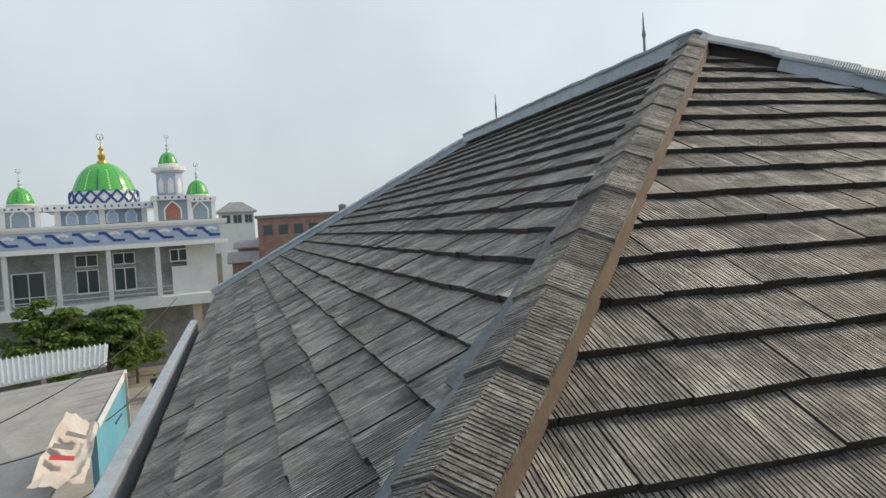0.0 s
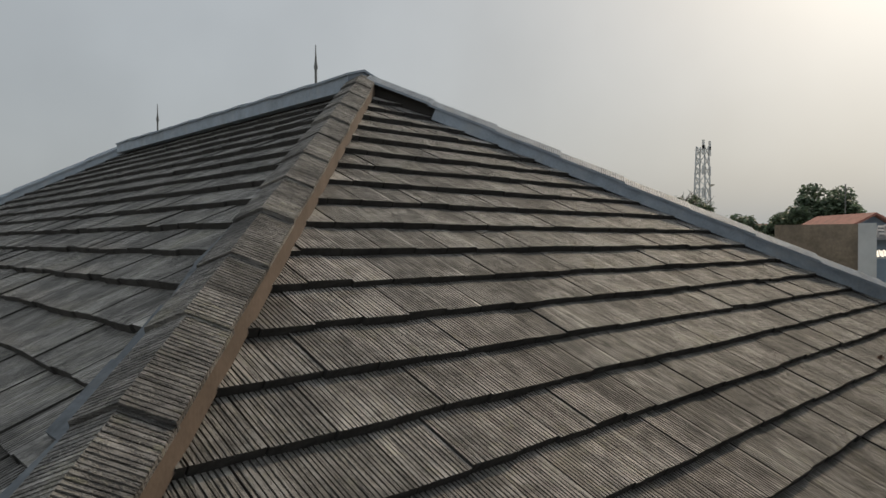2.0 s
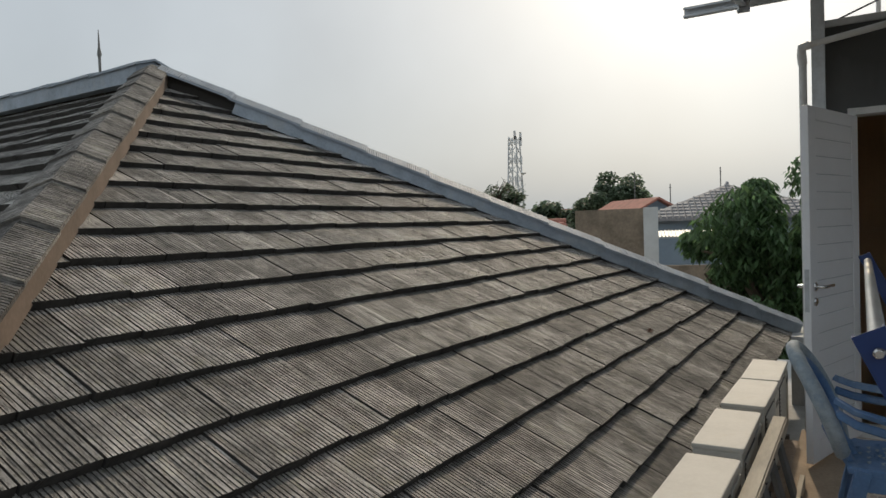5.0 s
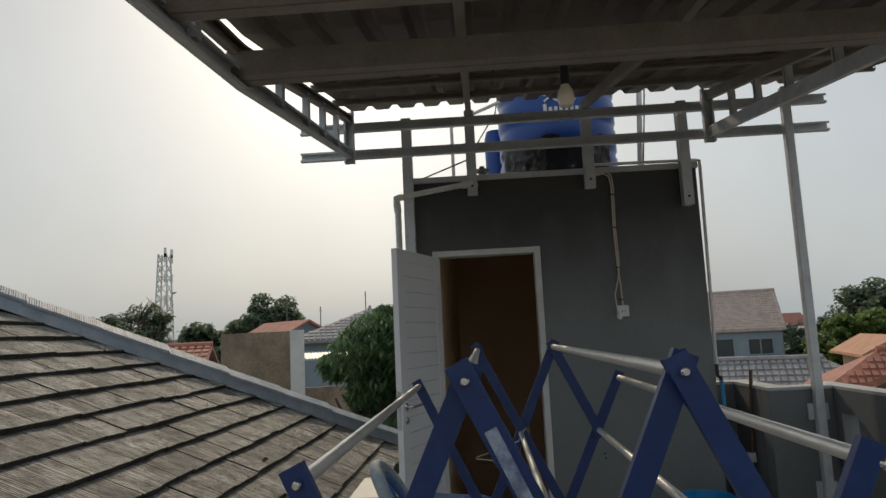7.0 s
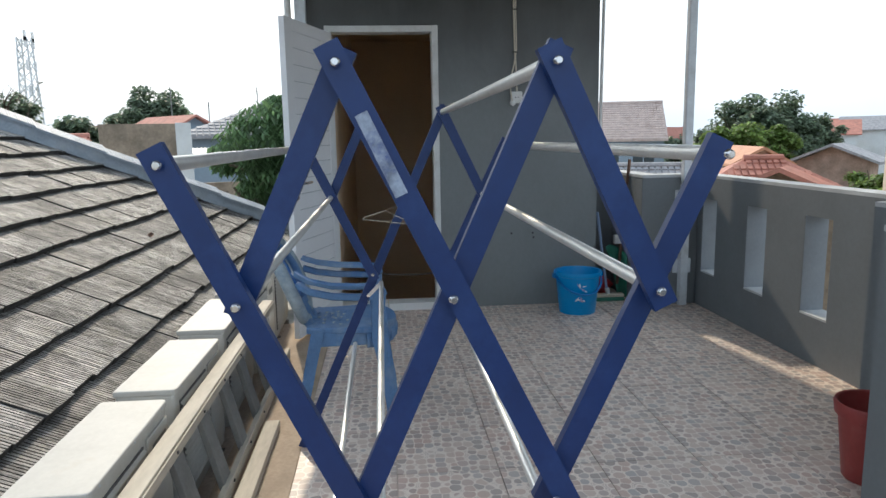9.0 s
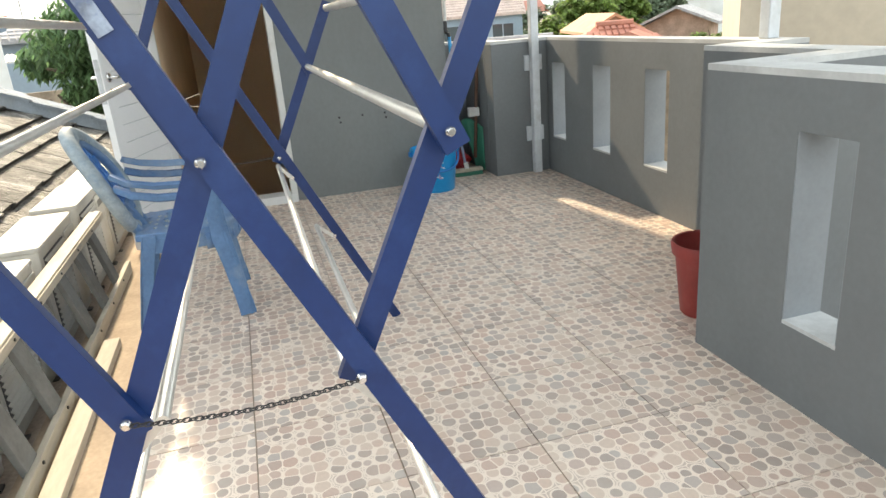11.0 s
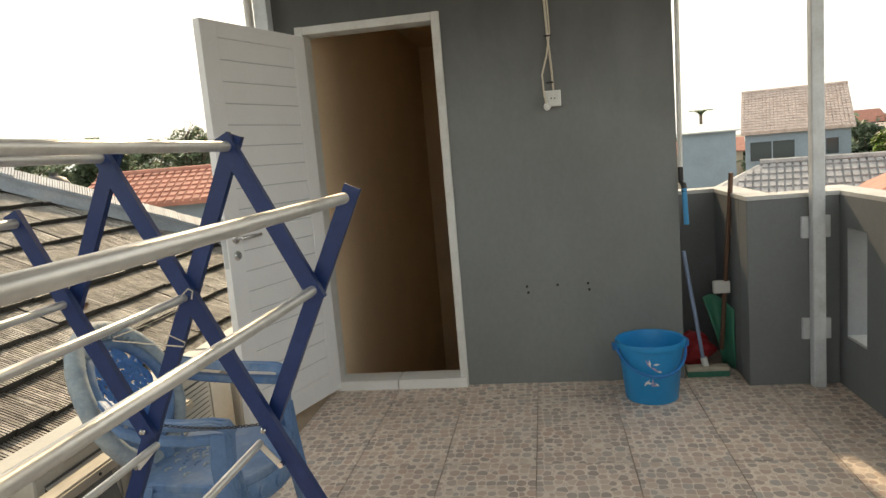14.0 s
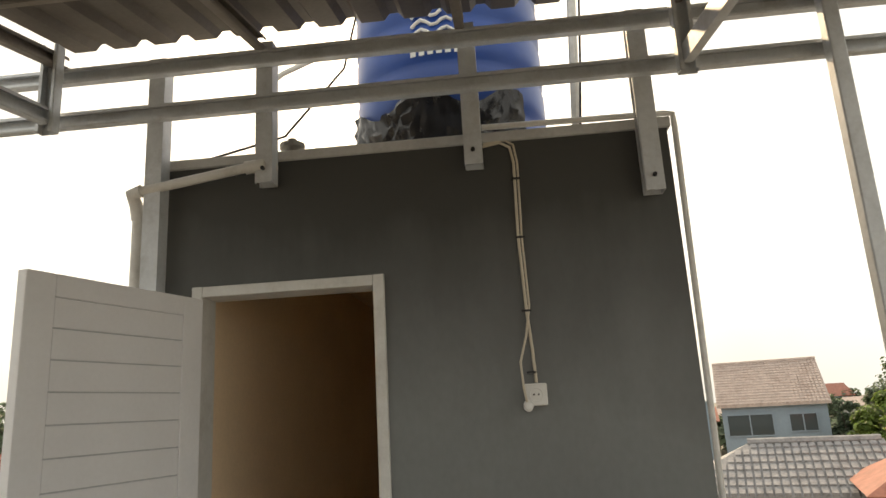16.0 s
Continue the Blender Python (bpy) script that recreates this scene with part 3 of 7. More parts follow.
CX0 = 1.55
for ty in (0.62, -0.28, -1.14, -2.02):
    for xa, xb in ((CX0, KX), (KX, 5.30)):
        part("truss_top_chord", channel(Mesh(), (xa, ty, zt(xa)), (xb, ty, zt(xb)), 0.04, 0.065), M_SHADEDSTEEL, canopy)
    if ty in (0.62, -2.02):
        for xa, xb in ((CX0, KX), (KX, 5.20)):
            part("truss_bottom_chord", channel(Mesh(), (xa, ty, zb(xa)), (xb, ty, zb(xb)), 0.04, 0.075), M_STEEL, canopy)
        for vx in (2.45, 2.95, 3.45, 3.95, 4.35, 4.75):
            part("truss_web", channel(Mesh(), (vx, ty, zb(vx)), (vx, ty, zt(vx)), 0.035, 0.05, up=(1, 0, 0)), M_STEEL, canopy)
        part("truss_end_post", channel(Mesh(), (5.215, ty, 2.76), (5.215, ty, 3.16), 0.05, 0.075, up=(0, 1, 0)), M_STEEL, canopy)
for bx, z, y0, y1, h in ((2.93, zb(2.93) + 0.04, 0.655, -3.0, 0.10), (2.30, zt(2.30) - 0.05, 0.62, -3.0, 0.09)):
    part("girder", channel(Mesh(), (bx, y0, z), (bx, y1, z), 0.06, h), M_SHADEDSTEEL, canopy)
    part("girder", channel(Mesh(), (bx - 0.062, y0, z), (bx - 0.062, y1, z), 0.06, h, flip=-1), M_SHADEDSTEEL, canopy)
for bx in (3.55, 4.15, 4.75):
    part("purlin", channel(Mesh(), (bx, 0.64, zt(bx) + 0.055), (bx, -2.95, zt(bx) + 0.055), 0.03, 0.04), M_SHADEDSTEEL, canopy)
# two wall beams and their uprights
for z in (3.055, 2.845):
    part("wall_beam", channel(Mesh(), (5.30, 1.01, z), (5.30, -2.90, z), 0.04, 0.07), M_STEEL, canopy)
for y, z0, z1 in ((-0.28, 2.50, 3.15), (-1.16, 2.50, 3.14), (-1.865, 2.33, 3.12)):
    part("wall_upright", channel(Mesh(), (5.365, y, z0), (5.365, y, z1), 0.075, 0.075, up=(1, 0, 0)), M_STEEL, canopy)
    part("bolt", Mesh().tube([(5.325, y, z0 + 0.06), (5.312, y, z0 + 0.06)], 0.009, 6), M_BLACK, canopy)
part("corner_post", channel(Mesh(), (5.365, 0.205, 0.0), (5.365, 0.205, 3.12), 0.075, 0.075, up=(1, 0, 0)), M_STEEL, canopy)
part("tall_post", Mesh().box(5.205, -2.61, 0.0, 5.262, -2.55, 3.14), M_STEEL, canopy, bevel=0.006)
part("tall_post", Mesh().box(3.055, -2.812, PAR_Z, 3.118, -2.752, zb(3.085) + 0.05), M_STEEL, canopy, bevel=0.006)
for z in (0.30, 0.82):
    for dy in (-0.05, 0.05):
        part("post_bracket", Mesh().box(5.245, -2.58 + dy - 0.018, z - 0.055, 5.268, -2.58 + dy + 0.018, z + 0.055), M_STEEL, canopy, bevel=0.004)
# trapezoid sheets, ribs running down the fall
sh = Mesh()
rib, y = 0.19, 0.62
while y > -2.95:
    prof = ((0, 0), (0.10, 0), (0.125, 0.032), (0.165, 0.032), (0.19, 0))
    for (a, ha), (b, hb) in zip(prof, prof[1:]):
        for x0, x1 in ((CX0 - 0.1, KX), (KX, 5.36)):
            za, zb_ = zt(x0) + 0.078, zt(x1) + 0.078
            lo = [Vector((x0, y - b, za + hb)), Vector((x1, y - b, zb_ + hb)), Vector((x1, y - a, zb_ + ha)), Vector((x0, y - a, za + ha))]
            sh.hexa(lo + [p + Vector((0, 0, 0.0025)) for p in lo])
    y -= rib
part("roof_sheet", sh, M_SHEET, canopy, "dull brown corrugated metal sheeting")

# ---- hip roof ----
EX0, EX1, EY0, RIDGE_Y1 = -0.312, 7.668, 0.568, 9.85
HALF = (EX1 - EX0) / 2
CXR, PY = EX0 + HALF, EY0 + HALF
K, EZ = 0.577, 0.2965
CS = math.cos(math.atan(K))
GAUGE, TW = 0.197 / CS, 0.195
SLOPE_LEN = HALF / CS
roof = thing("hip_roof", "hipped house roof of weathered grey-brown wood-grain concrete shingles", "roof", kind="structure")


def face_frame(origin, across, up_plan):
    """Frame of a roof face: x along the eave, y up the slope, z out of it."""
    x, h = Vector(across), Vector(up_plan)
    y = (h + Vector((0, 0, K))).normalized()
    z = x.cross(y)
    return Matrix.Translation(origin) @ Matrix((x, y, z)).transposed().to_4x4()


def clip(poly, nx, ny, c):
    """Keeps the part of a convex polygon with nx*x + ny*y <= c."""
    out = []
    for p, q in zip(poly, poly[1:] + poly[:1]):
        dp, dq = nx * p[0] + ny * p[1] - c, nx * q[0] + ny * q[1] - c
        if dp <= 0:
            out.append(p)
        if dp * dq < 0:
            k = dp / (dp - dq)
            out.append((p[0] + k * (q[0] - p[0]), p[1] + k * (q[1] - p[1])))
    return out


rng = random.Random(7)
TILE_T = 0.035


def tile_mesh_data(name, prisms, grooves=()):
    """Tiles whose lower and side faces carry the dark edge, weathered and shade-painted."""
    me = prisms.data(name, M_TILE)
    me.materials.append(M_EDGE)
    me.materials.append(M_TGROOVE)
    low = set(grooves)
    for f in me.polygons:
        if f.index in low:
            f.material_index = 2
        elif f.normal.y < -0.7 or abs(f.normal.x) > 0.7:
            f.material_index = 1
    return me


def rib_marks(width, rr):
    """Uneven grooves across a shingle: where each begins and ends."""
    x, out = rr.uniform(0.006, 0.012), []
    while x < width - 0.012:
        g = rr.uniform(0.0035, 0.0065)
        out.append((x, x + g, rr.uniform(0.0025, 0.0045)))
        x += g + rr.uniform(0.008, 0.0145)
    return out


def ribbed_tile(x0, x1, y0, y1, skew, top, rr):
    """One grooved shingle as a closed mesh, and the numbers of its groove faces."""
    me, low = Mesh(), []
    prof = [(x0, 0.0, False)]
    for a, b, d in rib_marks(x1 - x0, rr):
        a, b = a + x0, b + x0
        prof += [(a, 0.0, True), (a + 0.0013, d, True), (b - 0.0013, d, True), (b, 0.0, False)]
    prof.append((x1, 0.0, False))
    n = len(prof)
    for ya, far_end in ((y0, False), (y1, True)):
        for x, d, _ in prof:
            y = ya + (skew * (x - x0) / (x1 - x0) if not far_end else 0.0) + (0.0 if far_end else rr.uniform(-0.0015, 0.0015))
            me.v.append(Vector((x, y, top((x, y)) - d)))
    me.v += [Vector((x0, y0, -0.012)), Vector((x1, y0 + skew, -0.012)), Vector((x1, y1, -0.012)), Vector((x0, y1, -0.012))]
    for i in range(n - 1):
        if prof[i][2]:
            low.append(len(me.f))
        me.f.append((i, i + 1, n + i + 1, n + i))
    b = 2 * n
    me.f += [tuple([b, b + 1] + list(range(n - 1, -1, -1))), (b + 1, b + 2, 2 * n - 1, n - 1), (b + 3, b, 0, n), (b + 3, b + 2, b + 1, b)]
    return me, low


def cut_ribs(poly, x0, width, z, rr):
    """A shingle cut along a hip: its ribs and grooves, each clipped to the outline."""
    me, low, edge = Mesh(), [], x0
    spans = []
    for a, b, d in rib_marks(width, rr):
        spans += [(edge, x0 + a, 0.0), (x0 + a, x0 + b, d)]
        edge = x0 + b
    spans.append((edge, x0 + width, 0.0))
    for a, b, d in spans:
        c = clip(clip(poly, -1, 0, -a), 1, 0, b)
        if len(c) >= 3:
            if d:
                low.append(len(me.f) + 1)
            me.prism(c, -0.012, lambda p, d=d: z(p) - d)
    return me, low


FULL_TILES = []
SHINGLES = []
for i, skew in enumerate((-0.004, 0.0, 0.005, 0.002, -0.002, 0.003)):
    SHINGLES.append(ribbed_tile(0.003, TW - 0.003, 0.0, GAUGE + 0.03, skew, lambda p: TILE_T * (1 - p[1] / (GAUGE + 0.03)) + 0.002, random.Random(60 + i)))
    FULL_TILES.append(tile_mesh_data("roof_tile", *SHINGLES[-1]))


def tile_face(m, length, singles, left_cut, right_cut):
    """Covers a face with courses; singles(x, y): whether the tile there is an object of its own."""
    rest, rest_low = Mesh(), []
    for k in range(int(SLOPE_LEN / GAUGE) + 1):
        s0 = k * GAUGE
        x = -TW + (0.05 if k % 2 else 0.15)
        while x < length + TW:
            jit = (rng.gauss(0, 0.004), rng.uniform(-0.003, 0.005))
            cut = [(x, s0), (x + TW, s0), (x + TW, s0 + GAUGE), (x, s0 + GAUGE)]
            cut = clip(cut, -1, left_cut, 0.0)
            cut = clip(cut, 1, right_cut, length)
            cut = clip(cut, 0, 1, SLOPE_LEN)
            if len(cut) >= 3:
                whole = len(cut) == 4 and min(p[0] for p in cut) < x + 1e-6 and max(p[0] for p in cut) > x + TW - 1e-6 and max(p[1] for p in cut) > s0 + GAUGE - 1e-6
                z = lambda p, s=s0, j=jit[1]: TILE_T * (1 - (p[1] - s) / (GAUGE + 0.03)) + 0.002 + j
                inset = clip(clip(cut, -1, 0, -x - 0.003), 1, 0, x + TW - 0.003)
                if singles(x, s0) and len(inset) >= 3:
                    if whole:
                        ob = new("roof_tile", rng.choice(FULL_TILES))
                        ob.matrix_local = m @ Matrix.Translation((x, s0 + jit[0], jit[1])) @ Matrix.Rotation(rng.uniform(-0.008, 0.008), 4, "Z")
                    else:
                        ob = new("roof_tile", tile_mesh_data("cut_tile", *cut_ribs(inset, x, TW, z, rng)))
                        ob.matrix_local = m.copy()
                    ob.parent = roof
                elif whole:
                    one, low = rng.choice(SHINGLES)
                    nv, nf = len(rest.v), len(rest.f)
                    rest.v += [p + Vector((x, s0 + jit[0], jit[1])) for p in one.v]
                    rest.f += [tuple(i + nv for i in f) for f in one.f]
                    rest_low += [i + nf for i in low]
                elif len(inset) >= 3:
                    rest.prism([(px, py + jit[0]) for px, py in inset], -0.012, z)
            x += TW
    if rest.f:
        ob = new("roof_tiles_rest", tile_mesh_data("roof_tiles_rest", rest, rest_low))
        ob.parent = roof
        ob.matrix_local = m
        tagged(ob, "far courses of grey-brown shingles", kind="stuff")


M_S = face_frame((EX0, EY0, EZ), (1, 0, 0), (0, 1, 0))
M_W = face_frame((EX0, RIDGE_Y1 + HALF, EZ), (0, -1, 0), (1, 0, 0))
M_N = face_frame((EX1, RIDGE_Y1 + HALF, EZ), (-1, 0, 0), (0, -1, 0))
M_E = face_frame((EX1, EY0, EZ), (0, 1, 0), (-1, 0, 0))
LEN_W = RIDGE_Y1 + HALF - EY0
tile_face(M_S, EX1 - EX0, lambda x, s: s < 1.85, CS, CS)
tile_face(M_W, LEN_W, lambda x, s: x > LEN_W - 3.6 and s < 0.9, CS, CS)
base = Mesh()
base.prism([(0, 0), (EX1 - EX0, 0), (HALF, SLOPE_LEN)], -0.06, -0.013, M_S)
base.prism([(0, 0), (EX1 - EX0, 0), (HALF, SLOPE_LEN)], -0.06, -0.013, M_N)
for m in (M_W, M_E):
    base.prism([(0, 0), (LEN_W, 0), (LEN_W - HALF, SLOPE_LEN), (HALF, SLOPE_LEN)], -0.06, -0.013, m)
part("roof_deck", base, M_UNDER, roof)
east = Mesh()
for k in range(int(SLOPE_LEN / GAUGE) + 1):
    s0, s1 = k * GAUGE, min((k + 1) * GAUGE, SLOPE_LEN)
    for m, ln in ((M_E, LEN_W), (M_N, EX1 - EX0)):
        east.prism([(s0 * CS, s0), (ln - s0 * CS, s0), (ln - s1 * CS, s1), (s1 * CS, s1)], -0.012, lambda p, s=s0: TILE_T * (1 - (p[1] - s) / GAUGE) + 0.002, m)
part("roof_courses_far", east, M_TILE, roof)["kind"] = "stuff"


def hip_caps(p, q, wing, rise, side_mat, cap_mat, n, mortar_h, label, short=0.0):
    """Overlapping angled cap tiles along a hip from p (low) to q (high), on a mortar bed."""
    p, q = Vector(p), Vector(q)
    d = (q - p).normalized()
    s = d.cross(Vector((0, 0, 1))).normalized()
    u = s.cross(d)
    step = (q - p).length / n
    fr_ = Matrix((d, -s, u)).transposed().to_4x4()
    for i in range(n):
        j = rng.uniform(-0.003, 0.003)
        me, low = Mesh(), []
        e = step + 0.02
        for sg in (1, -1):
            lo = [(0, 0, rise + 0.012), (e, 0, rise), (e, -sg * wing * 0.97, mortar_h), (0, -sg * wing, mortar_h + 0.012)]
            if sg < 0:
                lo = lo[::-1]
            lo = lo[::-1]
            low.append(len(me.f) + 1)
            me.hexa([(x, y, z - 0.018) for x, y, z in lo] + [(x, y, z - 0.005) for x, y, z in lo])
            x = 0.0
            while x < e - 0.012:
                x2 = min(e, x + rng.uniform(0.008, 0.014))
                a_, b_ = [Vector((v, 0, rise + 0.012 * (1 - v / e))) for v in (x, x2)]
                c_, d_ = [Vector((v, -sg * wing * (1 - 0.03 * v / e), mortar_h + 0.012 * (1 - v / e))) for v in (x2, x)]
                q4 = [d_, c_, b_, a_] if sg > 0 else [a_, b_, c_, d_]
                me.hexa([v - Vector((0, 0, 0.006)) for v in q4] + q4)
                x = x2 + rng.uniform(0.0035, 0.0065)
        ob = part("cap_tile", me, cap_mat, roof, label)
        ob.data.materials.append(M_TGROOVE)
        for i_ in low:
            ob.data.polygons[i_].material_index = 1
        ob.matrix_local = Matrix.Translation(p + d * (step * i - 0.02) + u * j + s * rng.uniform(-0.003, 0.003)) @ fr_ @ Matrix.Rotation(rng.uniform(-0.01, 0.01), 4, "Z")
    bed = Mesh()
    bed.prism([(-wing * 0.90, -0.03), (wing * 0.90, -0.03), (wing * 0.88, mortar_h - 0.004), (0, rise - 0.012), (-wing * 0.88, mortar_h - 0.004)], 0, (q - p).length - short,
              Matrix.Translation(p) @ Matrix((s, u, d)).transposed().to_4x4())
    part("mortar_bed", bed, side_mat, roof, "mortar bed under the cap tiles")
    if short:
        # solid near-black core stands in for the shaded hollow under the caps
        core = Mesh().prism([(-wing * 0.35, -0.03), (wing * 0.35, -0.03), (wing * 0.3, rise - 0.03), (-wing * 0.3, rise - 0.03)], (q - p).length - short, (q - p).length,
                            Matrix.Translation(p) @ Matrix((s, u, d)).transposed().to_4x4())
        part("open_void", core, M_UNDER, roof, "dark core standing in for the shaded gap under the caps")


def apron(m, x_of, width, n, side):
    """Uneven coated strip beside a hip, lying on the tiles of a face."""
    me = Mesh()
    for i in range(n):
        s0, s1 = SLOPE_LEN * i / n, SLOPE_LEN * (i + 1) / n
        w0, w1 = width * rng.uniform(0.75, 1.2), width * rng.uniform(0.75, 1.2)
        a, b, c, d_ = (x_of(s0), s0), (x_of(s0) + side * w0, s0), (x_of(s1) + side * w1, s1), (x_of(s1), s1)
        poly = [a, b, c, d_] if side > 0 else [a, d_, c, b]
        me.prism(poly, 0.0, 0.044, m)
    part("flashing_strip", me, M_APRON, roof, "dark blue-grey coated flashing beside the hip")


PEAK = Vector((CXR, PY, EZ + K * HALF))
RIDGE_END = Vector((CXR, RIDGE_Y1, EZ + K * HALF))
UPV = Vector((0, 0, 0.02))
hip_caps(Vector((EX0 + 0.10, EY0, EZ)) + UPV, PEAK + UPV, 0.115, 0.125, M_MORTAR, M_CAP, 15, 0.075, "")
apron(M_W, lambda s: LEN_W - s * CS, 0.22, 19, -1)
hip_caps(Vector((EX1, EY0, EZ)) + UPV, PEAK + UPV, 0.12, 0.13, M_FLASH, M_FLASH, 11, 0.07, "blue-grey coated hip cap", 0.62)
hip_caps(Vector((EX0, RIDGE_Y1 + HALF, EZ)) + UPV, RIDGE_END + UPV, 0.12, 0.125, M_FLASH, M_FLASH, 11, 0.06, "blue-grey coated hip cap")
hip_caps(Vector((EX1, RIDGE_Y1 + HALF, EZ)) + UPV, RIDGE_END + UPV, 0.12, 0.125, M_FLASH, M_FLASH, 11, 0.06, "blue-grey coated hip cap")
hip_caps(PEAK + UPV, RIDGE_END + UPV, 0.17, 0.15, M_FLASH, M_FLASH, 9, 0.095, "blue-grey coated ridge cap")
for ry in (5.24, 8.82):
    rod = thing("lightning_rod", "thin dark metal lightning rod on the roof ridge", "lightning rod", (CXR, ry, PEAK.z + 0.165))
    part("spike", Mesh().tube([(0, 0, 0.13), (0, 0, 0.16), (0, 0, 0.22), (0, 0, 0.36)], [0.010, 0.018, 0.009, 0.003], 8), M_SLAT, rod)
    part("stem", Mesh().tube([(0, 0, -0.03), (0, 0, 0.135)], 0.011, 8), M_SLAT, rod)
dry = thing("dry_leaf", "small curled brown dry leaf lying on the roof shingles", "leaf", Matrix.Translation((4.87, 1.19, EZ + K * (1.19 - EY0) + 0.030)) @ Matrix.Rotation(radians(30), 4, "X"))
curl = Mesh()
for i in range(6):
    for j in (-1, 0, 1):
        curl.v.append(Vector((0.055 * (i / 5 - 0.5), 0.016 * j * math.sin(math.pi * (i + 0.6) / 6.2), 0.012 * abs(j) + 0.02 * (i / 5) ** 2)))
for i in range(5):
    for j in (0, 1):
        k = 3 * i + j
        curl.f.append((k, k + 3, k + 4, k + 1))
o = part("blade", curl, M_WOOD, dry)
thick = o.modifiers.new("thickness", "SOLIDIFY")
thick.thickness = 0.0015
# west gutter
gut = thing("gutter", "concrete box gutter with a grey coated rim along the eave", "gutter", kind="structure")
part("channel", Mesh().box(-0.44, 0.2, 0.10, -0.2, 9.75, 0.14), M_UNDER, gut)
part("rim", Mesh().box(-0.525, 0.2, -0.1, -0.44, 9.75, 0.30), M_FLASH, gut, bevel=0.01)
# house body below the roof and terrace
setting("wall_house", Mesh().box(0.1, 1.0, -6.5, 7.3, 12.8, 0.25).box(-1.6, -2.84, -6.5, WALL_X, 0.98, -0.31).box(WALL_X, -2.84, -6.5, TD, -1.33, -0.31).box(WALL_X, 0.05, -6.5, TD, 0.98, -0.31).box(TD, -2.84, -6.5, TD + 0.1, 0.98, -0.31), M_TOPCOAT, "plain rendered house walls below the roof")

# ---- terrace things ----
def rack():
    th = thing("clothes_drying_rack", "tall folding clothes rack, navy enamelled bars with aluminium tubes", "drying rack", (0, 0, 0))
    J = dict(a=(-0.276, 1.392), b=(-0.580, 1.392), c=(-0.034, 1.259), d=(-0.832, 1.259), e=(-0.431, 1.060), f=(-0.738, 1.060),
             h=(-0.125, 1.060), g=(-0.585, 0.738), i=(-0.281, 0.742), fr=(-0.970, 0.0), fl=(0.040, 0.0))
    NX, FX = 1.30, 3.10

    def member(x, p, q, ext0, ext1):
        P, Q = Vector((x, *J[p])), Vector((x, *J[q]))
        d = (Q - P).normalized()
        me = Mesh()
        P, Q = P - d * ext0, Q + d * ext1
        s = Vector((1, 0, 0)).cross(d)
        # shallow open channel: flat web with two returned edges
        me.bar(P, Q, 0.003, 0.037, s)
        for sg in (1, -1):
            me.bar(P + s * sg * 0.017 + Vector((0.008, 0, 0)), Q + s * sg * 0.017 + Vector((0.008, 0, 0)), 0.016, 0.003, s)
        return part("frame_bar", me, M_BLUEFRAME, th)

    for x, s in ((NX, 1), (FX, 1)):
        for p, q, o, e0, e1 in (("a", "fr", 0.0, 0.028, 0.0), ("b", "fl", 0.020, 0.028, 0.0), ("c", "i", 0.0, 0.026, 0.026), ("d", "g", 0.040, 0.026, 0.026), ("a", "h", 0.040, 0.026, 0.026), ("b", "f", 0.0, 0.026, 0.026)):
            member(x - 0.02 + o * 0.9, p, q, e0, e1)
        for k in "abcdefghi":
            y, z = J[k]
            bolt = Mesh().tube([(x - 0.034, y, z), (x - 0.031, y, z), (x - 0.026, y, z)], [0.0045, 0.007, 0.008], 12)
            part("bolt", bolt, M_CHROME, th, "round chrome bolt head", smooth=True)
    for k, r in (("a", 0.0115), ("b", 0.0115), ("c", 0.0115), ("d", 0.0125), ("e", 0.0095), ("f", 0.0115), ("h", 0.0095)):
        y, z = J[k]
        part("tube", Mesh().tube([(NX + 0.02, y, z), (FX - 0.02, y, z)], r, 14), M_TUBE, th, smooth=True)
    for (y, z), leg in (((-0.575, 0.71), -0.622), ((-0.315, 0.71), -0.26), ((-0.685, 0.455), -0.75), ((-0.20, 0.455), -0.165)):
        part("tube", Mesh().tube([(NX + 0.02, y, z), (FX - 0.03, y, z)], 0.009, 12), M_TUBE, th, smooth=True)
        for x in (NX + 0.03, FX - 0.035):
            part("tube_arm", Mesh().bar((x, y, z), (x, leg, z - 0.055), 0.004, 0.014), M_TUBE, th, "small steel arm holding the tube")
            part("arm_bolt", Mesh().tube([(x - 0.008, leg, z - 0.05), (x + 0.006, leg, z - 0.05)], 0.007, 8), M_CHROME, th)
    # chain between the low joints of each end
    for x in (NX - 0.03, FX + 0.02):
        a, b = Vector((x, *J["i"])), Vector((x, *J["g"]))
        n = 40
        for k in range(n):
            p = a.lerp(b, (k + 0.5) / n) - Vector((0, 0, 0.012 * math.sin(math.pi * (k + 0.5) / n)))
            u = Vector((0, 0.0058, 0))
            w = Vector((0, 0, 0.003)) if k % 2 else Vector((0.003, 0, 0))
            ring = [p - u, p - u * 0.6 + w, p + u * 0.6 + w, p + u, p + u * 0.6 - w, p - u * 0.6 - w, p - u]
            part("chain_link", Mesh().tube(ring, 0.0011, 4, False), M_BLACK, th)
    # pale scuffed sticker on the near bar
    P, Q = Vector((NX - 0.0235, *J["a"])), Vector((NX - 0.0235, *J["e"]))
    d = (Q - P).normalized()
    part("worn_patch", Mesh().bar(P + d * 0.075, P + d * 0.20, 0.001, 0.019, Vector((1, 0, 0)).cross(d)), M_SCUFF, th, "rubbed pale patch on the enamel")
    return th


M_SCUFF = plain("scuffed_label", (0.26, 0.30, 0.38), 0.7, vary=0.6, scale=45, stain=(0.05, 0.08, 0.25), stain_amt=0.9)
rack()

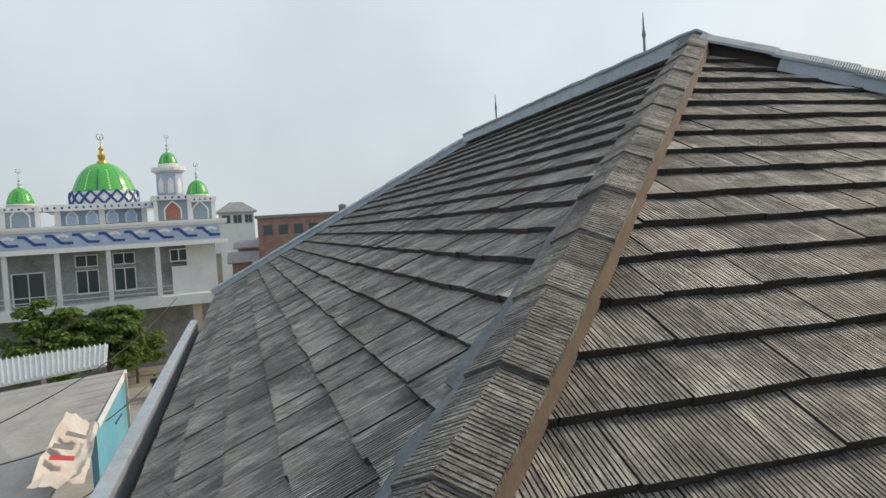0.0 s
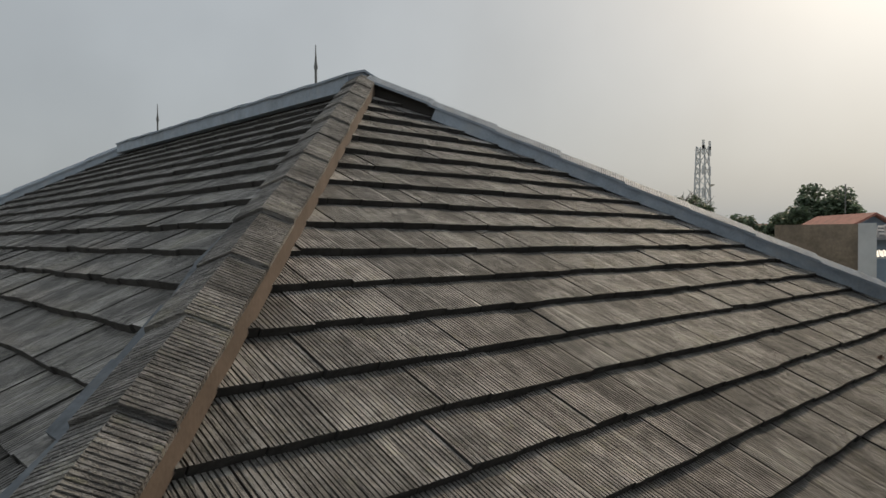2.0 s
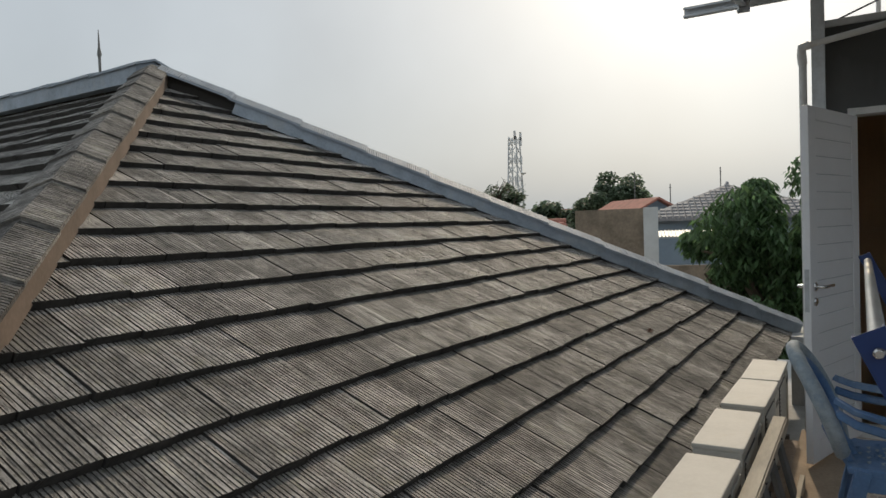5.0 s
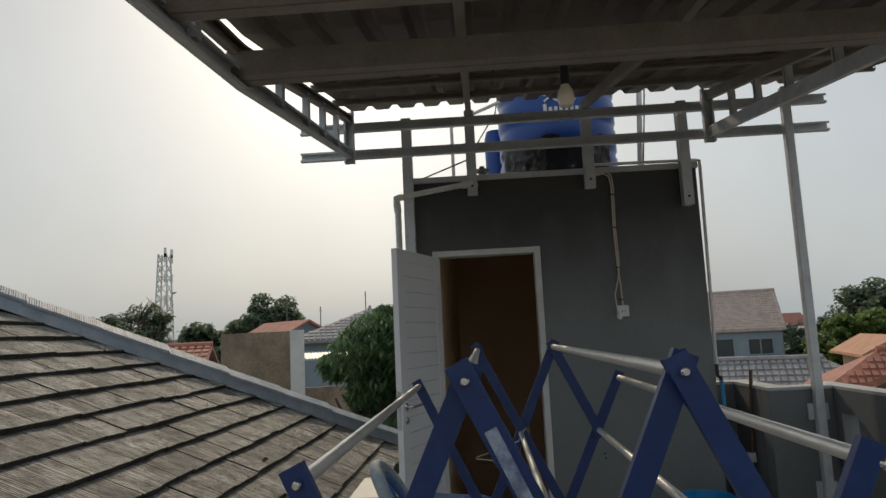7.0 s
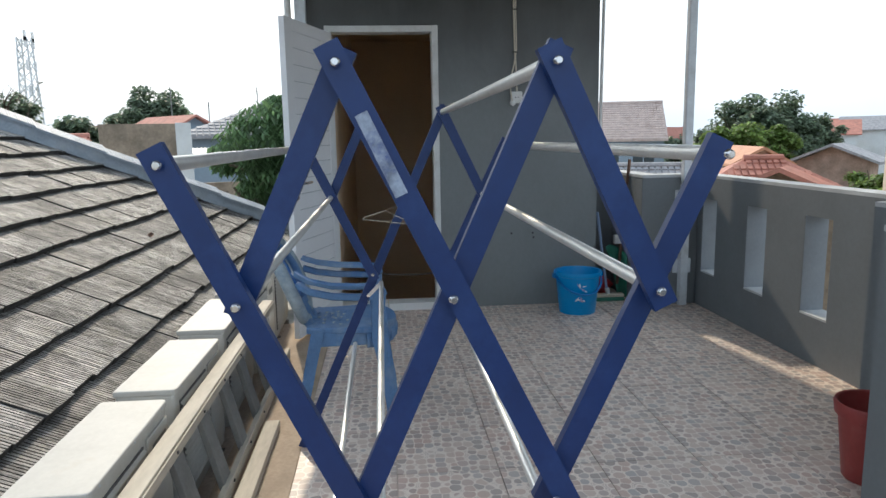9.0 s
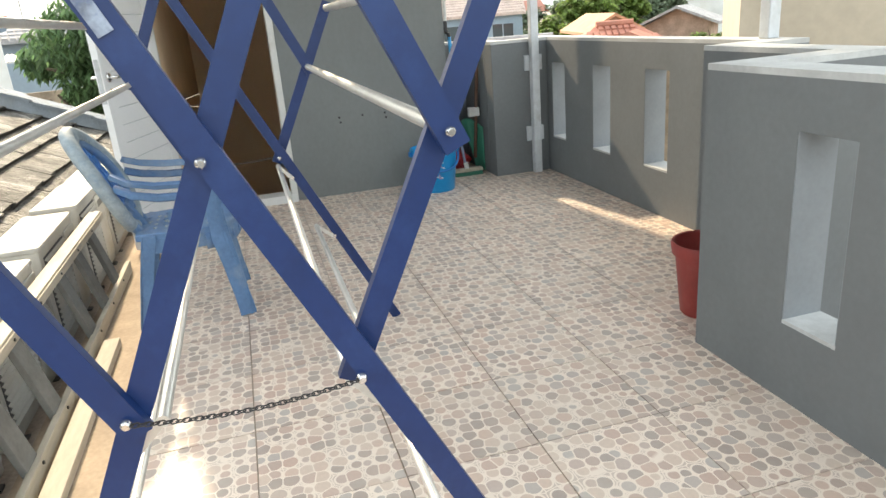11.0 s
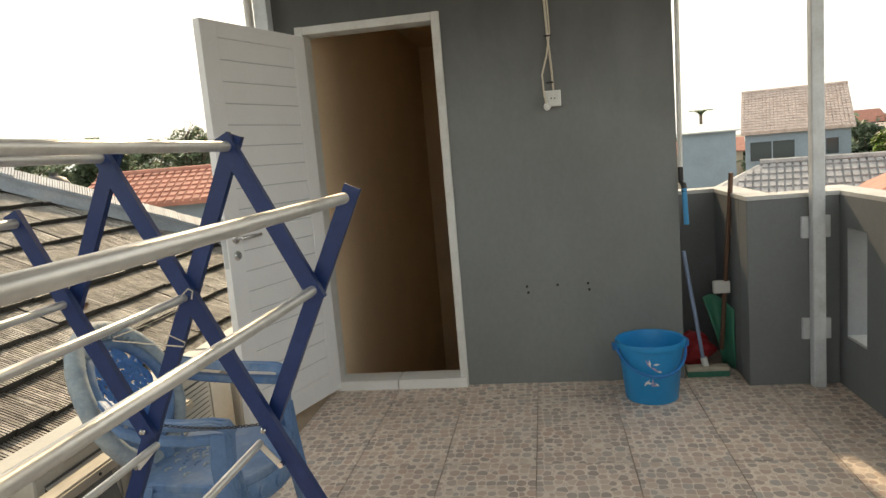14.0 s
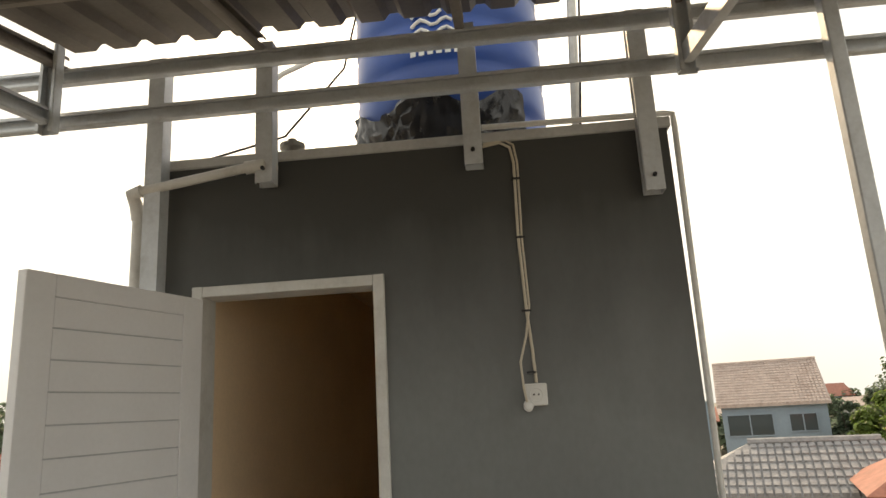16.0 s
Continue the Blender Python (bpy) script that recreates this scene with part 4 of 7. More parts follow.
hang = thing("wire_hanger", "thin gold-coloured wire clothes hanger hanging on the rack", "hanger", (3.06, -0.34, 0.96))
part("wire", Mesh().tube([(0, -0.12, 0.10), (0, -0.125, 0.118), (0, -0.115, 0.124), (0, -0.10, 0.112), (0, -0.08, 0.075), (0, 0.0, 0.045), (0, -0.09, 0.0), (0, -0.085, -0.01), (0, 0.09, 0.012), (0, 0.085, 0.02), (0, 0.0, 0.045)], 0.0016, 6), M_CABLE, hang)


def chair():
    """Moulded plastic armchair; x across, front towards -y."""
    th = thing("plastic_armchair", "faded blue moulded plastic armchair with an ornate oval back", "chair", pose(3.65, -0.13, 0, 0, 0, 2))
    seat = Mesh()
    n = 12
    outline = [(-0.20, 0.18), (-0.235, -0.10)] + [(0.235 * math.sin(t), -0.10 - 0.15 * math.cos(t) - 0.0) for t in [math.pi * (k / n - 0.5) for k in range(1, n)]] + [(0.235, -0.10), (0.20, 0.18)]
    seat.prism(outline, 0.395, lambda p: 0.425 - 0.02 * math.exp(-(p[0] ** 2 + (p[1] + 0.03) ** 2) / 0.02))
    part("seat", seat, M_CHAIR, th, "faded blue dished seat", True, 0.006)
    for sx in (-0.215, 0.20):
        part("seat_apron", Mesh().box(sx, -0.20, 0.335, sx + 0.015, 0.16, 0.40), M_CHAIR, th, bevel=0.004)
    for k in range(9):
        t = math.pi * ((k + 0.5) / 9 - 0.5)
        cx, cy = 0.238 * math.sin(t), -0.10 - 0.153 * math.cos(t)
        part("scroll", Mesh().tube([(cx + 0.016 * math.cos(a), cy, 0.362 + 0.018 * math.sin(a)) for a in [0.4 + 0.7 * j for j in range(8)]], 0.004, 6), M_CHAIR, th, smooth=True)
    # carved holes pattern at the rear of the seat
    for k in range(26):
        a = k * 2.4
        r = 0.012 + 0.0045 * k
        x, y = r * math.cos(a) * 1.3, 0.05 + r * math.sin(a) * 0.8
        part("seat_slot", Mesh().tube([(x - 0.016, y, 0.4235), (x, y + 0.006, 0.426), (x + 0.014, y - 0.004, 0.4235)], 0.0045, 6), M_CHAIRPALE if k % 3 else M_CHAIR, th, smooth=True)
    def ribbon(path, across, wide, thick):
        """A flat moulded band along a path; across: the way of its width at each point."""
        me = Mesh()
        path = [Vector(p) for p in path]
        rows_ = []
        for i, p in enumerate(path):
            d = (path[min(i + 1, len(path) - 1)] - path[max(i - 1, 0)]).normalized()
            c = Vector(across[i] if isinstance(across, list) else across)
            c = (c - d * c.dot(d)).normalized()
            n_ = d.cross(c)
            w = wide[i] if isinstance(wide, list) else wide
            rows_.append([p - c * w / 2 - n_ * thick / 2, p - c * w * 0.3 + n_ * thick * 0.5, p + c * w * 0.3 + n_ * thick * 0.5, p + c * w / 2 - n_ * thick / 2])
        for r in rows_:
            me.v += r
        for i in range(len(rows_) - 1):
            for j in range(4):
                k, k2 = 4 * i + j, 4 * i + (j + 1) % 4
                me.f.append((k, k2, k2 + 4, k + 4))
        me.f += [(3, 2, 1, 0), tuple(4 * (len(rows_) - 1) + j for j in range(4))]
        return me

    bow = [(0.235 * math.sin(t), -0.10 - 0.15 * math.cos(t), 0.3625) for t in [math.pi * (k / n - 0.5) for k in range(n + 1)]]
    part("front_apron", ribbon(bow, (0, 0, 1), 0.075, 0.010), M_CHAIR, th, "curved front apron with moulded scrolls", True)
    for sx in (-1, 1):
        # the arm sweeps forward from the rim and turns down into the front leg
        arm = [(sx * 0.215, 0.215, 0.685), (sx * 0.255, 0.15, 0.655), (sx * 0.275, 0.05, 0.635), (sx * 0.275, -0.06, 0.628), (sx * 0.262, -0.14, 0.626), (sx * 0.252, -0.175, 0.615), (sx * 0.248, -0.19, 0.585)]
        part("armrest", ribbon(arm, [(1, 0.3, 0)] * 2 + [(1, 0, 0)] * 5, [0.05, 0.056, 0.06, 0.06, 0.06, 0.058, 0.055], 0.022 * sx), M_CHAIR, th, smooth=True, bevel=0.004)
        low = [(p[0] * 0.985, p[1], p[2] - 0.05) for p in arm[:6]]
        part("arm_rail", ribbon(low, (0, 0, 1), 0.038, 0.016), M_CHAIR, th, "deep moulded rail below the armrest", True, 0.003)
        for dx in (-0.014, 0.014):
            part("arm_groove", Mesh().tube([(p[0] + dx, p[1], p[2] + 0.011) for p in arm[:6]], 0.0042, 6), M_CHAIR, th, smooth=True)
        leg = [(sx * 0.248, -0.185, 0.60), (sx * 0.243, -0.175, 0.50), (sx * 0.235, -0.185, 0.38), (sx * 0.228, -0.205, 0.24), (sx * 0.226, -0.222, 0.10), (sx * 0.228, -0.232, 0.045), (sx * 0.230, -0.238, 0.0)]
        part("leg", ribbon(leg, (1, 0, 0), [0.052, 0.060, 0.075, 0.062, 0.052, 0.060, 0.066], 0.020), M_CHAIR, th, "faded blue front leg with a moulded foot", True, 0.004)
        part("leg_flange", ribbon([(p[0] + sx * 0.022, p[1] + 0.026, p[2]) for p in leg], (0, 1, 0), [0.046, 0.055, 0.075, 0.060, 0.048, 0.054, 0.058], 0.012), M_CHAIR, th, smooth=True, bevel=0.003)
        for dx in (-0.016, 0.0, 0.016):
            part("leg_rib", Mesh().tube([(p[0] + dx * (0.7 + 0.3 * abs(math.sin(i))), p[1] - 0.012, p[2]) for i, p in enumerate(leg[1:])], 0.0045, 6), M_CHAIR, th, smooth=True)
        back_leg = [(sx * 0.195, 0.145, 0.42), (sx * 0.192, 0.185, 0.24), (sx * 0.192, 0.225, 0.04), (sx * 0.193, 0.232, 0.0)]
        part("leg", ribbon(back_leg, (1, 0, 0), [0.065, 0.054, 0.046, 0.05], 0.018), M_CHAIR, th, smooth=True, bevel=0.004)
        part("leg_flange", ribbon([(p[0] + sx * 0.02, p[1] - 0.022, p[2]) for p in back_leg], (0, 1, 0), [0.06, 0.05, 0.04, 0.042], 0.012), M_CHAIR, th, smooth=True, bevel=0.003)
    lean = lambda z: 0.185 + (z - 0.42) * 0.42
    cz, rx, rz = 0.64, 0.175, 0.165

    def oval(k, sx, sz, dy=0.0):
        return [(sx * math.cos(t), lean(cz + sz * math.sin(t)) + dy + 0.03 * math.cos(t) ** 2 * -1, cz + sz * math.sin(t)) for t in [2 * math.pi * j / k for j in range(k + 1)]]

    part("back_rim", Mesh().tube(oval(28, rx, rz), 0.019, 10, False), M_CHAIR, th, "faded oval rim of the back", True)
    part("back_rim", Mesh().tube(oval(28, rx + 0.045, rz + 0.05, 0.004), 0.030, 12, False), M_CHAIRPALE, th, "bleached outer rim of the back", True)
    for k in range(26):
        t = math.pi * (0.02 + 0.96 * k / 25)
        p = [(math.cos(t) * (rx + q) , lean(cz + (rz + q) * math.sin(t)) - 0.022, cz + (rz + q) * math.sin(t)) for q in (0.018, 0.045, 0.07)]
        part("carved_leaf", Mesh().tube(p, [0.006, 0.015, 0.006], 6), M_CHAIRPALE, th, smooth=True)
    # pierced floral panel
    r2 = random.Random(3)
    pan = Mesh()
    for k in range(120):
        a, r = k * 2.39996, math.sqrt((k + 0.5) / 120)
        x, z = rx * 0.92 * r * math.cos(a), cz + rz * 0.92 * r * math.sin(a)
        b = r2.uniform(0, 6.28)
        u, w = r2.uniform(0.014, 0.024), r2.uniform(0.007, 0.012)
        c, s = math.cos(b), math.sin(b)
        poly = [(x + u * math.cos(t) * c - w * math.sin(t) * s, z + u * math.cos(t) * s + w * math.sin(t) * c) for t in [math.pi * 2 * j / 8 for j in range(8)]]
        m = Matrix(((1, 0, 0, 0), (0, 0.42, -1, lean(0) + r2.uniform(-0.004, 0.004)), (0, 1, 0, 0), (0, 0, 0, 1)))
        pan.prism(poly, -0.004, 0.005, m)
    part("pierced_panel", pan, M_CHAIRDARK, th, "bright blue pierced floral panel")["kind"] = "stuff"
    for sx in (-1, 1):
        part("back_strut", Mesh().tube([(sx * 0.10, 0.165, 0.41), (sx * 0.12, lean(0.5), 0.50), (sx * 0.15, lean(0.57), 0.57)], 0.022, 8), M_CHAIR, th, smooth=True)
    part("back_strut", Mesh().tube([(0, 0.165, 0.41), (0, lean(0.52), 0.52)], 0.03, 8), M_CHAIR, th, smooth=True)
    return th


chair()


def ac_unit(x, w=0.645):
    th = thing("air_conditioner_unit", "weathered white outdoor air conditioner casing with a louvred front", "air conditioner", (x, 0.43, -0.07), "outdoor units behind the ladder")
    d, h = 0.215, 0.49
    part("casing", Mesh().box(0.004, 0.004, 0.0, w - 0.004, d, h - 0.018), M_AC, th, bevel=0.012)
    part("lid", Mesh().prism([(0.02, -0.004), (w - 0.02, -0.004), (w - 0.006, 0.002), (w, 0.016), (w, d + 0.004), (0, d + 0.004), (0, 0.016), (0.006, 0.002)], h - 0.022, h), M_AC, th, "white lid stained by rain", bevel=0.005)
    # dark sheet whose colour stands for the shade behind the louvres
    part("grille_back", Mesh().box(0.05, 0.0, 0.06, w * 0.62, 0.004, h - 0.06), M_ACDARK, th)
    for k in range(15):
        z = 0.075 + k * (h - 0.15) / 14
        part("louvre", Mesh().hexa([(0.05, -0.010, z - 0.006), (w * 0.62, -0.010, z - 0.006), (w * 0.62, 0.001, z + 0.004), (0.05, 0.001, z + 0.004), (0.05, -0.010, z - 0.002), (w * 0.62, -0.010, z - 0.002), (w * 0.62, 0.001, z + 0.008), (0.05, 0.001, z + 0.008)]), M_AC, th)
    part("side_panel", Mesh().box(w * 0.66, -0.004, 0.05, w - 0.02, 0.004, h - 0.05), M_AC, th, bevel=0.004)
    part("badge", Mesh().box(w * 0.72, -0.0065, h - 0.12, w * 0.92, -0.0045, h - 0.085), M_SLAT, th, "small dark maker's badge")
    for k in (0.1, 0.5, 0.9):
        part("screw", Mesh().tube([(w * k, -0.0035, h - 0.011), (w * k, -0.006, h - 0.011)], 0.004, 8), M_STEEL, th)
    for k in (0.08, w - 0.12):
        part("foot", Mesh().box(k, -0.012, -0.03, k + 0.04, d + 0.01, 0.0), M_ACDARK, th)
    return th


ac = ac_unit(1.99)
for x, dz, r in ((1.25, -0.01, 0.4), (2.73, -0.004, -0.6), (3.505, 0.0, 0.5), (4.25, 0.004, -0.4), (4.97, -0.006, 0.6)):
    copy_thing(ac, pose(x, 0.43, -0.07 + dz, 0, 0, r))
setting("unit_ledge", Mesh().box(0.5, 0.341, -0.4, 5.42, 0.75, -0.08), M_GROUT, "narrow concrete ledge under the outdoor units", category="ledge")

ladder = thing("wooden_ladder", "weathered wooden ladder lying on its side before the air conditioners", "ladder", (0, 0, 0))
part("top_rail", Mesh().box(0.95, 0.337, 0.328, 4.34, 0.397, 0.360).box(0.95, 0.330, 0.318, 4.34, 0.3368, 0.352), M_RAIL, ladder, "cream weathered upper rail", bevel=0.003)
part("lower_rail", Mesh().box(0.95, 0.252, -0.002, 4.34, 0.277, 0.062), M_RAIL, ladder, "brown weathered lower rail", bevel=0.003)
x = 1.06
while x < 4.3:
    w_ = 0.10
    part("rung", Mesh().hexa([(x, 0.262, 0.03), (x + w_, 0.262, 0.03), (x + w_, 0.284, 0.024), (x, 0.284, 0.024), (x, 0.338, 0.327), (x + w_, 0.338, 0.327), (x + w_, 0.360, 0.327), (x, 0.360, 0.327)]), M_SLAT, ladder, "broad grey wooden rung", bevel=0.003)
    part("nail", Mesh().tube([(x + 0.03, 0.331, 0.335), (x + 0.03, 0.326, 0.335)], 0.006, 6), M_BLACK, ladder)
    part("nail", Mesh().tube([(x + 0.07, 0.253, 0.045), (x + 0.07, 0.247, 0.045)], 0.006, 6), M_BLACK, ladder)
    x += 0.325
plank = thing("loose_plank", "loose cream-painted wooden batten lying on the mortar strip", "plank", (0, 0, 0))
part("batten", Mesh().box(1.55, 0.168, -0.003, 3.33, 0.232, 0.032), M_RAIL, plank, bevel=0.003)


M_LILACP = plain("lilac_print", (0.45, 0.35, 0.55), 0.5)


def bucket():
    th = thing("blue_bucket", "bright blue plastic bucket with a printed flower on the floor", "bucket", (5.16, -1.745, 0))
    prof = [(0.128, 0.0), (0.132, 0.006), (0.160, 0.275), (0.172, 0.280), (0.176, 0.300), (0.172, 0.312), (0.162, 0.308), (0.157, 0.285), (0.128, 0.02), (0.02, 0.015)]
    part("body", Mesh().lathe(prof, (0, 0, 0), 40), M_BUCKET, th, smooth=True)
    hp = [(0.172 * math.sin(t), -0.172 * math.cos(t) * 0.98, 0.285 - 0.125 * math.cos(t)) for t in [math.pi * (k / 16 - 0.5) for k in range(17)]]
    o = part("handle", Mesh().tube(hp, 0.008, 8), M_BUCKETDARK, th, "darker blue carrying handle", True)
    o.matrix_local = Matrix.Rotation(radians(-85), 4, "Z")
    for s in (-1, 1):
        part("handle_lug", Mesh().box(0.16, -0.02, 0.262, 0.192, 0.02, 0.298), M_BUCKETDARK, th, bevel=0.004).matrix_local = Matrix.Rotation(radians(-85 + 90 * (1 - s)), 4, "Z") @ Matrix.Rotation(radians(0), 4, "Z")
    r2 = random.Random(5)
    for k in range(10):
        ang, z = math.pi + r2.uniform(-0.30, 0.15), r2.uniform(0.09, 0.23)
        rad = 0.1335 + 0.028 * z / 0.275 + 0.0015
        a2, u, w = r2.uniform(0, 3.14), r2.uniform(0.012, 0.026), 0.006
        pts = [(u * math.cos(a2), u * math.sin(a2)), (-w * math.sin(a2), w * math.cos(a2)), (-u * math.cos(a2), -u * math.sin(a2)), (w * math.sin(a2), -w * math.cos(a2))]
        q = [(rad * math.cos(ang + p[0] / rad), rad * math.sin(ang + p[0] / rad), z + p[1]) for p in pts]
        part("printed_petal", Mesh().quad(*q[::-1]), M_WHITE if k % 3 else M_LILACP, th)
    return th


bucket()
pot = thing("plant_pot", "empty dark red plastic plant pot on the floor", "plant pot", (2.57, -2.12, 0))
part("body", Mesh().lathe([(0.088, 0), (0.092, 0.005), (0.118, 0.245), (0.130, 0.250), (0.135, 0.290), (0.130, 0.300), (0.122, 0.296), (0.112, 0.24), (0.086, 0.02), (0.01, 0.018)], (0, 0, 0), 36), M_POT, pot, smooth=True)

# recess clutter
broom = thing("scrub_broom", "floor scrubbing broom with blue handle and green bristles", "broom", (0, 0, 0))
part("handle", Mesh().tube([(5.46, -2.07, 0.075), (5.47, -1.985, 0.70)], 0.0105, 10), M_PALEHANDLE, broom, "thin pale blue handle", True)
part("socket", Mesh().tube([(5.455, -2.08, 0.045), (5.46, -2.07, 0.10)], 0.018, 10), M_WHITE, broom, smooth=True)
part("head", Mesh().box(5.42, -2.20, 0.03, 5.485, -1.975, 0.055), M_RAIL, broom, "cream brush head", bevel=0.006)
br = Mesh()
r2 = random.Random(9)
for i in range(46):
    for j in range(7):
        bx, by = 5.425 + 0.0095 * j, -2.196 + 0.0048 * i
        br.hexa([(bx - 0.003, by - 0.002, 0.0), (bx + 0.003, by - 0.002, 0.0), (bx + 0.003, by + 0.002, 0.0), (bx - 0.003, by + 0.002, 0.0), (bx - 0.002, by - 0.002, 0.031), (bx + 0.002, by - 0.002, 0.031), (bx + 0.002, by + 0.002, 0.031), (bx - 0.002, by + 0.002, 0.031)])
part("bristles", br, M_GREENP, broom, "green bristles")
stick = thing("long_broom", "broom with a dark brown wooden handle leaning in the recess", "broom", (0, 0, 0))
part("handle", Mesh().tube([(5.60, -2.20, 0.10), (5.56, -2.265, 1.10)], 0.013, 10), M_WOOD, stick, smooth=True)
part("head", Mesh().box(5.57, -2.25, 0.43, 5.61, -2.16, 0.50), M_FRAME, stick, "white plastic bracket", bevel=0.006)
pan = thing("dustpan", "green plastic dustpan leaning upright in the recess", "dustpan", (5.56, -2.23, 0.0))
sc = Mesh()
nu, nv = 10, 8
for i in range(nv + 1):
    v = i / nv
    lo_, hi_ = Vector((0.06, 0.02 + 0.10 * v ** 1.4, 0.40 * v)), Vector((-0.03, -0.022, 0.345 * v))
    for j in range(nu + 1):
        u = j / nu
        sc.v.append(lo_.lerp(hi_, u) + Vector((0.075 * math.sin(math.pi * u) * (0.35 + 0.65 * v), 0, 0.035 * math.sin(math.pi * u) * v)))
for i in range(nv):
    for j in range(nu):
        k = i * (nu + 1) + j
        sc.f.append((k, k + 1, k + nu + 2, k + nu + 1))
o = part("scoop", sc, M_GREENP, pan, smooth=True)
sol = o.modifiers.new("thickness", "SOLIDIFY")
sol.thickness = 0.006
rag = thing("red_plastic_bag", "crumpled red plastic bag on the recess floor", "bag", (5.72, -2.06, 0))
rg = bmesh.new()
bmesh.ops.create_icosphere(rg, subdivisions=3, radius=0.12)
for v in rg.verts:
    n_ = noise.noise(v.co * 14) * 0.035 + noise.noise(v.co * 40) * 0.012
    v.co = v.co * (1 + n_ / 0.12)
    v.co.z = max(0.0, v.co.z * 0.8 + 0.075)
me = bpy.data.meshes.new("bag")
rg.to_mesh(me)
me.materials.append(M_REDP)
o = new("bag_body", me)
o.parent = rag

# ---- tower fittings ----
sock = thing("wall_socket", "white surface-mounted power socket with a plug in it", "socket", (WALL_X, -1.335, 1.575))
part("box", Mesh().box(-0.035, -0.042, -0.042, 0.0, 0.042, 0.042), M_WHITE, sock, bevel=0.006)
o = part("face_ring", Mesh().lathe([(0.030, 0), (0.030, 0.004), (0.024, 0.004), (0.022, 0.001)], (0, 0, 0), 24), M_WHITE, sock, smooth=True)
o.matrix_local = Matrix.Translation((-0.035, 0, 0)) @ Matrix.Rotation(radians(-90), 4, "Y")
for dy in (-0.009, 0.009):
    part("pin_hole", Mesh().tube([(-0.0345, dy, 0), (-0.0375, dy, 0)], 0.004, 8), M_BLACK, sock)
part("plug", Mesh().tube([(-0.03, 0.032, -0.038), (-0.062, 0.034, -0.045), (-0.07, 0.034, -0.045)], [0.02, 0.018, 0.010], 12), M_WHITE, sock, smooth=True)
cab = thing("power_cables", "two pale cables clipped down the wall to the socket", "cable", (0, 0, 0))
cx = WALL_X - 0.008
part("cable", Mesh().tube([(cx, -1.18, 2.60), (cx, -1.27, 2.615), (cx, -1.31, 2.59), (cx, -1.322, 2.52), (cx, -1.316, 2.2), (cx, -1.325, 1.9), (cx, -1.335, 1.75), (cx, -1.34, 1.62)], 0.0065, 8), M_CABLE, cab, smooth=True)
part("cable", Mesh().tube([(cx, -1.20, 2.615), (cx, -1.29, 2.625), (cx, -1.326, 2.60), (cx, -1.337, 2.52), (cx, -1.330, 2.2), (cx, -1.337, 1.92), (cx - 0.01, -1.315, 1.80), (cx - 0.02, -1.285, 1.70), (cx - 0.03, -1.29, 1.60), (cx - 0.05, -1.30, 1.53)], 0.005, 8), M_CABLE, cab, smooth=True)
for z in (2.45, 2.2, 1.9, 1.66):
    part("clip", Mesh().box(cx - 0.009, -1.343, z - 0.004, WALL_X, -1.306, z + 0.004), M_BLACK, cab)
for i, y in enumerate((-1.129, -1.135, -1.299, -1.47, -1.465)):
    part("drill_hole", Mesh().tube([(WALL_X - 0.001, y, 0.562 - 0.035 * (i % 2)), (WALL_X - 0.003, y, 0.562 - 0.035 * (i % 2))], 0.008, 8), M_BLACK, tower, "old drill hole")
pp = thing("drain_pipe", "white plastic drain pipe along the wall top and corner", "pipe", (0, 0, 0))
part("sloping_pipe", Mesh().tube([(WALL_X - 0.09, 0.27, 2.50), (WALL_X - 0.085, 0.24, 2.51), (WALL_X - 0.085, -0.22, 2.575)], 0.021, 12), M_FRAME, pp, smooth=True)
part("elbow", Mesh().tube([(WALL_X - 0.085, -0.20, 2.572), (WALL_X - 0.08, -0.27, 2.58), (WALL_X - 0.02, -0.30, 2.58)], 0.028, 12), M_FRAME, pp, smooth=True)
part("elbow", Mesh().tube([(WALL_X - 0.09, 0.25, 2.508), (WALL_X - 0.085, 0.295, 2.50), (WALL_X - 0.04, 0.30, 2.46), (WALL_X - 0.03, 0.295, 2.40)], 0.028, 12), M_FRAME, pp, smooth=True)
part("down_pipe", Mesh().tube([(WALL_X - 0.03, 0.295, 2.42), (WALL_X - 0.03, 0.295, 0.0)], 0.024, 12), M_FRAME, pp, smooth=True)
p2 = thing("water_pipe", "thin grey water pipe with a tap and blue hose", "pipe", (0, 0, 0))
part("pipe", Mesh().tube([(WALL_X - 0.02, -1.20, 2.685), (WALL_X - 0.02, -1.95, 2.675), (WALL_X - 0.02, -1.985, 2.67), (WALL_X - 0.01, -1.99, 2.62), (WALL_X - 0.0, -1.975, 1.15)], 0.0125, 10), M_FRAME, p2, smooth=True)
part("tap", Mesh().tube([(WALL_X, -1.975, 1.16), (WALL_X - 0.005, -1.975, 1.08), (WALL_X - 0.05, -1.98, 1.07), (WALL_X - 0.06, -1.98, 1.03)], 0.014, 10), M_BLACK, p2, "dark tap", True)
part("hose", Mesh().tube([(WALL_X - 0.06, -1.98, 1.05), (WALL_X - 0.06, -1.985, 0.86)], 0.013, 10), M_BLUEPIPE, p2, "short blue hose", True)
roofpipe = thing("vent_pipe", "thin white pipes and cables rising above the stair-house roof", "pipe", (0, 0, 0))
part("pipe", Mesh().tube([(5.75, -0.13, TZ + 0.04), (5.75, -0.13, 3.15), (5.75, -0.22, 3.22), (5.75, -0.55, 3.35)], 0.014, 8), M_FRAME, roofpipe, smooth=True)
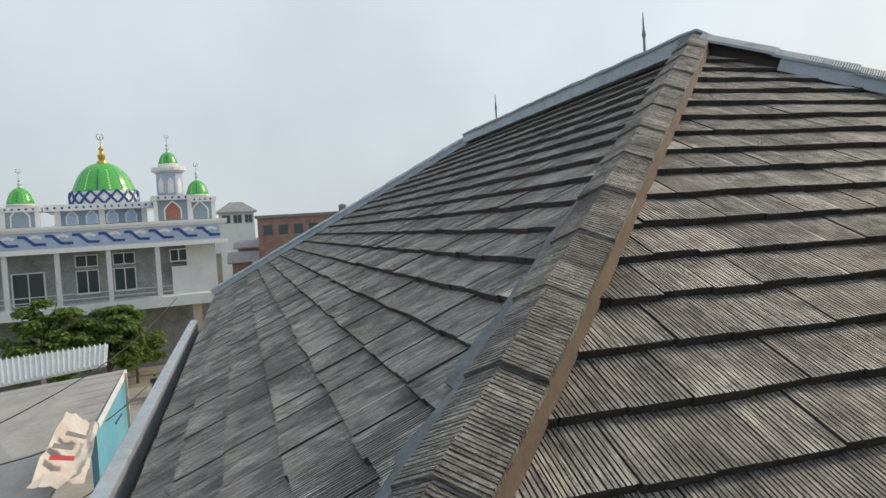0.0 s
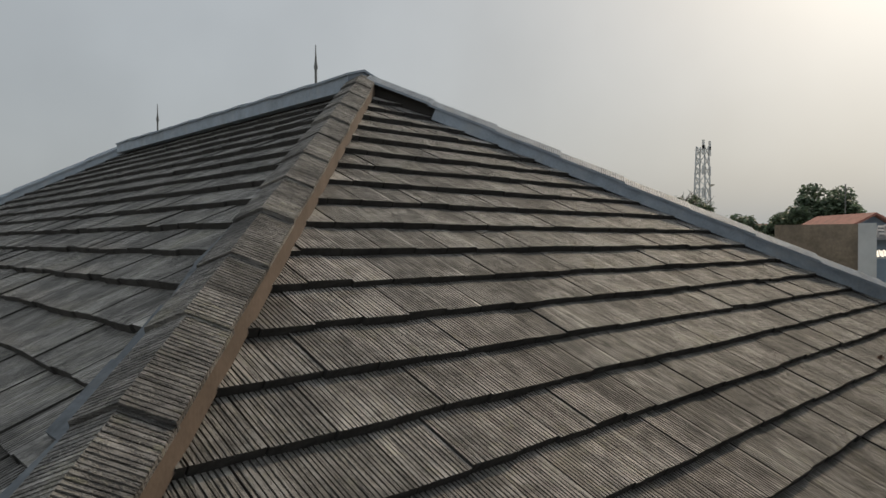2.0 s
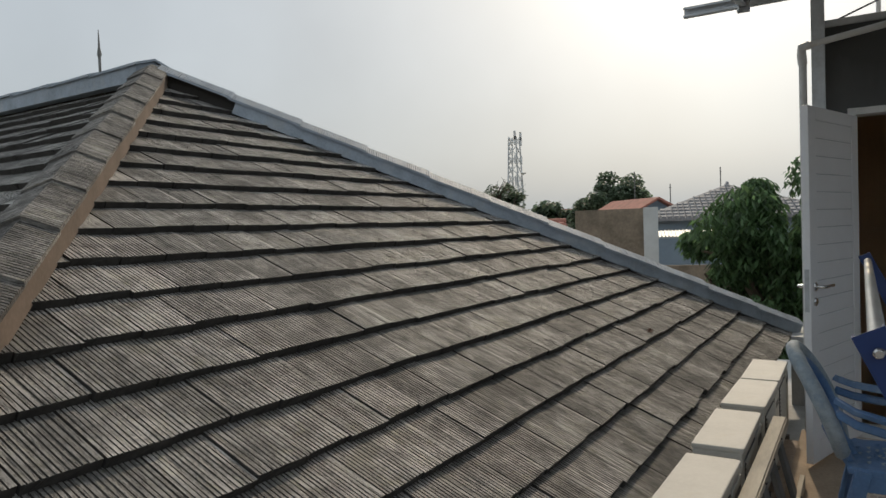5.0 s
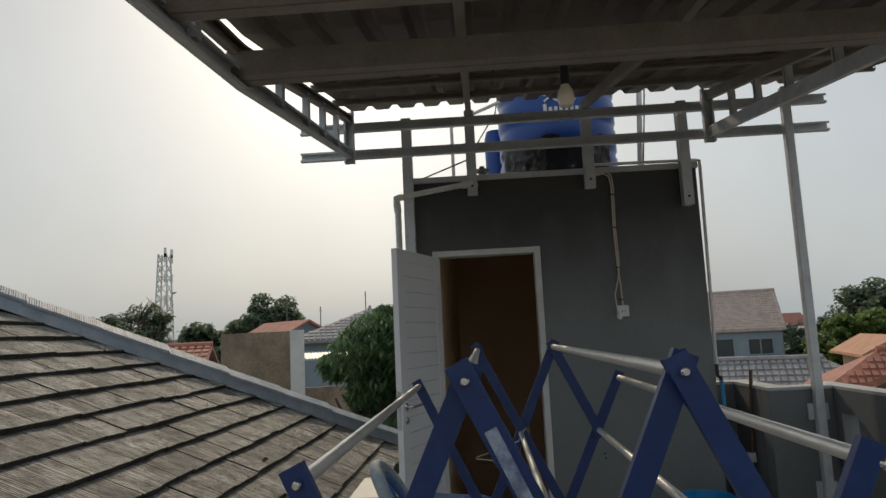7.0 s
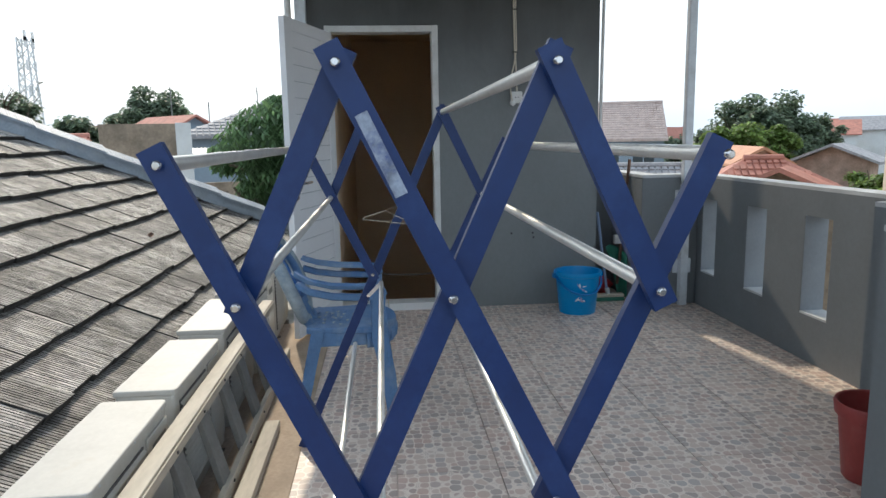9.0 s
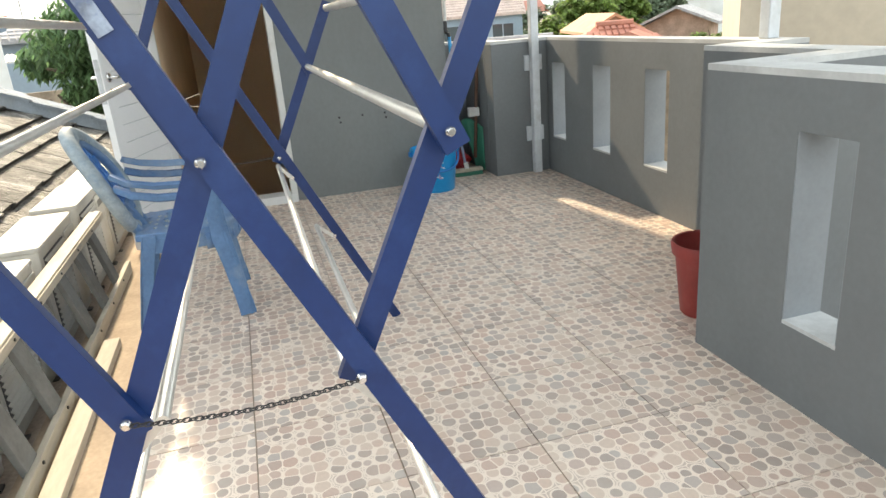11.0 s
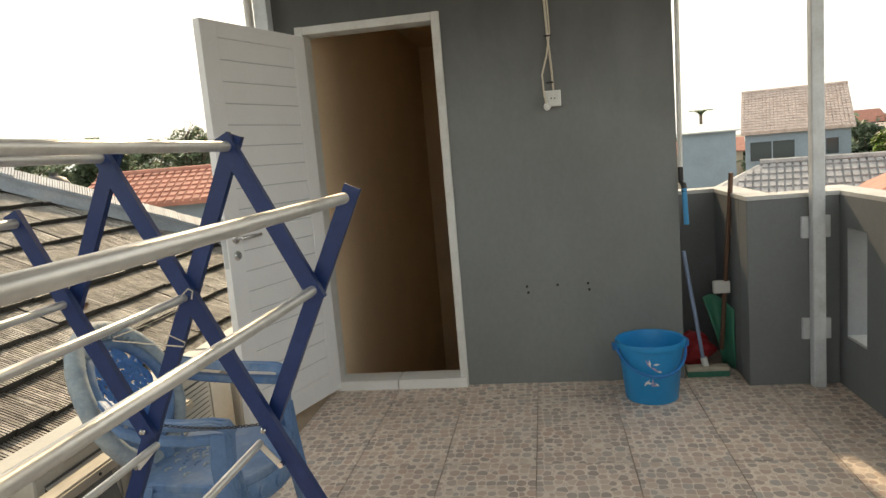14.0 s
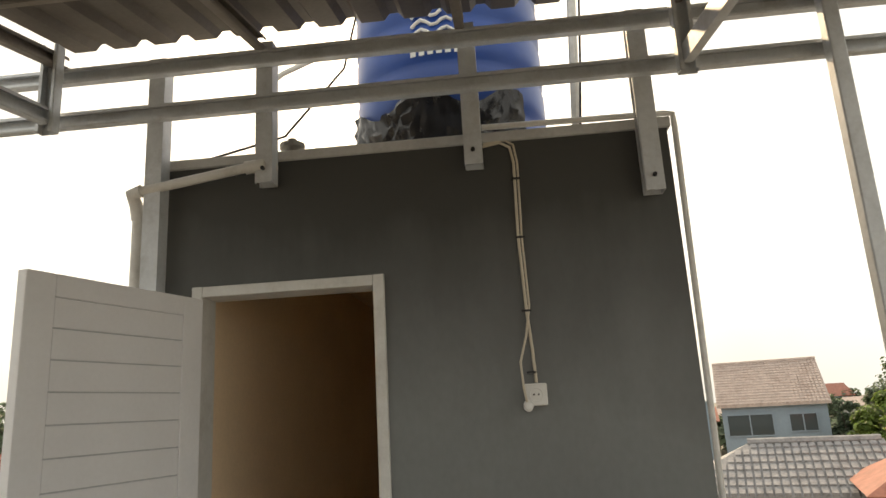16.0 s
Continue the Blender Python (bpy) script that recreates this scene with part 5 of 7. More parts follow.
part("stay_cable", Mesh().tube([(5.5, 0.1, TZ + 0.06), (5.7, -0.25, 2.86), (5.9, -0.5, 3.3), (5.95, -0.6, 3.8)], 0.006, 6), M_BLACK, roofpipe, smooth=True)
part("pipe", Mesh().tube([(5.75, -1.63, TZ + 0.04), (5.72, -1.70, 3.9)], 0.022, 8), M_FRAME, roofpipe, smooth=True)
part("stay_cable", Mesh().tube([(5.70, -1.64, TZ + 0.05), (5.69, -1.68, 3.1), (5.66, -1.74, 3.9)], 0.006, 6), M_BLACK, roofpipe, smooth=True)
part("cleanout_cap", Mesh().lathe([(0.03, 0), (0.03, 0.03), (0.055, 0.03), (0.055, 0.05), (0.02, 0.055), (0.02, 0.075)], (5.47, -0.36, TZ + 0.045), 16), M_SLAT, roofpipe)
tank = thing("water_tank", "tall blue plastic water tank on the stair-house roof", "water tank", (6.14, -1.03, TZ + 0.045))
TR = 0.50
prof = [(TR, 0.0), (TR + 0.005, 0.02)]
for k in range(5):
    z = 0.10 + 0.24 * k
    prof += [(TR, z), (TR, z + 0.10), (TR - 0.012, z + 0.12), (TR - 0.012, z + 0.16), (TR, z + 0.18)]
prof += [(TR, 1.30), (TR * 0.85, 1.45), (0.25, 1.52), (0.25, 1.58), (0.02, 1.60)]
part("shell", Mesh().lathe(prof, (0, 0, 0), 48), M_TANK, tank, smooth=True)


def on_tank(a0, a1, z0, z1, dr=0.004):
    n, me = 6, Mesh()
    for i in range(n):
        p, q = a0 + (a1 - a0) * i / n, a0 + (a1 - a0) * (i + 1) / n
        r = TR + dr
        me.quad((r * math.cos(p), r * math.sin(p), z0), (r * math.cos(q), r * math.sin(q), z0), (r * math.cos(q), r * math.sin(q), z1), (r * math.cos(p), r * math.sin(p), z1))
    return me


for k in range(7):
    a = math.pi - 0.30 + 0.085 * k
    part("maker_mark", on_tank(a, a + 0.055, 0.52, 0.575 + (0.03 if k in (0, 4) else 0)), M_WHITE, tank, "white maker's mark in plain bars")
for k in range(3):
    part("maker_mark", Mesh().tube([((TR + 0.004) * math.cos(a), (TR + 0.004) * math.sin(a), 0.64 + 0.05 * k + 0.018 * math.sin(a * 26)) for a in [math.pi - 0.28 + 0.05 * j for j in range(11 - 2 * k)]], 0.009, 6), M_WHITE, tank)
wrap = Mesh()
r2 = random.Random(4)
na, nz = 60, 9
for i in range(na + 1):
    for j in range(nz + 1):
        a = math.pi - 1.2 + 2.0 * i / na
        zz = (0.30 + 0.05 * math.sin(a * 7)) * j / nz
        rr = TR + 0.02 + 0.030 * noise.noise(Vector((a * 9, zz * 26, 0))) + 0.012 * noise.noise(Vector((a * 30, zz * 60, 4)))
        wrap.v.append(Vector((rr * math.cos(a), rr * math.sin(a), zz + 0.003)))
for i in range(na):
    for j in range(nz):
        a = i * (nz + 1) + j
        wrap.f.append((a, a + nz + 1, a + nz + 2, a + 1))
M_FILM = plain("black_film", (0.015, 0.015, 0.017), 0.22, vary=0.3, bump=0.05)
part("plastic_wrap", wrap, M_FILM, tank, "crumpled shiny black plastic wrapped round the base", True)
small = thing("blue_drum", "small blue plastic drum behind the water tank", "drum", (6.60, -0.52, TZ + 0.045))
part("body", Mesh().lathe([(0.10, 0), (0.11, 0.02), (0.11, 0.62), (0.09, 0.68), (0.02, 0.70)], (0, 0, 0), 24), M_TANK, small, smooth=True)
bulb = thing("light_bulb", "bare unlit light bulb hanging from the canopy girder", "light bulb", (3.0, -0.69, 2.405))
part("glass", Mesh().lathe([(0.006, -0.055), (0.026, -0.048), (0.036, -0.022), (0.034, 0.005), (0.020, 0.035), (0.016, 0.045)], (0, 0, 0), 20), M_BULB, bulb, "cream glass bulb", True)
part("holder", Mesh().tube([(0, 0, 0.04), (0, 0, 0.13)], 0.018, 12), M_BLACK, bulb, smooth=True)

# ---- surroundings ----
EYE0 = Vector((0.2, -0.3, 1.42))
GZ = -6.5


def far(yaw, dist, el=None, z=None):
    """A place seen from the terrace at a compass turn and distance, at an elevation or a height."""
    a = radians(yaw)
    zz = EYE0.z + dist * math.tan(radians(el)) if el is not None else (GZ if z is None else z)
    return Vector((EYE0.x - math.sin(a) * dist, EYE0.y + math.cos(a) * dist, zz))


def facing(yaw, dist, z=0.0, turn=0.0):
    """A frame there: x to the viewer's right, y away from the viewer."""
    p = far(yaw, dist, z=0)
    return Matrix.Translation((p.x, p.y, z)) @ Matrix.Rotation(radians(yaw + turn), 4, "Z")


M_GROUND = plain("dusty_ground", (0.30, 0.27, 0.22), 0.95, vary=0.3, scale=0.4, fine=6, bump=0.3, stain=(0.12, 0.14, 0.09), stain_amt=0.6)
M_PAVE = plain("concrete_paving", (0.36, 0.34, 0.30), 0.9, vary=0.2, scale=0.8, fine=12, bump=0.2, stain=(0.2, 0.19, 0.17), stain_amt=0.5)
M_WALLW = plain("white_render", (0.66, 0.68, 0.68), 0.8, vary=0.1, scale=0.6, fine=8, stain=(0.42, 0.42, 0.40), stain_amt=0.4)
M_WALLBLUE = plain("blue_grey_render", (0.26, 0.33, 0.40), 0.8, vary=0.1, scale=0.6, fine=8, stain=(0.18, 0.22, 0.26), stain_amt=0.4)
M_WALLBEIGE = plain("beige_render", (0.44, 0.38, 0.30), 0.85, vary=0.12, scale=0.5, fine=7, stain=(0.30, 0.26, 0.21), stain_amt=0.5)
M_ROUGH = plain("rough_brown_wall", (0.27, 0.22, 0.165), 0.95, vary=0.35, scale=2.0, fine=14, bump=0.6, stain=(0.13, 0.11, 0.09), stain_amt=0.6)
# brick colour paled to stand in for haze over the distance
M_BRICK = plain("hazed_brick", (0.40, 0.29, 0.23), 0.9, vary=0.3, scale=3, fine=16, bump=0.4, stain=(0.22, 0.18, 0.15), stain_amt=0.5)
M_CLAY = plain("clay_roof_tile", (0.40, 0.175, 0.13), 0.8, vary=0.25, scale=3, fine=14, bump=0.2, rand=0.15, stain=(0.22, 0.14, 0.11), stain_amt=0.5)
M_DULLBRICK = plain("dull_red_brick", (0.25, 0.165, 0.14), 0.9, vary=0.3, scale=2, fine=12, bump=0.4)
# pale clay, greyed further with the distance haze in its colour
M_CLAYPALE = plain("pale_clay_tile", (0.50, 0.41, 0.37), 0.8, vary=0.2, scale=3, fine=14, bump=0.2, stain=(0.3, 0.2, 0.16), stain_amt=0.5)
M_ORANGE = plain("orange_clay_tile", (0.48, 0.25, 0.15), 0.8, vary=0.2, scale=3, fine=14, bump=0.2)
M_GREYTILE = plain("grey_roof_tile", (0.30, 0.30, 0.31), 0.8, vary=0.3, scale=4, fine=16, bump=0.2)
M_ASB = plain("asbestos_sheet", (0.36, 0.35, 0.33), 0.9, vary=0.2, scale=0.7, fine=9, bump=0.3, stain=(0.24, 0.23, 0.21), stain_amt=0.6)
M_ZINC = plain("zinc_sheet", (0.52, 0.55, 0.56), 0.5, 0.2, vary=0.15, scale=0.8, fine=8)
M_SKYBLUE = plain("sky_blue_wall", (0.16, 0.42, 0.56), 0.8, vary=0.12, scale=1, fine=8, stain=(0.3, 0.4, 0.42), stain_amt=0.4)
M_DOME = plain("green_dome_enamel", (0.10, 0.46, 0.08), 0.3, vary=0.08, scale=1, fine=8, bump=0)
M_NAVY = plain("navy_tile", (0.03, 0.07, 0.25), 0.4, vary=0.15, scale=2, fine=10)
M_LILAC = plain("pale_blue_tile", (0.42, 0.50, 0.66), 0.5, vary=0.1, scale=2, fine=10)
M_MINT = plain("pale_green_tile", (0.55, 0.80, 0.45), 0.4, vary=0.1)
M_GOLD = plain("gold_paint", (0.60, 0.40, 0.08), 0.35, 0.6, vary=0.1)
M_DRESSED = plain("grey_stone_facing", (0.30, 0.31, 0.30), 0.85, vary=0.35, scale=1.2, fine=6, bump=0.3)
M_GLASS = glass_mat("dark_window_glass")
M_BARK = plain("bark", (0.14, 0.11, 0.085), 0.95, vary=0.3, scale=3, fine=20, bump=0.6)
M_TARP = plain("faded_banner", (0.62, 0.58, 0.52), 0.6, vary=0.15, scale=1.5, fine=8, stain=(0.5, 0.16, 0.12), stain_amt=0.35)


def leaf_mat(name, c):
    m, nt, b = base_mat(name)
    geo = nt.nodes.new("ShaderNodeNewGeometry")
    col = ramp_node(nt, geo.outputs["Random Per Island"], ((0.0, tuple(v * 0.5 for v in c)), (0.6, c), (1.0, tuple(v * 1.7 for v in c))))
    nt.links.new(col, b.inputs["Base Color"])
    b.inputs["Roughness"].default_value = 0.5
    thin = nt.nodes.new("ShaderNodeBsdfTranslucent")
    nt.links.new(col, thin.inputs["Color"])
    both = nt.nodes.new("ShaderNodeMixShader")
    both.inputs[0].default_value = 0.55
    nt.links.new(b.outputs[0], both.inputs[1])
    nt.links.new(thin.outputs[0], both.inputs[2])
    nt.links.new(both.outputs[0], nt.nodes["Material Output"].inputs["Surface"])
    return m


M_LEAF = leaf_mat("mango_leaf", (0.12, 0.20, 0.09))
# leaf green lightened so that its colour carries the haze on far trees
M_LEAF2 = leaf_mat("hazed_tree_leaf", (0.165, 0.215, 0.14))
M_LEAF3 = leaf_mat("bright_leaf", (0.19, 0.27, 0.075))
M_LEAFY = leaf_mat("yellow_leaf", (0.20, 0.17, 0.03))


def tree(p, height, radius, leaves, size, mat, label, seed, squash=0.8, droop=0.3, bare=False, crown_low=0.35, slim=0.35, name="tree"):
    """A tapered trunk with limbs and a crown of small leaves gathered in uneven clumps."""
    rr = random.Random(seed)
    th = thing(name, label, "tree", p)
    crown_z = height * (1 + crown_low) / 2
    trunk = Mesh()
    bend = [Vector((rr.uniform(-0.04, 0.04) * height * k / 4, rr.uniform(-0.04, 0.04) * height * k / 4, crown_z * k / 4)) for k in range(5)]
    bend[0] = Vector((0, 0, -0.1))
    base_r = 0.028 * height
    trunk.tube(bend, [base_r * (1 - 0.17 * k) for k in range(5)], 9)
    tips = []
    hz = (height - crown_low * height) / 2
    for k in range(11):
        a, e = rr.uniform(0, 6.28), rr.uniform(-0.3, 1.25)
        reach = rr.uniform(0.65, 0.95)
        tip = Vector((math.cos(a) * math.cos(e) * radius * reach, math.sin(a) * math.cos(e) * radius * reach, crown_z + math.sin(e) * hz * reach))
        st = bend[rr.choice((2, 3, 4))]
        mid = st.lerp(tip, 0.5) + Vector((0, 0, 0.05 * height))
        trunk.tube([st, mid, tip], [base_r * 0.45, base_r * 0.26, base_r * 0.08], 6)
        tips.append(tip)
        if bare:
            for _ in range(3):
                q = tip + Vector((rr.uniform(-1, 1), rr.uniform(-1, 1), rr.uniform(0.2, 1.2))) * radius * 0.4
                trunk.tube([mid.lerp(tip, 0.7), tip.lerp(q, 0.5), q], [base_r * 0.15, base_r * 0.1, base_r * 0.04], 5)
    part("trunk", trunk, M_BARK, th, smooth=True)
    clumps = []
    for k in range(80):
        a, e = rr.uniform(0, 6.28), math.asin(rr.uniform(-0.75, 1))
        reach = rr.uniform(0.45, 0.95) * (1 + 0.15 * math.sin(3 * a + seed) * math.cos(e))
        clumps.append((Vector((math.cos(a) * math.cos(e) * radius * reach, math.sin(a) * math.cos(e) * radius * reach, crown_z + math.sin(e) * hz * reach)), rr.uniform(0.15, 0.29) * radius))
    crown = Mesh()
    for _ in range(int(leaves * (1.0 if bare else 1.7))):
        c, r = rr.choice(clumps)
        v = Vector((rr.gauss(0, 1), rr.gauss(0, 1), rr.gauss(0, 1))).normalized() * r * (rr.random() ** 0.33)
        q = c + Vector((v.x, v.y, v.z * squash))
        a = rr.uniform(0, 6.28)
        d = Vector((math.cos(a), math.sin(a), rr.uniform(-droop - 0.5, 0.35 - droop))).normalized()
        s = d.cross(Vector((rr.uniform(-0.5, 0.5), rr.uniform(-0.5, 0.5), 1))).normalized()
        ln = size * rr.uniform(0.7, 1.3)
        w = ln * slim
        n_ = len(crown.v)
        drop = Vector((0, 0, -0.18 * ln))
        crown.v += [q, q + d * ln * 0.5 - s * w, q + d * ln + drop, q + d * ln * 0.5 + s * w]
        crown.f.append((n_, n_ + 1, n_ + 2, n_ + 3))
    part("crown", crown, mat, th)
    return th


def window(parent, m, x0, x1, z0, z1, y, bars=2, mat=None, deep=0.06):
    """A framed window proud of a wall plane at y (towards the viewer is -y)."""
    w = part("window", Mesh().box(x0, y - 0.01, z0, x1, y + 0.02, z1, m), M_GLASS, parent, "dark glazed window")
    f = 0.06
    fm = Mesh()
    fm.box(x0 - f, y - deep, z0 - f, x1 + f, y, z0, m).box(x0 - f, y - deep, z1, x1 + f, y, z1 + f, m)
    fm.box(x0 - f, y - deep, z0, x0, y, z1, m).box(x1, y - deep, z0, x1 + f, y, z1, m)
    for k in range(1, bars):
        x = x0 + (x1 - x0) * k / bars
        fm.box(x - f / 2, y - deep * 0.8, z0, x + f / 2, y, z1, m)
    part("window_frame", fm, mat or M_WHITE, w)
    return w


def gable_house(name, label, m, w, d, z0, eave, ridge, wall_mat, roof_mat, along=True, over=0.35, ribs=0.25, hip=False, windows=()):
    """A house with a pitched roof; m: frame, x right, y away. along: ridge runs along x."""
    th = thing(name, label, "house")
    part("wall", Mesh().box(-w / 2, 0, z0, w / 2, d, eave, m), wall_mat, th)
    rf = Mesh()
    t = 0.10
    if along:
        hx = d / 2 + over if hip else 0.0
        a0, a1, b0, b1, mid = -w / 2 - over, w / 2 + over, -over, d + over, d / 2
        for p in ([(a0, b0, eave), (a1, b0, eave), (a1 - hx, mid, ridge), (a0 + hx, mid, ridge)], [(a1, b1, eave), (a0, b1, eave), (a0 + hx, mid, ridge), (a1 - hx, mid, ridge)]):
            rf.hexa([m @ Vector(q) - Vector((0, 0, t)) for q in p] + [m @ Vector(q) for q in p])
        if hip:
            for x, xx in ((a0, a0 + hx), (a1, a1 - hx)):
                n_ = len(rf.v)
                rf.v += [m @ Vector((x, b0, eave)), m @ Vector((x, b1, eave)), m @ Vector((xx, mid, ridge))]
                rf.f.append((n_, n_ + 1, n_ + 2))
        else:
            for x in (-w / 2, w / 2 - 0.12):
                part("gable", Mesh().hexa([m @ Vector(q) for q in ((x, 0, eave), (x + 0.12, 0, eave), (x + 0.12, d, eave), (x, d, eave), (x, mid - 0.05, ridge - 0.12), (x + 0.12, mid - 0.05, ridge - 0.12), (x + 0.12, mid + 0.05, ridge - 0.12), (x, mid + 0.05, ridge - 0.12))]), wall_mat, th)
    else:
        a0, a1 = -w / 2 - over, w / 2 + over
        for p in ([(a0, -over, eave), (0, -over, ridge), (0, d + over, ridge), (a0, d + over, eave)], [(0, -over, ridge), (a1, -over, eave), (a1, d + over, eave), (0, d + over, ridge)]):
            rf.hexa([m @ Vector(q) - Vector((0, 0, t)) for q in p] + [m @ Vector(q) for q in p])
        part("gable", Mesh().hexa([m @ Vector(q) for q in ((-w / 2, 0, eave), (w / 2, 0, eave), (w / 2, 0.15, eave), (-w / 2, 0.15, eave), (-0.05, 0, ridge - 0.12), (0.05, 0, ridge - 0.12), (0.05, 0.15, ridge - 0.12), (-0.05, 0.15, ridge - 0.12))]), wall_mat, th)
    part("roof", rf, roof_mat, th)
    # tile rolls down the slope that is seen, stepped course by course
    if ribs and along:
        rows = Mesh()
        nr = max(4, int(math.hypot(d / 2, ridge - eave) / (ribs * 1.4)))
        nx = int((w + 2 * over) / ribs)
        for i in range(nr):
            f0, f1 = i / nr, (i + 1) / nr
            for j in range(nx):
                x = -w / 2 - over + (j + 0.5) * ribs
                lim = (d / 2 + over) * f1 if hip else 0
                if x < -w / 2 - over + lim or x > w / 2 + over - lim:
                    continue
                y0, y1 = -over + (d / 2 + over) * f0, -over + (d / 2 + over) * f1
                z0_, z1_ = eave + (ridge - eave) * f0, eave + (ridge - eave) * f1
                hw = ribs * 0.36
                q = [(x - hw, y0, z0_), (x + hw, y0, z0_), (x + hw, y1, z1_), (x - hw, y1, z1_)]
                rows.hexa([m @ Vector(v) for v in q] + [m @ (Vector(v) + Vector((0, 0, 0.075 if k < 2 else 0.03))) for k, v in enumerate(q)])
        part("roof_tiles", rows, roof_mat, th)["kind"] = "stuff"
        part("ridge_cap", Mesh().tube([m @ Vector((-w / 2 - over + (d / 2 + over if hip else 0), d / 2, ridge + 0.02)), m @ Vector((w / 2 + over - (d / 2 + over if hip else 0), d / 2, ridge + 0.02))], 0.11, 8), roof_mat, th)
    for x0, x1, za, zb2, bars in windows:
        window(th, m, x0, x1, za, zb2, 0.0, bars, M_WALLBLUE)
    return th


def sheet_roof(name, label, corners, mat, pitch_n, height=0.04, category="roof"):
    """A ribbed sheet roof between four corners (eave left, eave right, top right, top left), ribs up the slope."""
    th = thing(name, label, category)
    a, b, c, d = [Vector(q) for q in corners]
    me = Mesh()
    me.hexa([q - Vector((0, 0, 0.05)) for q in (a, b, c, d)] + [a, b, c, d])
    part("sheet", me, mat, th)
    rb = Mesh()
    for k in range(pitch_n):
        f0, f1 = (k + 0.2) / pitch_n, (k + 0.65) / pitch_n
        q = [a.lerp(b, f0), a.lerp(b, f1), d.lerp(c, f1), d.lerp(c, f0)]
        up = Vector((0, 0, height))
        rb.hexa([v - up * 0.2 for v in q] + [q[0].lerp(q[1], 0.25) + up, q[1].lerp(q[0], 0.25) + up, q[2].lerp(q[3], 0.25) + up, q[3].lerp(q[2], 0.25) + up])
    part("ribs", rb, mat, th)["kind"] = "stuff"
    return th


setting("ground", Mesh().box(-900, -900, GZ - 0.1, 900, 900, GZ), M_GROUND, "dusty ground between the houses", category="ground")
setting("pavement", Mesh().box(-9, 14, GZ, 8, 40, GZ + 0.03), M_PAVE, "pale concrete yard before the mosque", category="pavement")


# mosque
def mosque():
    D = 44.0
    m = facing(9.0, D, 0.0, 0.0)
    th = thing("mosque", "white and blue mosque with green patterned domes, two storeys", "mosque")
    L, Rr = -13.0, 5.9
    part("upper_wall", Mesh().box(L, 1.6, -2.0, Rr - 0.3, 12, 1.25, m), M_DRESSED, th, "grey stone-faced upper wall")
    part("side_wall", Mesh().box(Rr - 2.0, 1.2, -2.0, Rr - 0.25, 1.6, 1.25, m), M_WALLW, th)
    part("balcony_slab", Mesh().box(L, -0.3, -2.55, Rr - 0.2, 12, -1.95, m), M_WALLW, th)
    part("lower_wall", Mesh().box(L, 3.0, GZ, Rr - 0.5, 12, -2.55, m), M_DRESSED, th)
    part("band_wall", Mesh().box(L, -0.2, 1.15, Rr + 0.2, 12, 2.35, m), M_WALLW, th)
    for z0, z1, o in ((2.35, 2.52, -0.35), (2.22, 2.35, -0.28), (1.02, 1.15, -0.3), (1.15, 1.27, -0.25)):
        part("cornice", Mesh().box(L, o, z0, Rr + 0.35, 12.1, z1, m), M_WHITE, th)
    part("band_field", Mesh().box(L, -0.215, 1.32, Rr - 0.1, -0.2, 2.18, m), M_LILAC, th)
    # interlaced wave of the frieze
    x = L + 0.3
    k = 0
    while x < Rr - 1.3:
        pts = [(x, 1.92), (x + 0.28, 1.92), (x + 0.75, 1.48), (x + 1.35, 1.48), (x + 1.35, 1.62), (x + 0.82, 1.64), (x + 0.36, 2.08), (x, 2.08)]
        w = Mesh()
        w.prism(pts, -0.01, 0.01, m @ Matrix(((1, 0, 0, 0), (0, 0, -1, -0.228), (0, 1, 0, 0), (0, 0, 0, 1))))
        part("frieze_wave", w, M_NAVY, th)
        pts2 = [(x + 0.5, 1.98), (x + 0.85, 2.10), (x + 1.2, 1.95), (x + 1.1, 1.82), (x + 0.85, 1.92), (x + 0.6, 1.84)]
        part("frieze_wave", Mesh().prism(pts2[::-1], -0.01, 0.008, m @ Matrix(((1, 0, 0, 0), (0, 0, -1, -0.228), (0, 1, 0, 0), (0, 0, 0, 1)))), M_WHITE, th)
        x += 1.32
        k += 1
    for x in (-11.3, -8.4, -5.5, -3.0, -0.4, 2.2):
        part("column", Mesh().box(x - 0.13, -0.15, -1.95, x + 0.13, 0.12, 1.05, m), M_WALLW, th, bevel=0.02)
    for x in (-8, -4, 0.5, 4.2):
        part("lower_column", Mesh().box(x - 0.25, 0.0, GZ, x + 0.25, 0.5, -2.55, m), M_WALLBEIGE, th)
    rail_ = Mesh()
    for z in (-1.35, -1.65):
        rail_.box(L, -0.22, z, Rr - 0.4, -0.18, z + 0.05, m)
    part("balcony_rail", rail_, M_STEEL, th)
    for x in (-10.2, -7.6, -4.6, -1.6, 0.4):
        if x == -4.6:
            part("door_frame", Mesh().box(x - 0.85, 1.5, -1.9, x + 0.85, 1.58, 0.0, m), M_WHITE, th)
            part("door_glass", Mesh().box(x - 0.75, 1.46, -1.85, x - 0.04, 1.5, -0.08, m).box(x + 0.04, 1.46, -1.85, x + 0.75, 1.5, -0.08, m), M_GLASS, th)
        else:
            window(th, m, x - 0.55, x + 0.55, -1.45, -0.15, 1.58, 2)
            window(th, m, x - 0.55, x + 0.55, 0.15, 0.75, 1.58, 2)
    window(th, m, 3.0, 3.9, 0.1, 0.75, 1.18, 2)
    part("door", Mesh().box(3.0, 1.12, -1.95, 4.0, 1.2, -0.25, m), M_WALLW, th)
    # drum and main dome
    Z0 = 2.5
    DX = -0.6
    part("drum", Mesh().box(DX - 2.35, 2.4, Z0, DX + 2.35, 7.0, 3.55, m), M_WALLBLUE, th, "pale blue drum with arched windows")
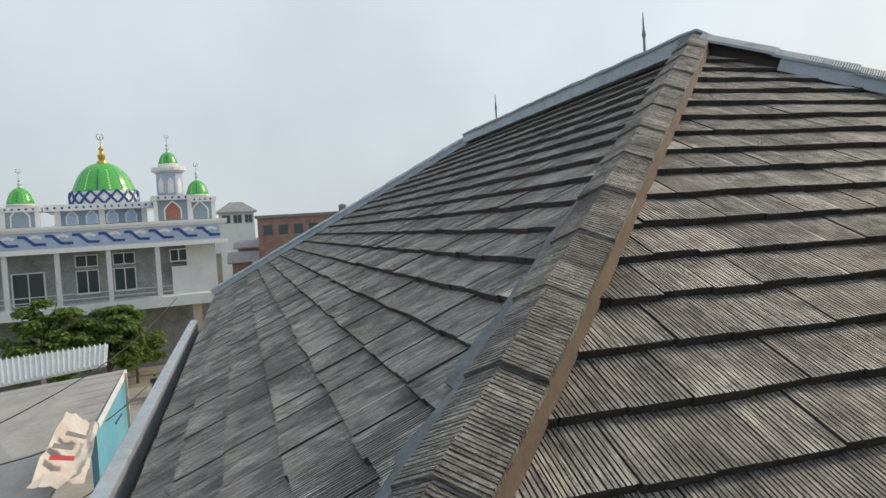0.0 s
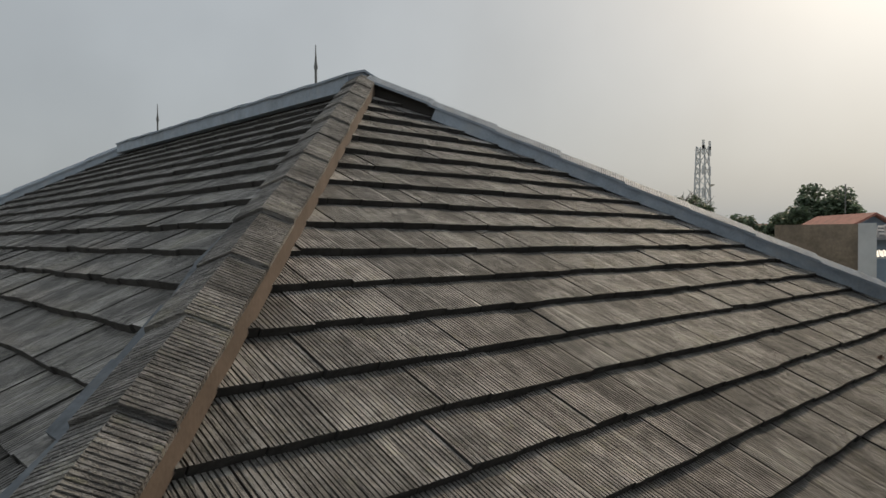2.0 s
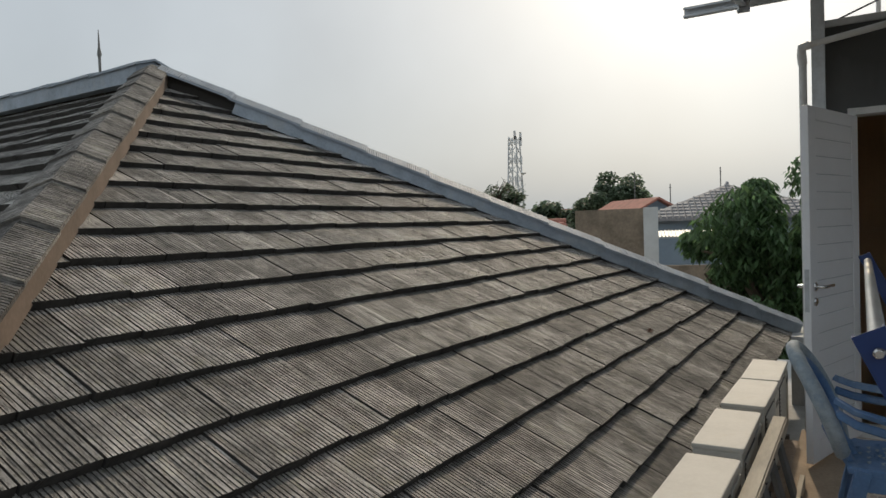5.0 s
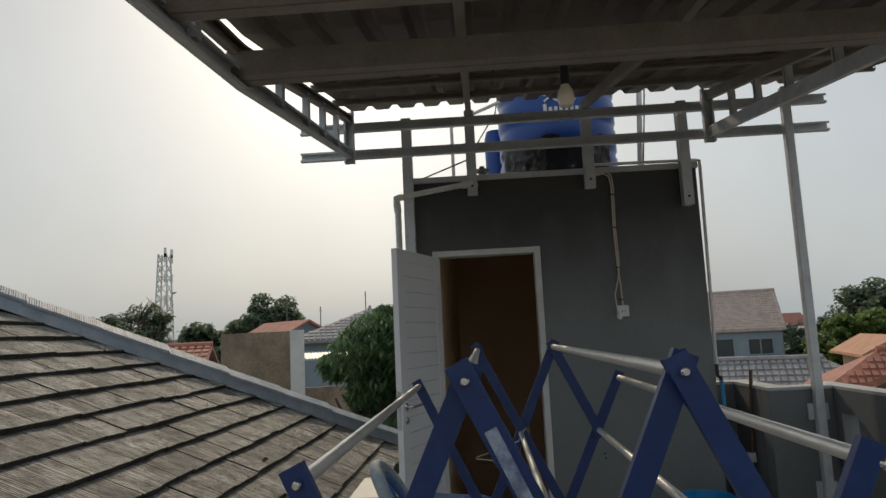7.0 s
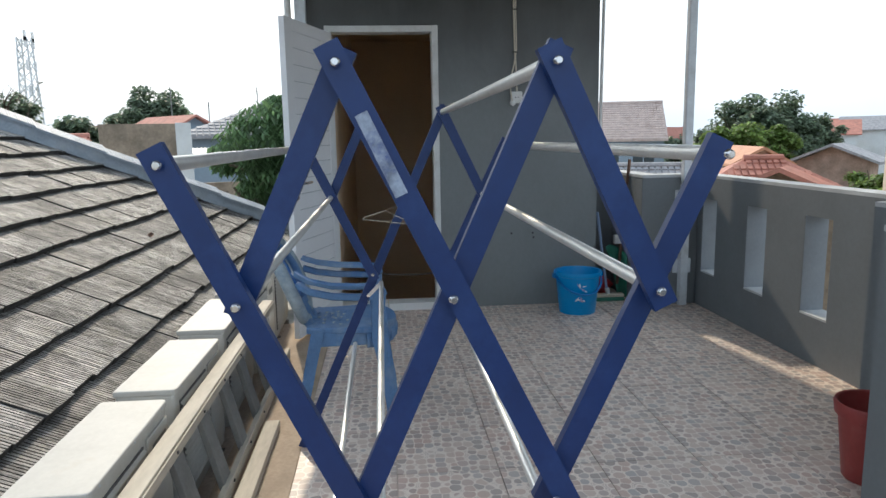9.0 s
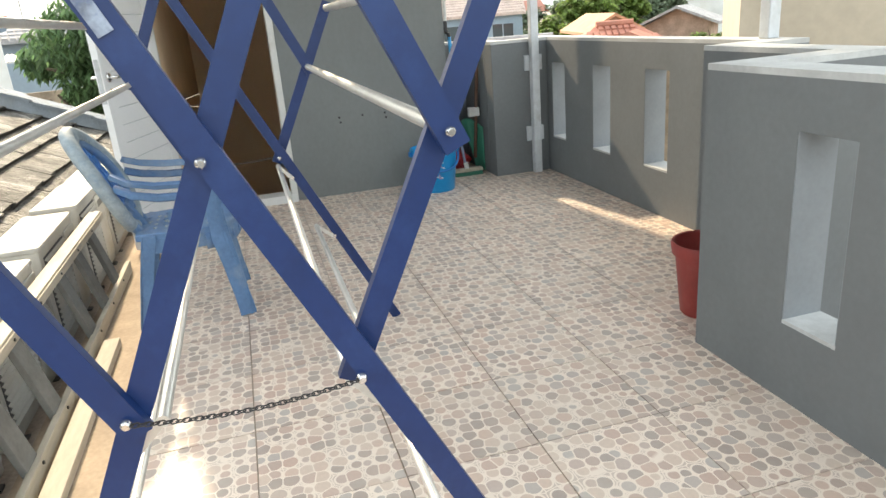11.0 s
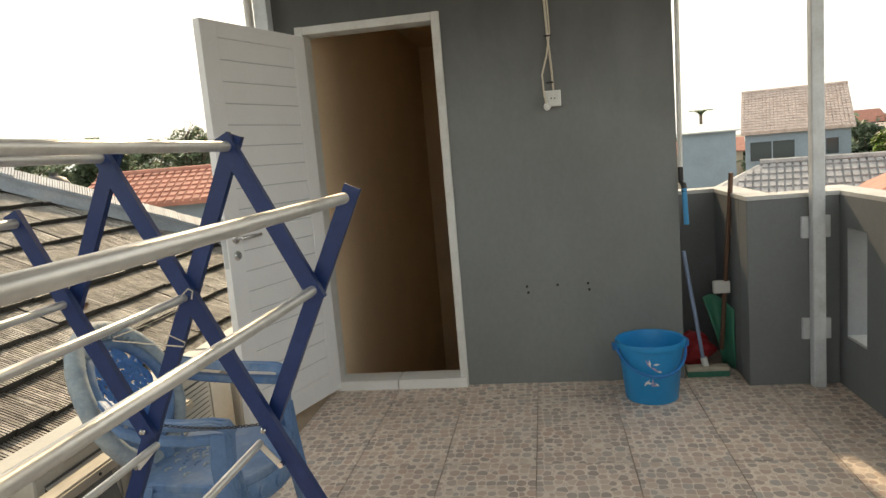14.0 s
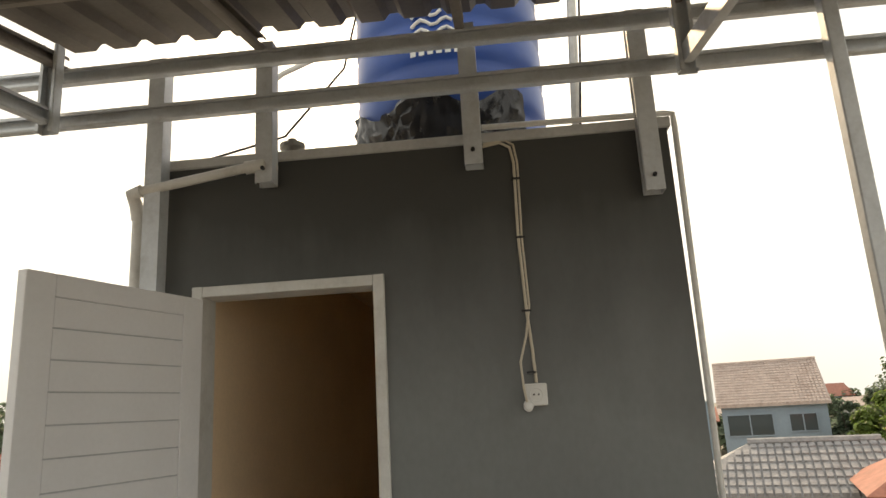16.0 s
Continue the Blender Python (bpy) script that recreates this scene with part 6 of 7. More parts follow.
    part("drum_cornice", Mesh().box(DX - 3.0, 1.8, 3.45, DX + 3.0, 7.6, 3.82, m), M_WHITE, th)
    for i in range(16):
        cx_ = DX - 2.8 + i * 0.375
        part("cornice_diamond", Mesh().prism([(cx_ - 0.08, 3.63), (cx_, 3.54), (cx_ + 0.08, 3.63), (cx_, 3.72)], -0.01, 0.012, m @ Matrix(((1, 0, 0, 0), (0, 0, -1, 1.79), (0, 1, 0, 0), (0, 0, 0, 1)))), M_NAVY, th)
    for x in (-1.6, -0.55, 0.55, 1.6):
        arch = [(-0.26, 0), (0.26, 0), (0.26, 0.42), (0.13, 0.62), (0, 0.75), (-0.13, 0.62), (-0.26, 0.42)]
        big = [(a * 1.3, b * 1.12 - 0.03) for a, b in arch]
        T = lambda y: m @ Matrix(((1, 0, 0, DX + x), (0, 0, -1, y), (0, 1, 0, Z0 + 0.18), (0, 0, 0, 1)))
        part("arch_window", Mesh().prism(big, -0.01, 0.02, T(2.39)), M_WHITE, th)
        part("arch_pane", Mesh().prism(arch, 0.0, 0.02, T(2.365)), M_LILAC, th)
    for x in (-2.35, 0.0, 2.35):
        part("pilaster", Mesh().box(DX + x - 0.16, 2.3, Z0, DX + x + 0.16, 2.42, 3.45, m), M_WHITE, th)
    dm = m @ Matrix.Translation((DX + 0.2, 4.7, 3.8))

    def dome_r(u, R_):
        return R_ * (1.0 + 0.06 * math.sin(math.pi * min(u * 2.2, 1))) * math.sqrt(max(0.0, 1 - u ** 2.3))

    R_, H_ = 1.86, 2.75
    prof = [(dome_r(k / 20, R_) if k < 20 else 0.04, H_ * k / 20) for k in range(21)]
    o = part("dome", Mesh().lathe(prof, (0, 0, 0), 48), M_DOME, th, "bright green tiled dome", True)
    o.matrix_local = dm
    o = part("dome_base", Mesh().lathe([(R_ + 0.02, 0.0), (dome_r(0.15, R_) + 0.02, 0.4), (dome_r(0.30, R_) + 0.02, H_ * 0.30)], (0, 0, 0), 48), M_WHITE, th, "white lower ring of the dome", True)
    o.matrix_local = dm
    NW = 16
    for k in range(NW):
        for sg in (1, -1):
            pts = []
            for j in range(7):
                u = 0.02 + 0.30 * j / 6
                a = 2 * math.pi * (k + sg * j / 6) / NW
                r = dome_r(u, R_) + 0.04
                pts.append((r * math.cos(a), r * math.sin(a), H_ * u))
            o = part("dome_lattice", Mesh().tube(pts, 0.075, 5), M_NAVY, th)
            o.matrix_local = dm
        a = 2 * math.pi * (k + 0.5) / NW
        for j in range(8):
            u = 0.36 + 0.06 * j
            r = dome_r(u, R_) + 0.012
            s = 0.085 * (1 - 0.6 * (u - 0.36))
            p = Vector((r * math.cos(a), r * math.sin(a), H_ * u))
            tdir = Vector((-math.sin(a), math.cos(a), 0)) * s
            up = Vector((-math.cos(a) * 0.5, -math.sin(a) * 0.5, 0.9)).normalized() * s
            o = part("dome_diamond", Mesh().quad(p - up, p + tdir, p + up, p - tdir), M_NAVY if k % 2 else M_MINT, th)
            o.matrix_local = dm
    o = part("finial", Mesh().lathe([(0.34, 0), (0.30, 0.12), (0.16, 0.18), (0.22, 0.36), (0.24, 0.50), (0.13, 0.62), (0.10, 0.75), (0.16, 0.90), (0.08, 1.02), (0.03, 1.12), (0.03, 1.7)], (0, 0, H_ - 0.06), 20), M_GOLD, th, "gold finial", True)
    o.matrix_local = dm
    o = part("crescent", Mesh().tube([(0.2 * math.cos(t), 0, H_ + 1.62 + 0.2 * math.sin(t)) for t in [math.pi * (0.65 + 1.7 * j / 10) for j in range(11)]], 0.035, 6), M_STEEL, th)
    o.matrix_local = dm

    def turret(cx_, cy_, w, z1, tall, R2):
        b = m @ Matrix.Translation((cx_, cy_, 0))
        part("turret_base", Mesh().box(-w, -w, Z0, w, w, z1, b), M_WALLBLUE, th)
        for sx in (-1, 1):
            part("turret_corner", Mesh().box(sx * w - 0.12, -w - 0.05, Z0, sx * w + 0.12, -w + 0.1, z1, b), M_WHITE, th)
        part("turret_cornice", Mesh().box(-w - 0.18, -w - 0.18, z1 - 0.28, w + 0.18, w + 0.18, z1, b), M_WHITE, th)
        for i in range(5):
            x_ = -w + (i + 0.5) * 2 * w / 5
            part("cornice_diamond", Mesh().prism([(x_ - 0.08, z1 - 0.14), (x_, z1 - 0.22), (x_ + 0.08, z1 - 0.14), (x_, z1 - 0.06)], -0.01, 0.012, b @ Matrix(((1, 0, 0, 0), (0, 0, -1, -w - 0.19), (0, 1, 0, 0), (0, 0, 0, 1)))), M_NAVY, th)
        arch = [(-0.42, 0), (0.42, 0), (0.42, 0.6), (0.22, 0.85), (0, 1.05), (-0.22, 0.85), (-0.42, 0.6)]
        T = lambda y: b @ Matrix(((1, 0, 0, 0), (0, 0, -1, y), (0, 1, 0, Z0 + 0.1), (0, 0, 0, 1)))
        part("turret_arch", Mesh().prism([(p * 1.2, q * 1.1) for p, q in arch], -0.01, 0.03, T(-w)), M_WHITE, th)
        part("turret_niche", Mesh().prism(arch, 0.0, 0.02, T(-w - 0.03)), M_CLAY if tall else M_WALLBLUE, th)
        z = z1
        if tall:
            o = part("turret_shaft", Mesh().lathe([(0.78, 0), (0.78, 1.35), (0.86, 1.42)], (0, 0, 0), 8), M_LILAC, th)
            o.matrix_local = b @ Matrix.Translation((0, 0, z)) @ Matrix.Rotation(radians(22.5), 4, "Z")
            for k in range(8):
                a = math.pi * k / 4
                o = part("shaft_panel", Mesh().prism([(-0.17, 0.15), (0.17, 0.15), (0.17, 0.85), (0, 1.12), (-0.17, 0.85)], 0, 0.02, Matrix(((1, 0, 0, 0), (0, 0, -1, -0.725), (0, 1, 0, 0), (0, 0, 0, 1)))), M_WHITE, th)
                o.matrix_local = b @ Matrix.Translation((0, 0, z)) @ Matrix.Rotation(a, 4, "Z")
            part("shaft_balcony", Mesh().lathe([(0.80, 0), (1.0, 0.12), (1.0, 0.32), (0.8, 0.36)], m_c(b, z + 1.4), 16), M_WHITE, th)
            z += 1.74
        c = m_c(b, z)
        H2 = R2 * 1.75
        part("turret_dome", Mesh().lathe([(dome_r(k / 12, R2) if k < 12 else 0.03, H2 * k / 12) for k in range(13)], c, 24), M_DOME, th, "small green dome", True)
        part("turret_ring", Mesh().lathe([(R2 + 0.03, -0.02), (R2 * 1.06 + 0.03, 0.16), (R2 * 1.02, 0.22)], c, 24), M_WHITE, th)
        for k in range(12):
            a = 2 * math.pi * k / 12
            for j in range(4):
                u = 0.3 + 0.14 * j
                r = dome_r(u, R2) + 0.012
                p = c + Vector((r * math.cos(a), r * math.sin(a), H2 * u))
                tdir, up = Vector((-math.sin(a), math.cos(a), 0)) * 0.05, Vector((0, 0, 0.06))
                part("dome_diamond", Mesh().quad(p - up, p + tdir, p + up, p - tdir), M_NAVY if k % 2 else M_MINT, th)
        part("turret_finial", Mesh().lathe([(0.12, 0), (0.07, 0.1), (0.11, 0.22), (0.05, 0.32), (0.09, 0.44), (0.03, 0.54), (0.02, 1.0)], c + Vector((0, 0, H2 - 0.03)), 12), M_STEEL, th, "silver finial", True)
        part("turret_crescent", Mesh().tube([c + Vector((0.13 * math.cos(t), 0, H2 + 0.95 + 0.13 * math.sin(t))) for t in [math.pi * (0.65 + 1.7 * j / 8) for j in range(9)]], 0.025, 5), M_STEEL, th)

    turret(3.25, 1.2, 0.95, 4.05, True, 0.55)
    turret(4.95, 2.4, 0.80, 3.95, False, 0.66)
    turret(-7.0, 1.2, 0.95, 4.05, True, 0.60)
    turret(-4.75, 2.4, 0.85, 3.75, False, 0.68)
    return th


def m_c(b, z):
    return b.translation + Vector((0, 0, z))


mosque()

# far blocks behind the mosque and the roof
fb = gable_house("apartment_block", "distant pale hipped building beyond the mosque", facing(0.1, 78), 3.7, 2.4, GZ, 4.0, 5.1, M_WALLW, M_GREYTILE, hip=True, ribs=0, windows=((-1.5, -0.7, 2.8, 3.6, 2), (-0.3, 0.5, 2.8, 3.6, 2), (0.9, 1.6, 2.8, 3.6, 2)))
bb = thing("brick_building", "distant unfinished brown brick building with dark openings", "house")
m = facing(-5.2, 52)
part("wall", Mesh().box(-3.4, 0, GZ, 3.6, 8, 2.55, m), M_DULLBRICK, bb)
part("parapet", Mesh().box(-3.55, -0.12, 2.55, 3.75, 8, 2.75, m), M_SLAT, bb)
for k in range(6):
    part("opening", Mesh().box(-3.0 + k * 1.1, -0.02, 1.3, -2.35 + k * 1.1, 0.05, 2.0, m), M_GLASS, bb)
part("roof_tank", Mesh().lathe([(0.3, 0), (0.3, 0.5), (0.05, 0.6)], m @ Vector((2.9, 1, 2.75)), 12), M_SLAT, bb)
for yaw, d, w, z, mt in ((-1.8, 58, 4, 0.4, M_WALLBEIGE), (-2.9, 50, 3, -1.2, M_WALLW), (-0.9, 54, 3, -0.6, M_BRICK)):
    gable_house("low_house", "distant low rendered house among others", facing(yaw, d), w, 5, GZ, z, z + 0.7, mt, M_GREYTILE, ribs=0, windows=((-0.8, 0.6, z - 1.6, z - 0.7, 2),))

# yard below the gutter
tree(far(14.0, 36.5, z=GZ), 5.6, 2.0, 9000, 0.22, M_LEAF3, "bright green young tree before the mosque", 11, 0.45, 0.25, crown_low=0.2)
tree(far(9.9, 37.5, z=GZ), 5.4, 1.8, 9000, 0.22, M_LEAF3, "bright green young tree with tiered branches", 12, 0.45, 0.25, crown_low=0.2)
tree(far(8.2, 42, z=GZ), 3.3, 1.7, 5000, 0.2, M_LEAF3, "low green feathery tree beside the yard", 13, 0.45, 0.2, crown_low=0.2)
sheet_roof("zinc_lean_to", "ribbed pale zinc lean-to roof", (far(19.0, 26, el=-9.5), far(10.2, 27, el=-9.0), far(10.0, 30, el=-7.5), far(19.0, 30, el=-7.7)), M_ZINC, 26, 0.07)
sheet_roof("asbestos_roof", "old grey corrugated asbestos shed roof", (far(14.6, 14.5, el=-17.6), far(9.0, 23.5, el=-9.5), far(19, 25, el=-9.9), far(23, 14.5, el=-20)), M_ASB, 13, 0.035)
shed = thing("blue_shed", "small sky-blue walled shed under the asbestos roof", "shed")
a, b = far(9.05, 23.3, el=-9.7), far(11.2, 18.6, el=-13.2)
part("wall", Mesh().hexa([(a.x, a.y, GZ), (b.x, b.y, GZ), (b.x - 0.15, b.y, GZ), (a.x - 0.15, a.y, GZ), (a.x, a.y, a.z), (b.x, b.y, b.z), (b.x - 0.15, b.y, b.z), (a.x - 0.15, a.y, a.z)]), M_SKYBLUE, shed)
part("fascia", Mesh().bar(a + Vector((0.05, 0, 0)), b + Vector((0.05, 0, 0)), 0.05, 0.16), M_WHITE, shed)
part("post", Mesh().box(a.x + 0.06, a.y - 0.5, GZ, a.x + 0.14, a.y - 0.42, a.z + 0.05), M_RAIL, shed)
part("clothes_hook", Mesh().bar((a.x + 0.04, a.y - 1.2, a.z - 1.0), (a.x + 0.04, a.y - 2.2, a.z - 1.0), 0.03, 0.05), M_NAVY, shed)
tarp = thing("banner_awning", "faded printed banner stretched as an awning beside the shed", "awning")
tp = Mesh()
c0, c1, c2, c3 = far(15.8, 14.0, el=-16.4), far(12.2, 14.6, el=-16.9), far(11.0, 17.6, el=-13.2), far(13.0, 17.6, el=-11.8)
nn = 10
for i in range(nn + 1):
    for j in range(nn + 1):
        p = c0.lerp(c1, i / nn).lerp(c3.lerp(c2, i / nn), j / nn)
        p.z += 0.16 * noise.noise(Vector((i * 0.5, j * 0.5, 2))) - 0.25 * math.sin(math.pi * i / nn) * math.sin(math.pi * j / nn)
        tp.v.append(p)
for i in range(nn):
    for j in range(nn):
        k = i * (nn + 1) + j
        tp.f.append((k, k + nn + 1, k + nn + 2, k + 1))
part("cloth", tp, M_TARP, tarp, smooth=True)
for i, (u0, u1, v0) in enumerate(((0.2, 0.7, 0.25), (0.15, 0.6, 0.4), (0.3, 0.8, 0.6))):
    p = lambda u, v: c0.lerp(c1, u).lerp(c3.lerp(c2, u), v) + Vector((0, 0, 0.10))
    part("print_bar", Mesh().quad(p(u0, v0), p(u1, v0), p(u1, v0 + 0.07), p(u0, v0 + 0.07)), M_REDP if i == 0 else M_SLAT, tarp, "unreadable printed line")
for k in range(26):
    rr = random.Random(40 + k)
    p = far(rr.uniform(7.2, 11.0), rr.uniform(17, 27), z=GZ)
    s = rr.uniform(0.25, 0.5)
    cr = thing("yard_pot", "plant pots and boxes standing in the yard", "pot", p, "yard clutter")
    part("body", Mesh().lathe([(s * 0.6, 0), (s * 0.85, s * 1.1), (s * 0.9, s * 1.2), (s * 0.7, s * 1.15)], (0, 0, 0), 12), (M_ROUGH, M_CLAY, M_SLAT, M_WALLW)[k % 4], cr)
tree(far(7.2, 20.5, z=GZ), 2.6, 0.75, 2200, 0.16, M_LEAF2, "dark green potted shrub by the shed", 14, 0.8, 0.3, crown_low=0.05)
# motorbike
mb = thing("motorbike", "parked dark motor scooter on the paved yard", "motorbike", facing(6.75, 37.2, GZ + 0.03, 20))
for y in (-0.6, 0.62):
    wh = part("wheel", Mesh().tube([(0, y + 0.25 * math.cos(t), 0.29 + 0.25 * math.sin(t)) for t in [2 * math.pi * j / 20 for j in range(21)]], 0.055, 8, False), M_BLACK, mb)
    part("rim", Mesh().tube([(-0.03, y, 0.29), (0.03, y, 0.29)], 0.17, 14), M_STEEL, wh)
part("body", Mesh().prism([(-0.75, 0.55), (-0.35, 0.35), (0.25, 0.32), (0.45, 0.6), (0.85, 0.7), (0.8, 0.82), (0.15, 0.80), (0.0, 0.5), (-0.25, 0.5), (-0.45, 0.95), (-0.6, 0.98)], -0.14, 0.14, Matrix(((0, 0, 1, 0), (1, 0, 0, 0), (0, 1, 0, 0), (0, 0, 0, 1)))), M_NAVY, mb, bevel=0.03)
part("seat", Mesh().box(-0.14, 0.12, 0.80, 0.14, 0.80, 0.90), M_BLACK, mb, bevel=0.04)
part("handlebar", Mesh().tube([(-0.34, -0.42, 1.05), (0, -0.5, 1.0), (0.34, -0.42, 1.05)], 0.022, 6), M_BLACK, mb)
for s in (-1, 1):
    part("mirror", Mesh().tube([(s * 0.26, -0.46, 1.04), (s * 0.32, -0.46, 1.22), (s * 0.36, -0.46, 1.28)], [0.01, 0.01, 0.05], 6), M_BLACK, mb)
# overhead wires over the yard
for i, (y0, e0, y1, e1) in enumerate(((22, -13.5, 5.0, -4.6), (22, -14.5, 7.6, -11.0), (22, -17.0, 9.2, -16.2))):
    wr = thing("overhead_wire", "thin black overhead wire across the yard", "wire")
    a, b = far(y0, 12, el=e0), far(y1, 30 - 6 * i, el=e1)
    part("strand", Mesh().tube([a.lerp(b, k / 10) - Vector((0, 0, 0.5 * math.sin(math.pi * k / 10))) for k in range(11)], 0.014, 5), M_BLACK, wr)
mast_at = far(-64.55, 130, z=GZ)
mast = thing("radio_mast", "tall lattice telecom mast with antennas in the haze", "mast", mast_at)
for sx, sy in ((-1, -1), (1, -1), (1, 1), (-1, 1)):
    part("leg", Mesh().tube([(sx * 1.5, sy * 1.5, 0), (sx * 0.75, sy * 0.75, 24.6)], 0.13, 6), M_WALLW, mast)
for k in range(14):
    z0, z1 = 24.6 * k / 14, 24.6 * (k + 1) / 14
    w0, w1 = 1.5 - 0.75 * z0 / 24.6, 1.5 - 0.75 * z1 / 24.6
    br = Mesh()
    for sg in (1, -1):
        br.tube([(-w0 * sg, -w0, z0), (w1 * sg, -w1, z1)], 0.08, 5).tube([(-w0 * sg, w0, z0), (w1 * sg, w1, z1)], 0.08, 5).tube([(-w0, -w0 * sg, z0), (-w1, w1 * sg, z1)], 0.08, 5)
    part("brace", br, M_WALLW, mast)
for z in (15.5, 19.5, 23.0, 24.0):
    for sx in (-1, 1):
        part("antenna", Mesh().box(sx * 1.25 - 0.2, -0.9, z, sx * 1.25 + 0.2, -0.6, z + 1.6), M_WHITE, mast)
part("dish", Mesh().lathe([(0.05, 0), (0.55, 0.25), (0.6, 0.35)], (1.0, -1.2, 17.5), 14), M_WHITE, mast)

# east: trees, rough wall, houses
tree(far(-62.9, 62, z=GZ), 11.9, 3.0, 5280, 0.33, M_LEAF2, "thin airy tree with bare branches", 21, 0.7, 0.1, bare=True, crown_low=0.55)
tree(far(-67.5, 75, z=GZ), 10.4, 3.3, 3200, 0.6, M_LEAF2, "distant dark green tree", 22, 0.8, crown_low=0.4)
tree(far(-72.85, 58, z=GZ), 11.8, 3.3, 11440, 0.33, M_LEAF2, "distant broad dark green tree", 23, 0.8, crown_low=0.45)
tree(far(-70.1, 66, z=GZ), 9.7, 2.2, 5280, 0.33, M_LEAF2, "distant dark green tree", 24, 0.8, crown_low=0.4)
rw = thing("rough_wall", "tall rough brown unplastered wall with a white end pier", "wall")
m = facing(-71.6, 19.5, 0, -4)
part("wall", Mesh().box(-0.95, 0, GZ, 0.87, 0.2, 1.78, m), M_ROUGH, rw)
part("pier", Mesh().box(0.87, -0.06, GZ, 1.25, 0.26, 1.80, m), M_WALLW, rw, "white stained end pier")
part("lower_wall", Mesh().box(0.87, 0.3, GZ, 3.0, 0.45, 0.2, m), M_ROUGH, rw)
gable_house("tiled_house", "blue-grey house with a clay tile hip roof", facing(-81.5, 27, 0, 8), 6.6, 6.5, GZ, 1.50, 2.80, M_WALLBLUE, M_GREYTILE, hip=True, ribs=0.22)
gable_house("gable_house", "small blue-grey gabled house with clay tiles", facing(-75.4, 34, 0, 30), 2.4, 4, GZ, 1.75, 2.55, M_WALLBLUE, M_CLAY, along=False, ribs=0)
sheet_roof("porch_roof", "pale sheet porch roof", (far(-79.5, 22, el=-1.3), far(-75.2, 22, el=-1.25), far(-75.2, 24, el=-0.8), far(-79.5, 24, el=-0.8)), M_ZINC, 16, 0.03)
for yaw, e in ((-76.6, 2.9), (-80.3, 4.0), (-73.9, 4.0)):
    an = thing("tv_aerial", "thin television aerial on a roof", "aerial", far(yaw, 40, z=0))
    part("pole", Mesh().tube([(0, 0, GZ), (0, 0, 1.42 + 40 * math.tan(radians(e)))], 0.03, 5), M_SLAT, an)
    part("element", Mesh().bar((-0.25, 0, 1.2 + 40 * math.tan(radians(e))), (0.25, 0, 1.2 + 40 * math.tan(radians(e))), 0.03, 0.03), M_SLAT, an)
mango = tree(far(-83.6, 12.2, z=GZ), 8.85, 1.8, 26000, 0.15, M_LEAF, "dense dark green mango tree with drooping leaves", 31, 0.8, 0.75, crown_low=0.42, slim=0.17, name="mango_tree")
tree(far(-85.5, 12.6, z=GZ), 8.2, 1.4, 12000, 0.15, M_LEAF, "dense dark green mango tree with drooping leaves", 34, 0.8, 0.75, crown_low=0.42, slim=0.17, name="mango_tree")
cn = thing("loose_concrete_beam", "short concrete beam end with bundled pipes at the roof corner", "beam", (0, 0, 0))
part("beam", Mesh().box(7.3, 0.35, -0.31, 8.1, 0.55, 0.32), M_TOPCOAT, cn)
for k in range(4):
    part("pipe_end", Mesh().tube([(7.25, 0.25 - 0.05 * (k % 2), 0.36 + 0.05 * (k // 2)), (7.9, 0.28 - 0.05 * (k % 2), 0.36 + 0.05 * (k // 2))], 0.022, 8), M_FRAME, cn)
# north-east roofs seen past the door leaf
gable_house("red_roof_house", "low blue-grey house with a red clay tile roof", facing(-62.2, 22, 0, -12), 3.4, 5, GZ, 0.62, 1.5, M_WALLBLUE, M_CLAY, ribs=0.24)
bt = thing("black_water_tank", "black plastic water tank on a house roof", "water tank", far(-56.2, 23.5, z=0.72))
part("shell", Mesh().lathe([(0.42, 0), (0.44, 0.3), (0.42, 0.32), (0.44, 0.65), (0.30, 0.85), (0.12, 0.92), (0.1, 1.0)], (0, 0, 0), 24), M_BLACK, bt, smooth=True)
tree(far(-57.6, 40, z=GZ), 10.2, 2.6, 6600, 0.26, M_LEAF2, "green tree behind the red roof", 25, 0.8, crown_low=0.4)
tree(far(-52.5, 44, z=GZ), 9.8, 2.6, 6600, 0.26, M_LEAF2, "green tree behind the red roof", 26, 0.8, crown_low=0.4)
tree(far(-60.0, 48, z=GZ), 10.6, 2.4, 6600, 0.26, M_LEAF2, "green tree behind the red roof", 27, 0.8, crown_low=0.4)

# south-east
gable_house("blue_house", "two-storey blue-grey house with a pale clay tile roof", facing(-109.5, 42, 0, 3), 4.9, 7, GZ, 1.0, 3.25, M_WALLBLUE, M_CLAYPALE, ribs=0.18, over=0.2, windows=((-2.2, -0.1, -0.5, 0.5, 2), (0.7, 1.9, -0.35, 0.45, 2)))
gable_house("grey_house", "pale grey house in the distance", facing(-103.4, 60), 4.0, 6, GZ, 1.25, 1.9, M_WALLBLUE, M_ZINC, ribs=0)
palm = thing("palm_tree", "small distant palm tree", "tree", far(-102.9, 66, z=GZ))
part("trunk", Mesh().tube([(0, 0, 0), (0.2, 0, 5), (0.1, 0, 9.3)], [0.22, 0.16, 0.12], 8), M_BARK, palm)
fr_m = Mesh()
